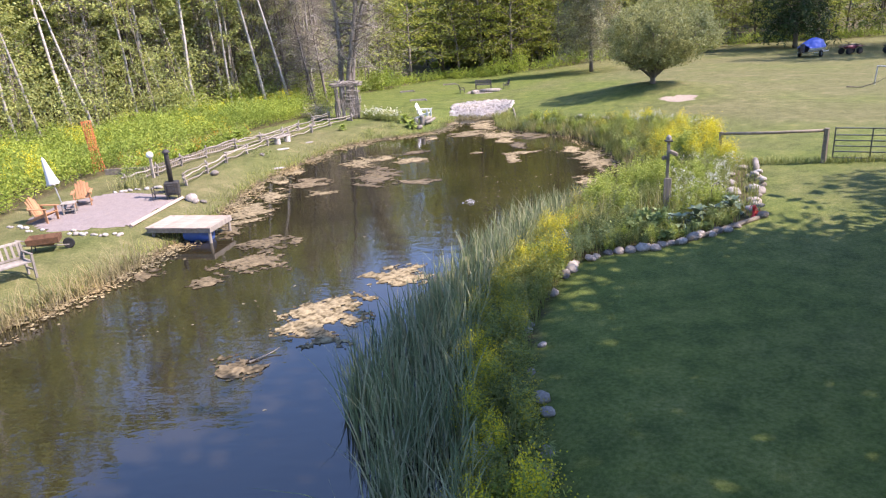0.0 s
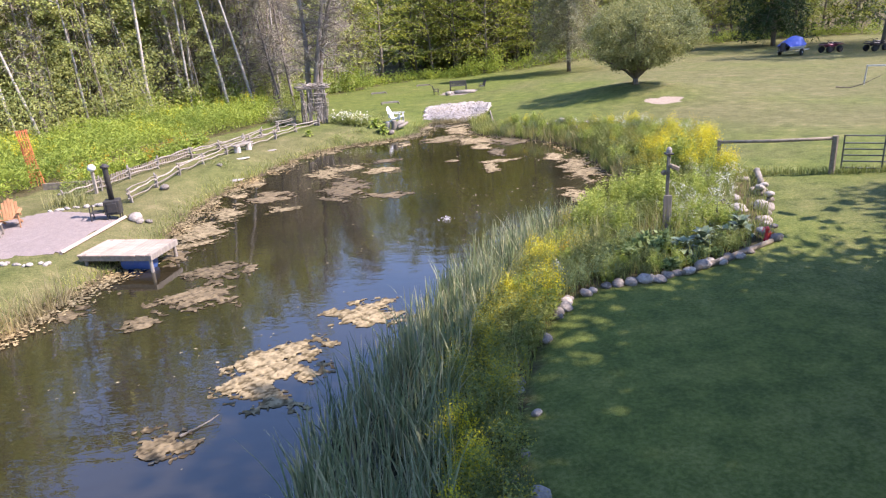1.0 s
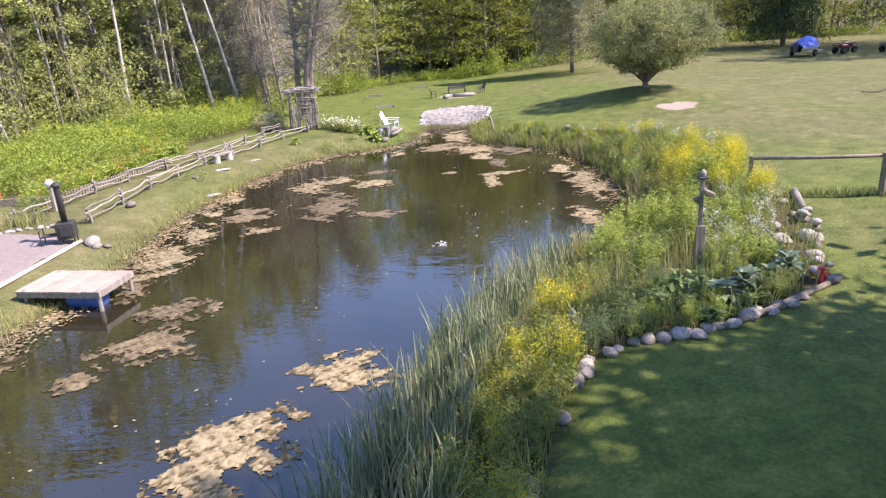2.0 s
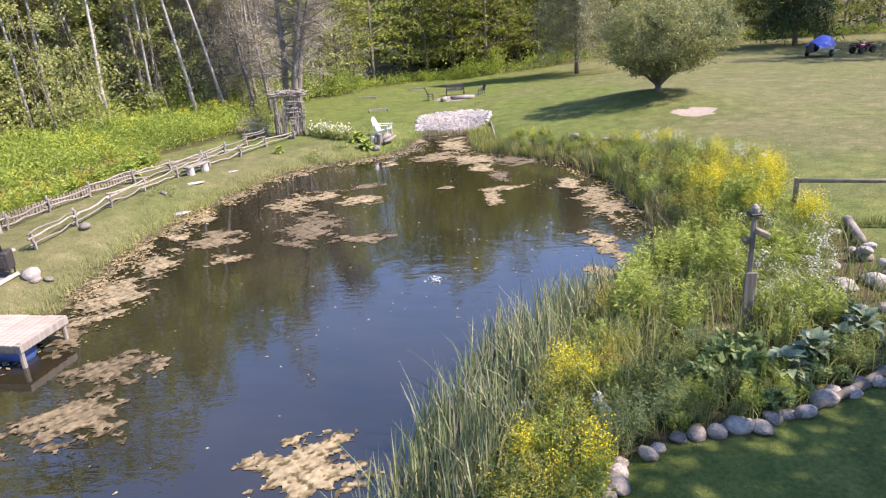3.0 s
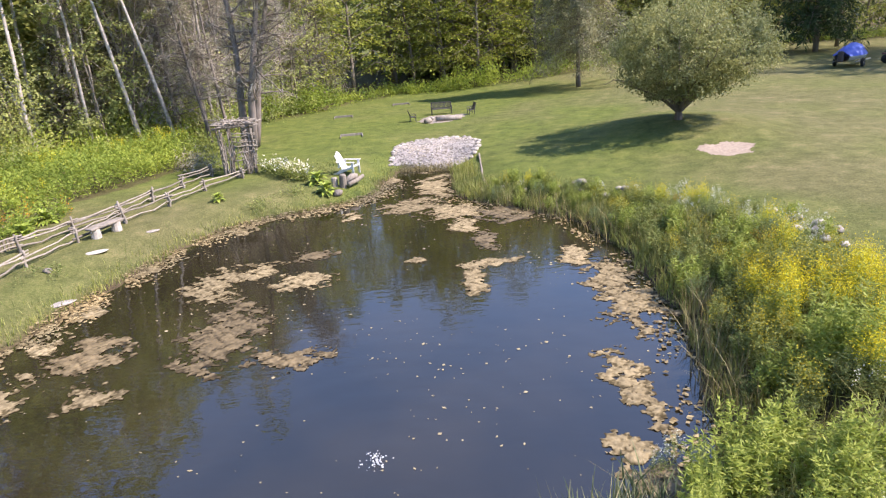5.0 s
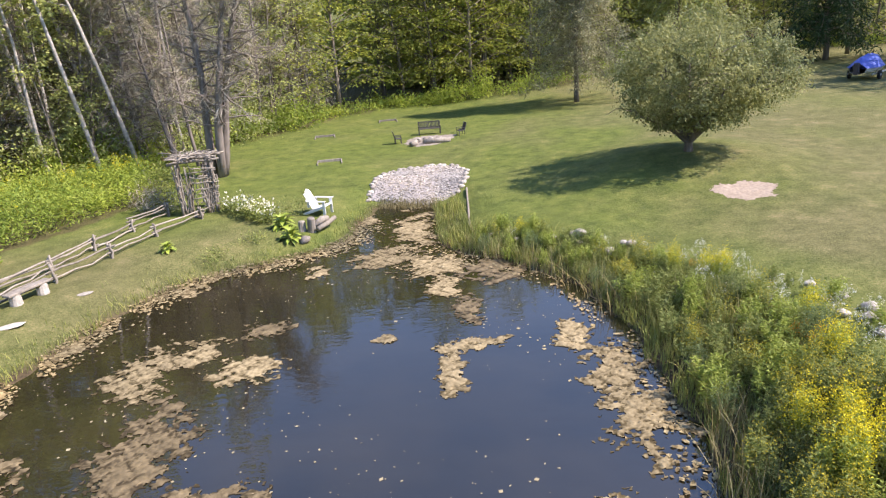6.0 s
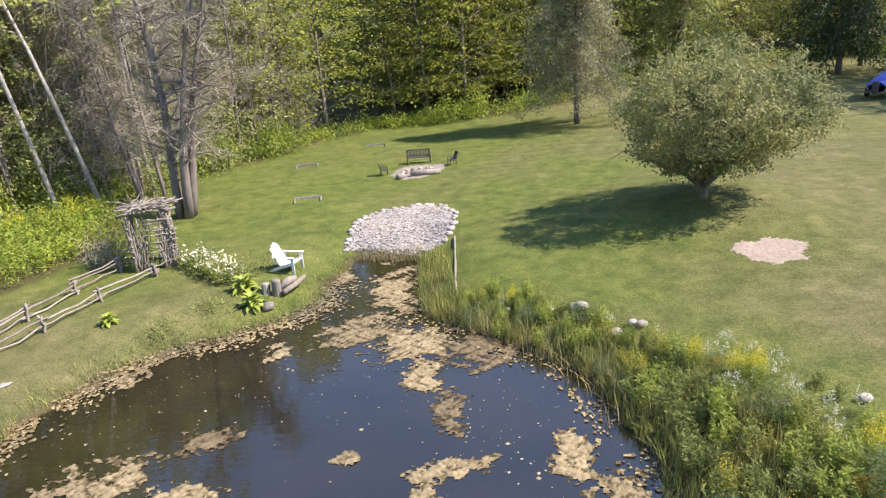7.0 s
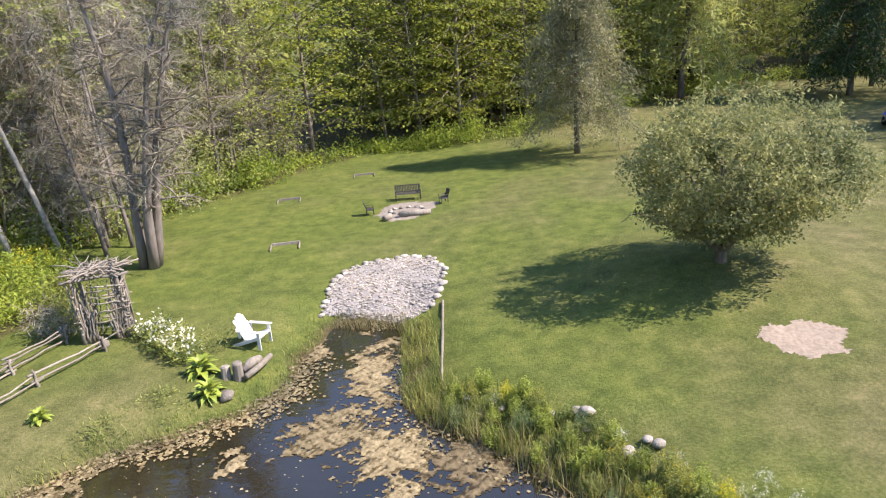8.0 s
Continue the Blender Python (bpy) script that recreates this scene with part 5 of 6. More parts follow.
for a, b in (((2.82, 39.4), (2.78, 37.2)), ((2.78, 37.15), (2.72, 35.0))):
    (x0, y0), (x1, y1) = (a[0] * K, a[1] * K), (b[0] * K, b[1] * K)
    g.tube(np.array([(x0, y0, gz(x0, y0) + 0.05), (x1, y1, gz(x1, y1) + 0.03)]), 0.04, 8)
single("edging_timber", g, RAIL_WOOD, "long weathered timber edging the lawn by the creek", "timber")
# grassy litter where the gravel meets the water
g = Geo()
p = ground_points(sprinkle(xy((-0.5, 38.9), (-0.4, 39.7), (1.7, 39.3), (1.7, 38.4)), 900))
p[:, 2] = np.maximum(p[:, 2], 0)
blade_strips(g, p, rng.uniform(0.1, 0.3, 900), rng.uniform(0.012, 0.02, 900), np.abs(rng.normal(size=900)) * 0.7, 2)
single("creek_weed", g, STRAW, "withered weed where the gravel meets the creek", "weed", kind="stuff")
pad("sand_patch", np.array([(12.05 + (0.92 + 0.16 * math.sin(3 * u) + 0.1 * math.sin(7 * u + 1)) * math.cos(u), 37.7 + (0.92 + 0.14 * math.sin(2 * u + 2) + 0.1 * math.sin(6 * u)) * math.sin(u)) for u in np.linspace(0, 2 * math.pi, 40, endpoint=False)]), SAND, "bare sandy hollow dug in the lawn", "sand", 0.04, 0.1, 0.008)

# ---- flowers and hostas on the left bank ----


def hosta_leaf(mat, length, width):
    g = Geo()
    v, f = [], []
    for i in range(5):
        u = i / 4
        w = width * math.sin(math.pi * min(1, 0.12 + 0.86 * u)) * 0.5
        z = length * (0.55 * u - 0.75 * u * u)
        v += [(-w, length * u, z + w * 0.35), (0, length * u, z), (w, length * u, z + w * 0.35)]
    for i in range(4):
        for j in range(2):
            a = i * 3 + j
            f.append((a, a + 1, a + 4, a + 3))
    g.add(v, f)
    return g.mesh("leaf", mat, True)


LEAVES = {"blue": hosta_leaf(HOSTA_BLUE, 0.29, 0.19), "lime": hosta_leaf(HOSTA_LIME, 0.40, 0.17), "herb": hosta_leaf(HOSTA_BLUE, 0.34, 0.20)}


def hosta(kind, x, y, size, label, count=26, group="hostas"):
    size = size * (0.98 if kind == "blue" else 1)
    t = thing("hosta", at(x, y), label, "hosta", group)
    for i in range(count):
        ring = i % 3
        tilt = (4, 26, 50)[ring] + rng.normal() * 6
        a = i * 137.5 + rng.normal() * 8
        s = size * (1.0 - 0.12 * ring) * rng.uniform(0.85, 1.15)
        part("leaf", LEAVES[kind], None, t, at=pose(0, 0, 0.05 + 0.10 * ring * size, 0, 0, a) @ pose(0, 0.05, 0, tilt) @ Matrix.Scale(s, 4))


for x, y, s in ((5.0, 13.9, 1.2), (5.55, 14.25, 1.25), (6.55, 14.8, 1.15), (6.1, 14.55, 0.9)):
    hosta("blue", x, y, s, "large blue-green hosta in the bed behind the stones", 44)
for x, y, s in ((-2.85, 35.0, 1.0), (-3.3, 35.9, 1.15), (-6.4, 34.1, 0.65), (-11.3, 31.1, 1.0), (-11.5, 32.6, 1.1), (-12.0, 29.6, 1.0), (-12.3, 28.6, 0.8), (-14.0, 16.6, 1.2), (-13.6, 15.6, 1.0)):
    hosta("lime", x, y, s, "lime-yellow hosta growing on the bank", 42)
g_l, g_w = Geo(), Geo()
BEDL = xy((-6.0, 38.2), (-5.3, 39.0), (-4.2, 37.9), (-3.5, 36.7), (-3.9, 36.2), (-5.2, 37.3))
p = ground_points(sprinkle(BEDL, 260))
tops = herbs(p, rng.uniform(0.3, 0.6, 260), 16, 0.14, 0.04, g_l)
plumes(tops[rng.uniform(0, 1, 260) < 0.5], g_w, 1, 0.05, 0.15)
# tall pale stems beside the flower bed, and small weeds on the bank
p = ground_points(sprinkle(xy((-3.6, 37.4), (-2.9, 37.9), (-2.9, 37.0), (-3.4, 36.8)), 40))
tops = herbs(p, rng.uniform(0.4, 0.75, 40), 8, 0.10, 0.03, g_l)
for cx, cy, n in ((-4.9, 33.7, 24), (-4.0, 34.7, 16), (-13.0, 24.4, 60), (-12.6, 25.2, 40), (-8.85, 27.6, 14)):
    p = ground_points(rng.normal(size=(n, 2)) * 0.28 + np.array([cx * K, cy * K]))
    herbs(p, rng.uniform(0.15, 0.5, n), 12, 0.12, 0.03, g_l)
single("flower_bed_leaves", g_l, HERB, "green stems of the daisies and small shrubs on the bank", "flower bed", kind="stuff")
single("daisies", g_w, WHITE_FL, "white daisies blooming beside the arbour", "daisies", kind="stuff")
# perennials behind the far fence
g_l, g_o, g_w = Geo(), Geo(), Geo()
STRIP = xy((-13.4, 24.6), (-12.0, 28.4), (-11.2, 31.4), (-11.0, 33.6), (-11.8, 34), (-12.6, 30), (-14.2, 26))
p = ground_points(sprinkle(STRIP, 420))
tops = herbs(p, rng.uniform(0.3, 0.75, 420), 16, 0.18, 0.045, g_l)
sel = rng.uniform(0, 1, 420)
plumes(tops[sel < 0.05], g_o, 10, 0.1, 0.07)
plumes(tops[(sel > 0.3) & (sel < 0.42)], g_w, 8, 0.1, 0.05)
single("border_perennials", g_l, MEADOW, "green perennials in the border behind the rail fence", "perennials", kind="stuff")
single("daylilies", g_o, ORANGE_FL, "orange daylilies in the border behind the fence", "blossom", kind="stuff")
single("pale_blossom", g_w, PINK_FL, "dusty pink blossom in the border behind the fence", "blossom", kind="stuff")

# ---- rail fences ----


def crooked_pole(a, b, r, sides=6, sag=0.02):
    a, b = np.array(a, float), np.array(b, float)
    u = np.linspace(0, 1, 6)[:, None]
    p = a + (b - a) * u + rng.normal(size=(6, 3)) * 0.022
    p[:, 2] -= sag * np.sin(np.pi * u[:, 0])
    return p, np.linspace(r * 1.15, r * 0.8, 6)


def rail_fence(line, label):
    t = thing("rail_fence", pose(0, 0, 0), label, "fence", "split-rail fences")
    total = np.sum(np.linalg.norm(np.diff(line, axis=0), axis=1))
    n = max(2, int(round(total / 2.1)))
    posts = [along(line, min(0.9999, i / n))[0] for i in range(n + 1)]
    for i, p in enumerate(posts):
        z = gz(*p)
        for off in (-0.05, 0.05):
            pp, rr = crooked_pole((p[0] + off, p[1] - off, z - 0.2), (p[0] + off * 0.7, p[1] - off * 0.5, z + rng.uniform(0.46, 0.62)), 0.042)
            part("post", Geo().tube(pp, rr, 7), GREY_WOOD, t, smooth=True)
        if i:
            o = posts[i - 1]
            d = unit(np.array(p) - o)
            for hgt in (0.16, 0.36, 0.44):
                if hgt == 0.44 and rng.uniform() < 0.45:
                    continue
                a = (*(o - d * 0.18), gz(*o) + hgt + rng.normal() * 0.03)
                b = (*(p + d * 0.18), z + hgt + rng.normal() * 0.03)
                pp, rr = crooked_pole(a, b, rng.uniform(0.026, 0.038))
                part("rail", Geo().tube(pp, rr, 7), RAIL_WOOD, t, smooth=True)
    return t


rail_fence(xy((-10.1, 22.4), (-10.0, 24.6), (-9.9, 26.6), (-9.6, 28.7), (-9.0, 31.4), (-8.0, 33.9), (-7.3, 36.0), (-6.5, 37.5)), "silvered split-rail fence along the mown bank")
rail_fence(xy((-12.4, 22.6), (-12.0, 24.4), (-11.7, 26.8), (-11.2, 28.4), (-10.3, 30.2), (-9.3, 32.8), (-8.6, 36.0), (-7.9, 38.2)), "silvered split-rail fence in front of the flower border")
# low picket edging behind the far fence
t = thing("picket_edging", pose(0, 0, 0), "low grey picket edging in front of the border", "edging")
line = xy((-12.6, 24.6), (-12.1, 26.6), (-11.6, 28.4), (-10.9, 30.2))
for i in range(46):
    p, nrm = along(line, i / 46)
    part("picket", Geo().box(pose(p[0], p[1], gz(*p) + 0.16, rng.normal() * 4, rng.normal() * 4, 70), 0.09, 0.03, 0.34), POST_WOOD, t)
# log bench by the near fence
t = thing("log_bench", at(-8.75, 30.9, 68), "weathered plank bench on two pale log stumps", "bench")
part("seat", Geo().box(pose(0, 0, 0.34), 1.35, 0.30, 0.07, 0.015), GREY_WOOD, t)
for x in (-0.42, 0.42):
    part("stump", Geo().lathe([(0.15, -0.1), (0.17, 0), (0.15, 0.3), (0.13, 0.325)], 12, pose(x, 0, 0)), PALE_STONE, t)

# ---- rustic arbour ----
AX, AY = -6.85 * K, 38.65 * K
t = thing("arbour", pose(AX, AY, gz(AX, AY), 0, 0, 18), "rustic arbour of silvered branches with a roof of piled sticks", "arbour")
W, D, H = 1.3, 1.05, 2.1
for x in (-W / 2, W / 2):
    for y in (-D / 2, D / 2):
        pp, rr = crooked_pole((x, y, -0.2), (x * 0.97, y * 0.95, H), 0.06)
        part("post", Geo().tube(pp, rr, 8), GREY_WOOD, t, smooth=True)
for x in (-W / 2, W / 2):
    for z in (0.3, 0.55, 0.8, 1.05, 1.3, 1.55, 1.8):
        pp, rr = crooked_pole((x, -D / 2 - 0.12, z + rng.normal() * 0.05), (x, D / 2 + 0.12, z + rng.normal() * 0.05), 0.026)
        part("cross_stick", Geo().tube(pp, rr, 6), RAIL_WOOD, t, smooth=True)
    for k in range(5):
        y = -D / 2 + D * (k + 0.5) / 5
        pp, rr = crooked_pole((x + 0.03, y, 0.0), (x + 0.03, y + rng.normal() * 0.08, H * rng.uniform(0.6, 0.95)), 0.02)
        part("upright_stick", Geo().tube(pp, rr, 6), GREY_WOOD, t, smooth=True)
for k in range(3):
    pp, rr = crooked_pole((W / 2 - 0.75 * k / 3, -D / 2, 0.9 - 0.3 * k), (W / 2 + 0.02, -D / 2 - 0.02, 1.5 - 0.5 * k), 0.022)
    part("brace", Geo().tube(pp, rr, 6), RAIL_WOOD, t, smooth=True)
for z, y in ((0.55, -D / 2), (1.0, -D / 2), (1.5, -D / 2), (1.2, D / 2), (0.6, D / 2)):
    pp, rr = crooked_pole((0.12, y, z), (W / 2 + 0.15, y, z + rng.normal() * 0.06), 0.024)
    part("cross_stick", Geo().tube(pp, rr, 6), RAIL_WOOD, t, smooth=True)
for k in range(9):
    z = 0.25 + 0.2 * k
    pp, rr = crooked_pole((-0.1 + rng.normal() * 0.12, -D / 2 - 0.04, z + rng.normal() * 0.06), (W / 2 + 0.18, -D / 2 - 0.04, z + rng.normal() * 0.08), 0.022)
    part("cross_stick", Geo().tube(pp, rr, 6), RAIL_WOOD, t, smooth=True)
for k in range(14):
    x = -W / 2 + rng.uniform(0, 0.6)
    pp, rr = crooked_pole((x, -D / 2 - 0.02, rng.uniform(0, 1.2)), (x + rng.normal() * 0.3, -D / 2 + rng.uniform(0, 0.4), rng.uniform(1.0, 2.0)), 0.018)
    part("upright_stick", Geo().tube(pp, rr, 6), GREY_WOOD, t, smooth=True)
for y in (-D / 2, D / 2):
    pp, rr = crooked_pole((-W / 2 - 0.3, y, H), (W / 2 + 0.3, y, H), 0.05)
    part("beam", Geo().tube(pp, rr, 8), GREY_WOOD, t, smooth=True)
for k in range(70):
    s = (-1) ** k
    x = rng.uniform(0.35, 1.0) * W / 2 * (1 if k % 4 < 3 else -1)
    pp, rr = crooked_pole((x, s * (D / 2 + 0.02), 0.0), (x + rng.normal() * 0.15, s * (D / 2 + 0.02), H * rng.uniform(0.45, 1.0)), rng.uniform(0.014, 0.032))
    part("upright_stick", Geo().tube(pp, rr, 5), GREY_WOOD if k % 3 else POST_WOOD, t, smooth=True)
for k in range(80):
    a = rng.normal() * 0.55 + (math.pi / 2 if k % 3 else 0)
    c = (rng.uniform(-W / 2, W / 2) * 0.85, rng.uniform(-D / 2, D / 2) * 0.8, H + 0.05 + 0.30 * rng.uniform() * (k / 80))
    ln = rng.uniform(0.4, 0.92)
    v = np.array([math.cos(a), math.sin(a), rng.normal() * 0.08]) * ln
    pp, rr = crooked_pole(np.array(c) - v, np.array(c) + v, rng.uniform(0.014, 0.028))
    part("roof_stick", Geo().tube(pp, rr, 5), RAIL_WOOD if k % 2 else GREY_WOOD, t, smooth=True)
# dark climber and shrub beside the arbour
g = Geo()
cs = crown_centres(60, (-8.7 * K, 40.0 * K, 1.1), (0.9, 0.9, 1.1), 0.2, 0.3)
g.quads(foliage(cs, 28, 0.2, 0.14, 0.06, 0.1, 1.0))
single("shrub", g, LEAF_WOOD, "dark green shrub standing against the arbour", "shrub", kind="stuff")
g = Geo()
cs = crown_centres(40, (-8.6 * K, 38.8 * K, 0.85), (0.7, 0.5, 0.6), 0.2, 0.2)
g.quads(foliage(cs, 26, 0.2, 0.35, 0.02, 0.1, 1.0))
single("bramble", g, TWIG, "tangle of bare brown twigs beside the arbour", "bramble", kind="stuff")

# ---- chairs, benches, tables ----


def adirondack(name, m, mat, label, resin=False):
    t = thing(name, m, label, "chair", "garden chairs")
    n = 5
    for i in range(n):
        w = 0.53 / n
        x = -0.265 + w * (i + 0.5)
        top = 0.98 - 0.09 * abs(i - 2) ** 1.4 * 0.55
        a = Vector((x * 0.85, 0.16, 0.28))
        b = Vector((x * 1.12, 0.46, top))
        d = b - a
        tilt = math.degrees(math.atan2(d.y, d.z))
        mm = Matrix.Translation((a + b) / 2) @ pose(0, 0, 0, -tilt, 0, 0)
        part("back_slat", Geo().box(mm, w * (1.0 if resin else 0.88), 0.022, d.length, 0.008), mat, t)
    for i in range(5):
        y = -0.36 + 0.125 * i
        part("seat_slat", Geo().box(pose(0, y, 0.37 - 0.026 * i, -10, 0, 0), 0.54, 0.115 if not resin else 0.122, 0.022, 0.008), mat, t)
    for s in (-1, 1):
        part("arm", Geo().box(pose(s * 0.335, -0.06, 0.58), 0.13, 0.78, 0.026, 0.01), mat, t)
        part("front_leg", Geo().box(pose(s * 0.30, -0.36, 0.285, 0, 0, 0), 0.035, 0.11, 0.575, 0.008), mat, t)
        part("rear_leg", Geo().box(pose(s * 0.275, 0.10, 0.20, -20, 0, 0), 0.03, 1.0, 0.10, 0.008), mat, t)
        part("arm_bracket", Geo().box(pose(s * 0.31, 0.27, 0.46, 0, 0, 0), 0.03, 0.09, 0.25, 0.008), mat, t)
    part("back_rail", Geo().box(pose(0, 0.36, 0.60, -20, 0, 0), 0.64, 0.03, 0.07, 0.008), mat, t)
    return t


adirondack("garden_chair", at(-2.35, 37.45, 72), WHITE_RESIN, "white resin lounge chair facing the creek", True)
adirondack("garden_chair", at(-12.6, 20.05, 25) @ Matrix.Scale(0.88, 4), CEDAR, "orange cedar lounge chair on the gravel terrace")
adirondack("garden_chair", at(-12.85, 18.2, 82) @ Matrix.Scale(0.88, 4), CEDAR, "orange cedar lounge chair turned to the side table")

t = thing("side_table", at(-12.5, 19.05, 20) @ Matrix.Scale(0.85, 4), "grey plastic side table beside the orange chairs", "table")
part("tabletop", Geo().box(pose(0, 0, 0.46), 0.55, 0.55, 0.035, 0.015), GREY_WOOD, t)
for x in (-0.22, 0.22):
    for y in (-0.22, 0.22):
        part("leg", Geo().box(pose(x, y, 0.21), 0.06, 0.06, 0.46, 0.01), GREY_WOOD, t)
part("shelf", Geo().box(pose(0, 0, 0.16), 0.42, 0.42, 0.02, 0.006), GREY_WOOD, t)

t = thing("garden_umbrella", at(-13.1, 19.7) @ pose(0, 0, 0, 3, -9, 0) @ Matrix.Scale(0.9, 4), "closed white canvas umbrella on a thin pole", "umbrella")
part("pole", Geo().tube(np.array([(0, 0, -0.1), (0, 0, 2.15)]), 0.02, 8), STEEL, t)
prof = [(0.025, 2.12), (0.06, 2.0), (0.10, 1.7), (0.15, 1.35), (0.20, 1.08), (0.21, 1.02), (0.02, 1.06)]
g = Geo().lathe(prof, 16)
v = g.v[0]
ang = np.arctan2(v[:, 1], v[:, 0])
v[:, :2] *= (1 + 0.22 * np.cos(8 * ang))[:, None]
part("canopy", g, WHITE_CLOTH, t, smooth=True)

t = thing("wood_stove", at(-9.75, 20.5, 15), "black iron outdoor wood stove with a tall flue", "stove")
part("firebox", Geo().box(pose(0, 0, 0.42), 0.5, 0.45, 0.48, 0.03), BLACK_IRON, t)
part("door", Geo().box(pose(0.0, -0.235, 0.42), 0.3, 0.03, 0.3, 0.01), BLACK_IRON, t)
part("flue", Geo().lathe([(0.09, 0.6), (0.085, 1.65), (0.085, 1.7)], 14), BLACK_IRON, t, smooth=True)
part("rain_cap", Geo().lathe([(0.14, 1.72), (0.14, 1.76), (0.05, 1.84)], 14), BLACK_IRON, t)
part("log_shelf", Geo().box(pose(-0.48, 0, 0.3), 0.42, 0.4, 0.03, 0.008), BLACK_IRON, t)
part("shelf_rail", Geo().tube(np.array([(-0.68, -0.2, 0.0), (-0.68, -0.2, 0.5), (-0.68, 0.2, 0.5), (-0.68, 0.2, 0.0)]), 0.02, 6), BLACK_IRON, t)
for x in (-0.2, 0.2):
    for y in (-0.17, 0.17):
        part("leg", Geo().box(pose(x, y, 0.09), 0.04, 0.04, 0.2, 0.006), BLACK_IRON, t)


def slat_bench(m, w, mat, label, slats=9, group=""):
    t = thing("garden_bench", m, label, "bench", group)
    for i in range(5):
        part("seat_slat", Geo().box(pose(0, -0.22 + 0.105 * i, 0.43), w, 0.085, 0.025, 0.006), mat, t)
    for i in range(slats):
        x = -w / 2 + 0.1 + (w - 0.2) * i / (slats - 1)
        part("back_slat", Geo().box(pose(x, 0.30, 0.66, -12, 0, 0), 0.065, 0.02, 0.40, 0.006), mat, t)
    for z, y in ((0.48, 0.26), (0.87, 0.345)):
        part("back_rail", Geo().box(pose(0, y, z, -12, 0, 0), w, 0.035, 0.07, 0.008), mat, t)
    for s in (-1, 1):
        part("arm", Geo().box(pose(s * (w / 2 - 0.03), 0.0, 0.64), 0.07, 0.58, 0.03, 0.008), mat, t)
        part("front_leg", Geo().box(pose(s * (w / 2 - 0.03), -0.25, 0.31), 0.06, 0.06, 0.66, 0.008), mat, t)
        part("rear_leg", Geo().box(pose(s * (w / 2 - 0.03), 0.28, 0.43, -8, 0, 0), 0.06, 0.06, 0.9, 0.008), mat, t)
        part("stretcher", Geo().box(pose(s * (w / 2 - 0.03), 0.02, 0.2), 0.04, 0.5, 0.05, 0.006), mat, t)
    return t


slat_bench(at(-10.65, 13.0, 55), 1.35, GREY_WOOD, "weathered grey slatted garden bench near the pond's edge")
# fire pit group
slat_bench(at(1.35, 51.7, 5) @ Matrix.Scale(0.82, 4), 1.6, BLACK_IRON, "dark metal garden bench behind the fire pit", 15)


def dark_chair(m, label):
    t = thing("fire_pit_chair", m, label, "chair", "chairs round the fire pit")
    part("seat", Geo().box(pose(0, 0, 0.38, 6, 0, 0), 0.55, 0.5, 0.05, 0.015), DARK_BODY, t)
    part("backrest", Geo().box(pose(0, 0.30, 0.66, -18, 0, 0), 0.55, 0.05, 0.6, 0.015), DARK_BODY, t)
    for x in (-0.25, 0.25):
        part("armrest", Geo().box(pose(x, 0.0, 0.58), 0.06, 0.5, 0.03, 0.008), DARK_BODY, t)
        for y in (-0.22, 0.22):
            part("leg", Geo().box(pose(x, y, 0.28), 0.04, 0.04, 0.58, 0.006), DARK_BODY, t)
    return t


dark_chair(at(3.0, 50.3, -70) @ Matrix.Scale(0.75, 4), "dark low chair facing the fire pit")
dark_chair(at(-0.25, 49.5, 100) @ Matrix.Scale(0.75, 4), "dark low chair with a pale cushion turned to the fire pit")
pad("ash_patch", xy((-0.1, 49.2), (0.5, 50.9), (1.6, 51.3), (2.8, 50.6), (2.6, 49.4), (1.8, 48.3), (0.7, 48.1)), ASH, "trodden ash and earth round the fire pit", "ash", 0.02, 0.15, 0.015)
ring_t = thing("fire_ring", pose(0, 0, 0), "ring of stones round the ash of the fire pit", "fire pit")
for k in range(13):
    a = k * 2 * math.pi / 13
    stone_part(ring_t, (1.35 + 0.72 * math.cos(a)) * K, (49.6 + 0.55 * math.sin(a)) * K, 0.22, 0.1, PALE_ROCKS if k % 2 else ROCKS)
for x, y, rz, ln in ((1.75, 48.7, 8, 1.5), (0.6, 48.4, 60, 0.5)):
    t = thing("seat_log", at(x, y, rz), "grey log lying beside the fire pit", "log", "logs by the fire")
    part("log", Geo().tube(np.array([(-ln / 2, 0, 0.14), (0, 0.02, 0.15), (ln / 2, 0, 0.14)]), np.array([0.15, 0.15, 0.13]), 10), GREY_WOOD, t, smooth=True)
# low open board frames on the lawn
for x, y, rz in ((-3.2, 45.6, 8), (-1.35, 58.0, 8), (-4.6, 53.2, 8)):
    t = thing("pit_frame", at(x, y, rz), "low open frame of grey boards lying on the lawn", "board frame", "pit frames on the lawn")
    part("back_board", Geo().box(pose(0, 0.4, 0.05), 1.2, 0.05, 0.14, 0.008), GREY_WOOD, t)
    for s in (-1, 1):
        part("side_board", Geo().box(pose(s * 0.6, 0.0, 0.05), 0.05, 0.8, 0.09, 0.008), GREY_WOOD, t)

# stumps and log beside the white chair
t = thing("stump_group", at(-2.35, 35.75), "two upright grey stumps and a leaning log beside the bed", "stumps")
part("stump", Geo().lathe([(0.17, -0.1), (0.15, 0.1), (0.14, 0.48), (0.11, 0.52)], 10, pose(0, 0, 0, 4, 3, 0)), GREY_WOOD, t)
part("stump", Geo().lathe([(0.16, -0.1), (0.14, 0.1), (0.13, 0.36), (0.10, 0.4)], 10, pose(-0.33, 0.0, 0, -6, 0, 0)), GREY_WOOD, t)
part("log", Geo().tube(np.array([(0.25, -0.15, 0.12), (0.5, 0.3, 0.16), (0.72, 0.85, 0.22)]), np.array([0.09, 0.09, 0.08]), 9), RAIL_WOOD, t, smooth=True)
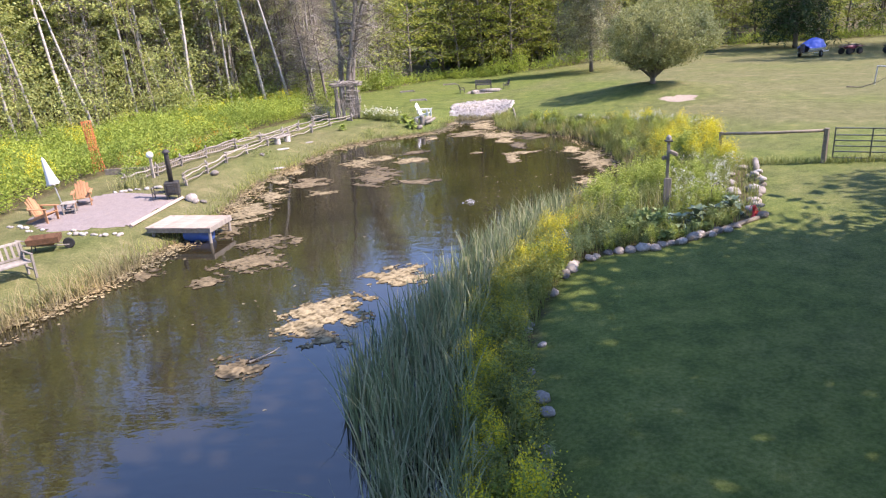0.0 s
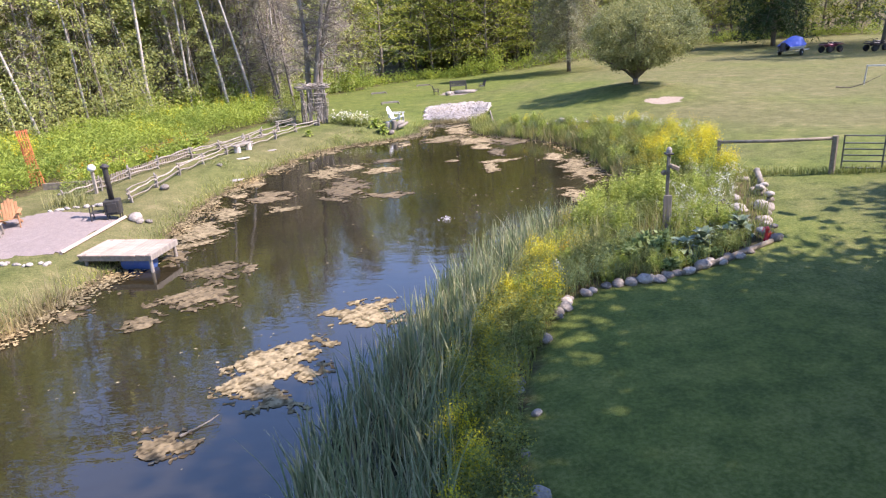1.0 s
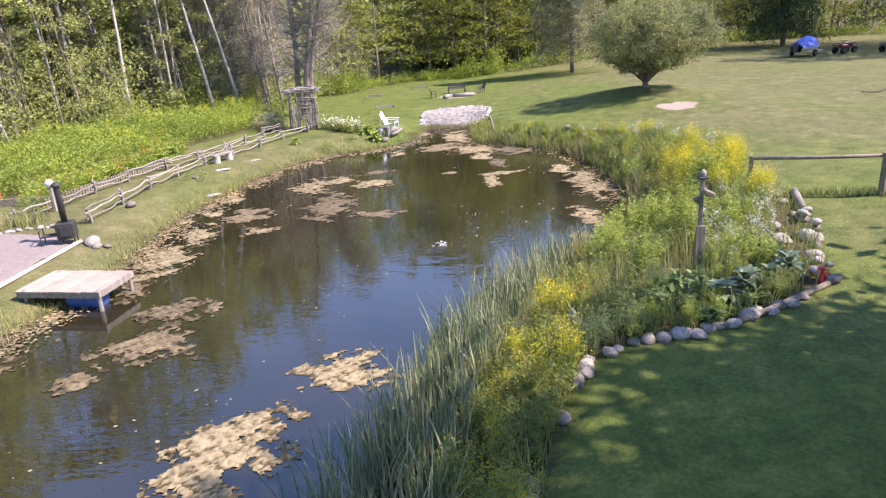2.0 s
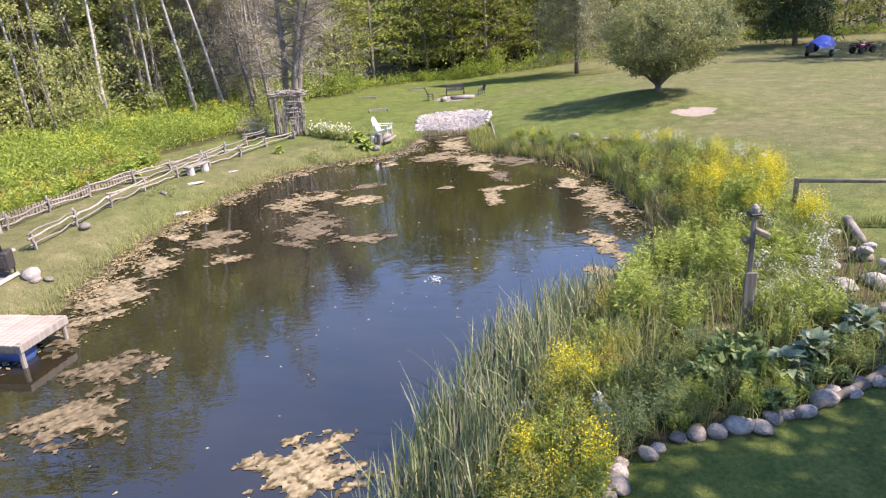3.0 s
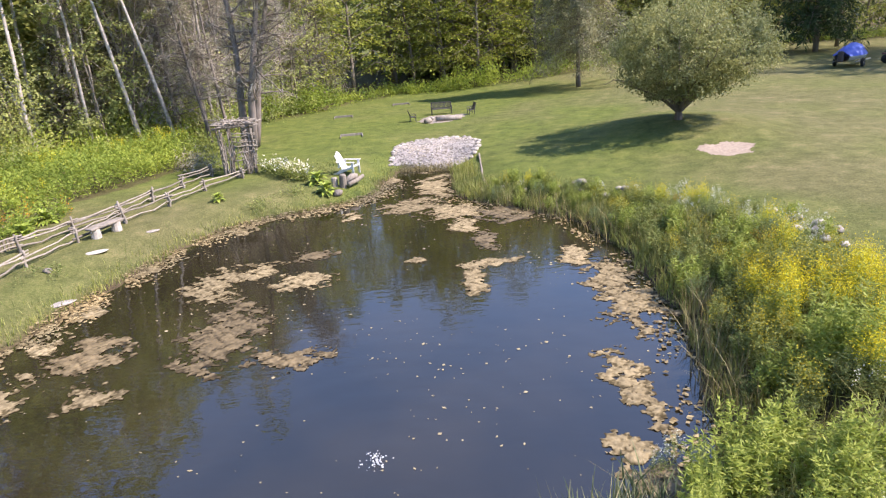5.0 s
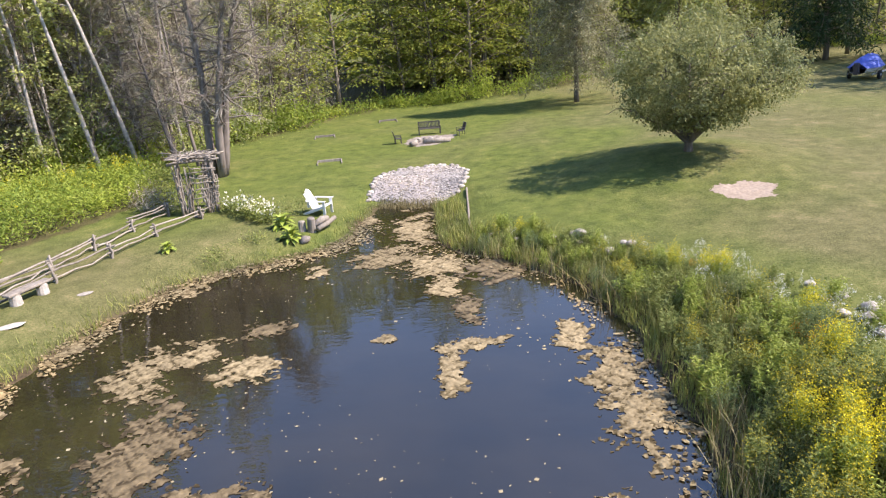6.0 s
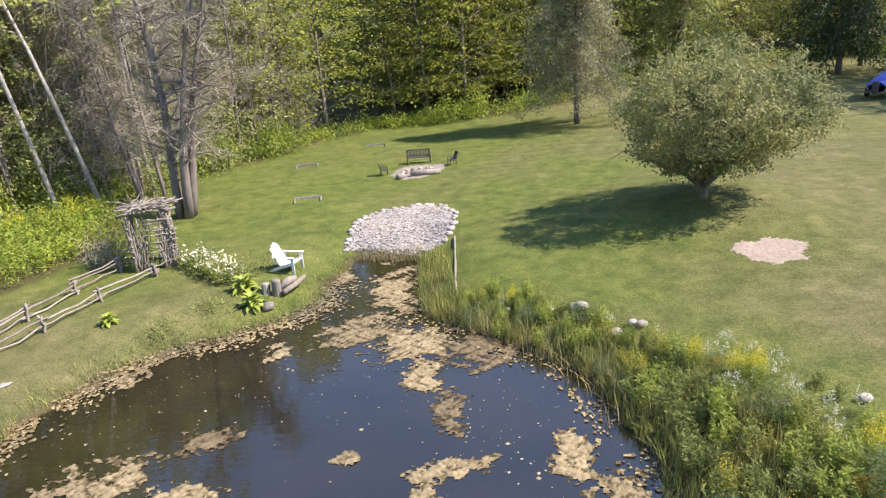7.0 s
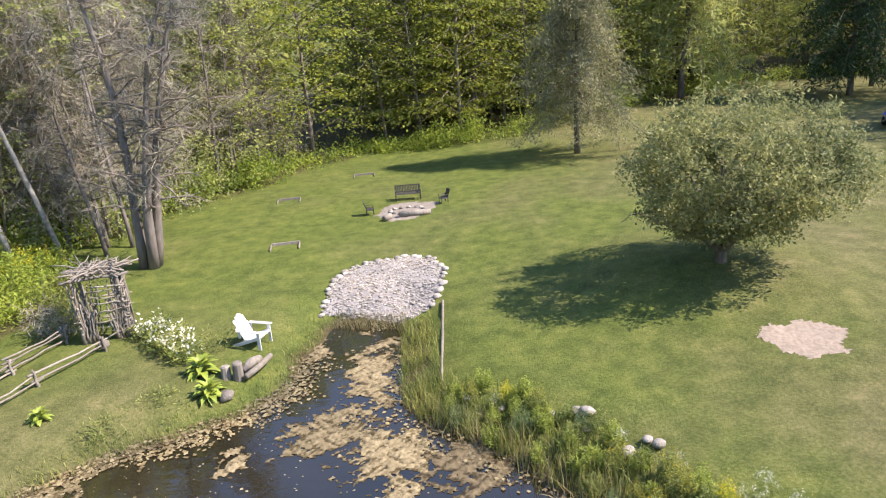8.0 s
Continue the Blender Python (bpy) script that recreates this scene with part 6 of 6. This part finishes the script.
part("split_log", Geo().tube(np.array([(0.12, 0.1, 0.2), (0.35, 0.3, 0.34), (0.5, 0.55, 0.3)]), np.array([0.12, 0.13, 0.1]), 9), GREY_WOOD, t, smooth=True)

# ---- gravel terrace ----
pad("terrace", xy((-13.6, 18.3), (-12.2, 17.1), (-11.0, 17.15), (-9.85, 17.35), (-9.55, 20.5), (-10.5, 21.2), (-12.3, 21.7), (-13.6, 20.6)), PATIO, "pinkish crushed-stone terrace", "terrace", 0.03, 0.2, 0.006)
t = thing("terrace_timber", pose(0, 0, 0), "pale timber edging along the terrace", "timber")
a, b = (-9.75 * K, 17.35 * K), (-9.5 * K, 20.6 * K)
part("beam", Geo().tube(np.array([(*a, gz(*a) + 0.05), (*b, gz(*b) + 0.05)]), 0.07, 4), DECK_WOOD, t)
stone_row("terrace_edging", "row of small white stones along the terrace", xy((-11.4, 16.85), (-10.4, 16.6), (-9.5, 16.6)), 0.15, 0.16, PALE_ROCKS, 0.08)
stone_row("terrace_edging", "row of small white stones behind the terrace", xy((-12.4, 21.7), (-11.4, 22.0), (-10.7, 22.2)), 0.18, 0.18, PALE_ROCKS, 0.07)
stone_row("terrace_edging", "scatter of white stones by the chair", xy((-13.7, 17.7), (-12.6, 17.2), (-12.2, 17.3)), 0.2, 0.14, PALE_ROCKS, 0.12)
# rusty wheelbarrow lying beside the terrace
t = thing("wheelbarrow", at(-11.05, 15.3, 20) @ Matrix.Scale(0.86, 4), "rusty brown wheelbarrow standing on the bank", "wheelbarrow")
bm = bmesh.new()
bmesh.ops.create_cube(bm, size=1.0)
for v in bm.verts:
    k = 1.0 if v.co.z > 0 else 0.6
    v.co = Vector((v.co.x * 1.0 * k, v.co.y * 0.66 * k, 0.38 + v.co.z * 0.28))
top = [f for f in bm.faces if f.normal.z > 0.9]
bmesh.ops.inset_region(bm, faces=top, thickness=0.03)
for f in top:
    for v in f.verts:
        v.co.z -= 0.2
me = bpy.data.meshes.new("tub")
bm.to_mesh(me)
bm.free()
me.materials.append(RUST)
part("tub", me, None, t)
for s in (-1, 1):
    part("handle", Geo().tube(np.array([(0.75, s * 0.12, 0.16), (0, s * 0.2, 0.24), (-0.95, s * 0.3, 0.42)]), 0.022, 6), GREY_WOOD, t)
    part("leg", Geo().tube(np.array([(-0.35, s * 0.24, 0.3), (-0.4, s * 0.24, 0.0)]), 0.018, 6), BLACK_IRON, t)
wheel_prof = [(0.10, -0.04), (0.17, -0.045), (0.19, 0), (0.17, 0.045), (0.10, 0.04)]
part("wheel", Geo().lathe(wheel_prof, 16, pose(0.72, 0, 0.19, 90, 0, 0)), RUBBER, t)
# orange-red netting round a sapling
t = thing("netting_tower", at(-15.2, 26.0) @ pose(0, 0, 0, 0, -4, 0), "tall orange-red netting tied round a sapling", "netting")
for k in range(12):
    a = k * math.pi / 6
    part("strand", Geo().tube(np.array([(0.26 * math.cos(a), 0.26 * math.sin(a), 0), (0.18 * math.cos(a + 0.5), 0.18 * math.sin(a + 0.5), 1.2), (0.20 * math.cos(a + 0.2), 0.20 * math.sin(a + 0.2), 2.3)]), 0.014, 5), ORANGE_RED, t)
for z in (0.3, 0.7, 1.1, 1.5, 1.9, 2.25):
    aa = np.linspace(0, 2 * np.pi, 13)
    part("hoop", Geo().tube(np.column_stack([0.22 * np.cos(aa), 0.22 * np.sin(aa), np.full(13, z)]), 0.012, 5, False), ORANGE_RED, t)
# lantern post and board edging behind the terrace
t = thing("lantern_post", at(-12.0, 24.0), "pale post with a round white lantern on top", "post")
part("post", Geo().box(pose(0, 0, 0.42), 0.10, 0.10, 0.9, 0.01), RAIL_WOOD, t)
part("lantern", Geo().lathe([(0.06, 0.86), (0.14, 0.92), (0.15, 1.02), (0.08, 1.12)], 12), WHITE_RESIN, t, smooth=True)
t = thing("raised_bed", at(-13.4, 25.0, 4), "dark board edging of a raised bed", "raised bed")
part("board", Geo().box(pose(0, 0, 0.14), 2.2, 0.06, 0.3, 0.01), POST_WOOD, t)
# ornamental grass behind the terrace
g = Geo()
p = ground_points(rng.normal(size=(500, 2)) * 0.3 + np.array([-12.2 * K, 22.6 * K]))
blade_strips(g, p, rng.uniform(0.3, 0.6, 500), rng.uniform(0.012, 0.02, 500), np.abs(rng.normal(size=500)) * 0.5, 3)
single("ornamental_grass", g, PALE_GRASS, "pale tuft of ornamental grass behind the terrace", "grass", kind="stuff")

# ---- dock ----
t = thing("dock", pose(-8.03 * K, 17.4 * K, 0.47, 0, 0, -9), "small bleached plank dock on posts with a blue float", "dock")
for i in range(15):
    x = -1.1 + 2.2 * (i + 0.5) / 15
    part("plank", Geo().box(pose(x, rng.normal() * 0.008, 0.03), 0.14, 1.42, 0.04, 0.006), DECK_WOOD, t)
for y in (-0.66, 0.66):
    part("joist", Geo().box(pose(0, y, -0.06), 2.15, 0.05, 0.14, 0.006), POST_WOOD, t)
part("end_board", Geo().box(pose(1.11, 0, -0.04), 0.04, 1.4, 0.16, 0.006), GREY_WOOD, t)
for x, y in ((1.05, -0.62), (1.05, 0.62), (-0.9, -0.62), (-0.9, 0.62)):
    part("post", Geo().tube(np.array([(x, y, -1.1), (x, y, 0.06)]), 0.05, 8), GREY_WOOD, t)
part("float", Geo().lathe([(0.2, -0.45), (0.24, -0.4), (0.24, 0.4), (0.2, 0.45)], 16, pose(0.45, -0.25, -0.3, 0, 90, 0)), BLUE_BARREL, t, "blue plastic barrel", smooth=True)

# ---- right side: post, fence, gate, ornaments ----
t = thing("bird_post", at(5.25, 15.75), "tall weathered post with a bird perch and a plank footing", "post")
part("post", Geo().box(pose(0, 0, 0.95), 0.075, 0.075, 2.0, 0.012), GREY_WOOD, t)
part("foot_board", Geo().box(pose(0, -0.07, 0.42), 0.21, 0.045, 1.0, 0.02), GREY_WOOD, t)
part("feeder", Geo().box(pose(0.12, -0.05, 1.62, 0, 25, 0), 0.24, 0.20, 0.10, 0.02), POST_WOOD, t, "slanted grey feeder box")
part("feeder", Geo().box(pose(-0.10, 0, 1.48, 0, -20, 0), 0.12, 0.14, 0.10, 0.02), POST_WOOD, t)
part("finial", Geo().lathe([(0.045, 1.94), (0.07, 1.99), (0.07, 2.06), (0.03, 2.11)], 10), PALE_STONE, t, "pale round ornament")
part("cap", Geo().box(pose(0, 0, 1.95), 0.2, 0.2, 0.04, 0.01), BLACK_IRON, t)

pa, pb = np.array((8.05, 20.0)) * K, np.array((10.65, 18.8)) * K
t = thing("post_and_rail", pose(0, 0, 0), "old wooden rail between two posts beside the gate", "fence")
za, zb = gz(*pa), gz(*pb)
for p, z, r in ((pa, za, 0.06), (pb, zb, 0.085)):
    part("post", Geo().tube(np.array([(*p, z - 0.2), (*p, z + 1.12)]), r, 8), POST_WOOD, t)
part("rail", Geo().tube(np.array([(*pa, za + 1.05), (*((pa + pb) / 2), (za + zb) / 2 + 1.03), (*pb, zb + 1.05)]), 0.05, 8), POST_WOOD, t, smooth=True)
ga, gb = np.array((10.95, 18.9)) * K, np.array((14.2, 17.6)) * K
rz = math.degrees(math.atan2(*(gb - ga)[::-1]))
ln = float(np.linalg.norm(gb - ga))
t = thing("metal_gate", pose(*ga, gz(*ga), 0, 0, rz), "dark tubular metal farm gate, closed", "gate")
for z in (0.12, 0.32, 0.5, 0.68, 0.86, 1.08):
    part("bar", Geo().tube(np.array([(0, 0, z), (ln, 0, z)]), 0.02, 8), GALV, t)
for x in (0.0, ln * 0.27, ln * 0.62, ln):
    part("upright", Geo().tube(np.array([(x, 0, 0.1), (x, 0, 1.1)]), 0.022, 8), GALV, t)
p2 = (14.4 * K, 17.5 * K)
t = thing("gate_post", pose(*p2, gz(*p2)), "old wooden post on the far side of the gate", "post")
part("post", Geo().tube(np.array([(0, 0, -0.2), (0, 0, 1.15)]), 0.085, 8), POST_WOOD, t)
# rank grass under the fence line
g = Geo()
fl = np.stack([pa, pb, gb])
p = np.array([along(fl, s)[0] for s in rng.uniform(0, 1, 1500)]) + rng.normal(size=(1500, 2)) * 0.12
blade_strips(g, ground_points(p), rng.uniform(0.1, 0.3, 1500), rng.uniform(0.012, 0.02, 1500), np.abs(rng.normal(size=1500)) * 0.5, 2)
single("fence_grass", g, BANK_GRASS, "rank uncut grass under the fence", "grass", kind="stuff")

t = thing("wagon_wheel", at(6.55, 15.7) @ pose(0, 0, 0.3, 75, 0, 40), "old iron wheel leaning on the rocks", "wheel")
aa = np.linspace(0, 2 * np.pi, 21)
part("rim", Geo().tube(np.column_stack([0.32 * np.cos(aa), 0.32 * np.sin(aa), np.zeros(21)]), 0.025, 6, False), BLACK_IRON, t)
part("hub", Geo().lathe([(0.06, -0.06), (0.06, 0.06)], 10), POST_WOOD, t)
for k in range(8):
    a = k * math.pi / 4
    part("spoke", Geo().tube(np.array([(0.05 * math.cos(a), 0.05 * math.sin(a), 0), (0.31 * math.cos(a), 0.31 * math.sin(a), 0)]), 0.015, 6), POST_WOOD, t)
t = thing("hand_pump", at(6.9, 14.3, 30) @ Matrix.Scale(0.62, 4), "small red painted pump ornament on the bed's corner", "ornament")
part("body", Geo().lathe([(0.10, 0), (0.10, 0.08), (0.06, 0.12), (0.06, 0.42), (0.09, 0.46), (0.05, 0.55)], 12), RED, t, smooth=True)
part("spout", Geo().tube(np.array([(0, 0, 0.38), (0.14, 0, 0.38), (0.18, 0, 0.3)]), 0.03, 8), RED, t)
part("handle", Geo().tube(np.array([(0, 0, 0.52), (-0.18, 0, 0.58), (-0.3, 0, 0.42)]), 0.016, 6), RED, t)
part("basin", Geo().lathe([(0.18, 0.0), (0.24, 0.2), (0.22, 0.2), (0.16, 0.04)], 14, pose(0.25, 0, 0)), RED, t)
t = thing("edging_log", pose(0, 0, 0), "grey-violet weathered log edging the bed's front", "log")
line = xy((4.7, 13.0), (5.5, 13.35), (6.3, 13.8), (6.95, 14.15))
part("log", Geo().tube(np.array([(*p, gz(*p) + 0.05) for p in line]), np.array([0.055, 0.065, 0.065, 0.055]), 9), POST_WOOD, t, smooth=True)
t = thing("edging_log", pose(0, 0, 0), "weathered board edging the bed towards the fence", "log")
line = xy((8.5, 18.2), (9.0, 19.6))
part("log", Geo().tube(np.array([(*p, gz(*p) + 0.12) for p in line]), np.array([0.1, 0.1]), 8), GREY_WOOD, t, smooth=True)
t = thing("slate_slab", at(7.3, 19.2, 20) @ pose(0, 0, 0.2, 60, 0, 0), "upright grey slab standing in the bed", "slab")
part("slab", Geo().box(pose(0, 0, 0.1), 0.5, 0.35, 0.06, 0.02), STONE, t)

# ---- pond bubbler ----
g = Geo()
for k in range(70):
    a, r = rng.uniform(0, 2 * np.pi), abs(rng.normal()) * 0.16
    s = rng.uniform(0.008, 0.024)
    hh = max(0.0, 0.14 - r * 0.5) * rng.uniform(0, 1)
    g.add(pv * s * np.array([1.3, 1.3, 1.6]) + np.array([0.22 + r * math.cos(a), 21.8 + r * math.sin(a), hh]), pf)
FOAM = grained("foam", (0.55, 0.56, 0.58), (0.75, 0.76, 0.78), 20.0, None, 0.3, 0.1, 0.5, 0.05)
single("bubbler", g, FOAM, "small splash of an aerating bubbler in the pond", "bubbler", kind="stuff", smooth=True)
# dead branch lying in the shallows
t = thing("driftwood", pose(-4.1, 10.3, 0.02, 0, 0, 30), "pale dead twig floating on the pond", "branch")
part("stem", Geo().tube(limb_path((-0.1, 0, 0), (1, 0.1, 0.15), 0.7, 4, 0.1), np.linspace(0.022, 0.008, 5), 6), RAIL_WOOD, t)

# ---- vehicles at the far edge of the lawn ----
t = thing("boat_trailer", at(28.9, 58.6, 42) @ Matrix.Diagonal((0.85, 1.0, 1.0, 1)), "boat under a blue tarpaulin on a galvanised trailer", "boat")
prof = [(-2.2, 0.55, 0.72), (-1.6, 0.85, 1.0), (-0.4, 0.98, 1.2), (0.8, 0.9, 1.15), (1.7, 0.6, 1.0), (2.3, 0.12, 0.92)]
v, f = [], []
for x, hw, tp in prof:
    v += [(x, -hw, 0.85), (x, -hw * 0.55, 0.5 + tp * 0.72), (x, 0, 0.55 + tp * 0.95), (x, hw * 0.55, 0.5 + tp * 0.72), (x, hw, 0.85)]
for i in range(5):
    for j in range(4):
        a = i * 5 + j
        f.append((a, a + 1, a + 6, a + 5))
f += [(0, 1, 2, 3, 4), (29, 28, 27, 26, 25)]
part("tarpaulin", Geo().add(v, f), BLUE_TARP, t, "wrinkled blue tarpaulin", True)
v, f = [], []
for x, hw, tp in prof:
    v += [(x, -hw * 0.97, 0.87), (x, -hw * 0.8, 0.6), (x, 0, 0.42), (x, hw * 0.8, 0.6), (x, hw * 0.97, 0.87)]
for i in range(5):
    for j in range(4):
        a = i * 5 + j
        f.append((a + 5, a + 6, a + 1, a))
part("hull", Geo().add(v, f), WHITE_RESIN, t, smooth=True)
for y in (-0.75, 0.75):
    part("frame_rail", Geo().box(pose(0.2, y, 0.42), 3.6, 0.06, 0.08, 0.01), STEEL, t)
    w = part("wheel", Geo().lathe([(0.14, -0.08), (0.28, -0.09), (0.31, 0), (0.28, 0.09), (0.14, 0.08)], 16, pose(-0.5, y * 1.25, 0.31, 90, 0, 0)), RUBBER, t)
    part("rim", Geo().lathe([(0.14, -0.06), (0.05, -0.095), (0.05, 0.095), (0.14, 0.06)], 12, pose(-0.5, y * 1.25, 0.31, 90, 0, 0)), STEEL, w)
part("drawbar", Geo().tube(np.array([(1.6, 0, 0.42), (3.2, 0, 0.4)]), 0.045, 8), STEEL, t)
part("jack", Geo().tube(np.array([(2.9, 0.1, 0.0), (2.9, 0.1, 0.7)]), 0.03, 8), STEEL, t)
part("motor", Geo().box(pose(-2.5, 0, 0.85), 0.35, 0.36, 0.75, 0.06), DARK_BODY, t)


def quad_bike(m, mat, label):
    t = thing("quad_bike", m, label, "quad bike", "quad bikes")
    part("body", Geo().box(pose(0, 0, 0.62), 1.2, 0.42, 0.3, 0.06), mat, t)
    part("seat", Geo().box(pose(-0.2, 0, 0.84), 0.7, 0.3, 0.14, 0.05), DARK_BODY, t)
    for x in (-0.62, 0.62):
        part("rack", Geo().box(pose(x, 0, 0.85), 0.5, 0.8, 0.05, 0.015), DARK_BODY, t)
        part("mudguard", Geo().box(pose(x, 0, 0.70), 0.62, 1.02, 0.08, 0.03), mat, t)
        for y in (-0.42, 0.42):
            part("wheel", Geo().lathe([(0.1, -0.12), (0.26, -0.13), (0.30, 0), (0.26, 0.13), (0.1, 0.12)], 14, pose(x, y, 0.30, 90, 0, 0)), RUBBER, t)
    part("handlebar", Geo().tube(np.array([(0.3, -0.38, 1.12), (0.36, 0, 1.02), (0.3, 0.38, 1.12)]), 0.02, 6), BLACK_IRON, t)
    part("steering_post", Geo().tube(np.array([(0.36, 0, 0.75), (0.36, 0, 1.05)]), 0.03, 6), BLACK_IRON, t)
    return t


quad_bike(at(32.2, 59.0, 200), MAROON, "maroon quad bike parked in the trees' shade")
quad_bike(at(35.4, 58.2, 200), DARK_BODY, "dark quad bike parked in the trees' shade")
# metal goal frame at the lawn's right
t = thing("goal_frame", at(21.7, 36.2, -30), "grey metal goal frame with a top bar and leaning posts", "goal")
part("crossbar", Geo().box(pose(1.3, 0, 1.02), 2.7, 0.09, 0.07, 0.01), STEEL, t)
for x in (0.0, 1.3, 2.6):
    part("post", Geo().tube(np.array([(x - 0.06, 0, -0.1), (x, 0, 1.0)]), 0.04, 8), STEEL, t)
t = thing("fallen_branch", at(19.9, 35.6, -30), "dark bare branch lying on the lawn", "branch")
part("stem", Geo().tube(limb_path((0, 0, 0.05), (1, 0, 0), 2.2, 6, 0.15), np.linspace(0.03, 0.012, 7), 6), BARK, t)
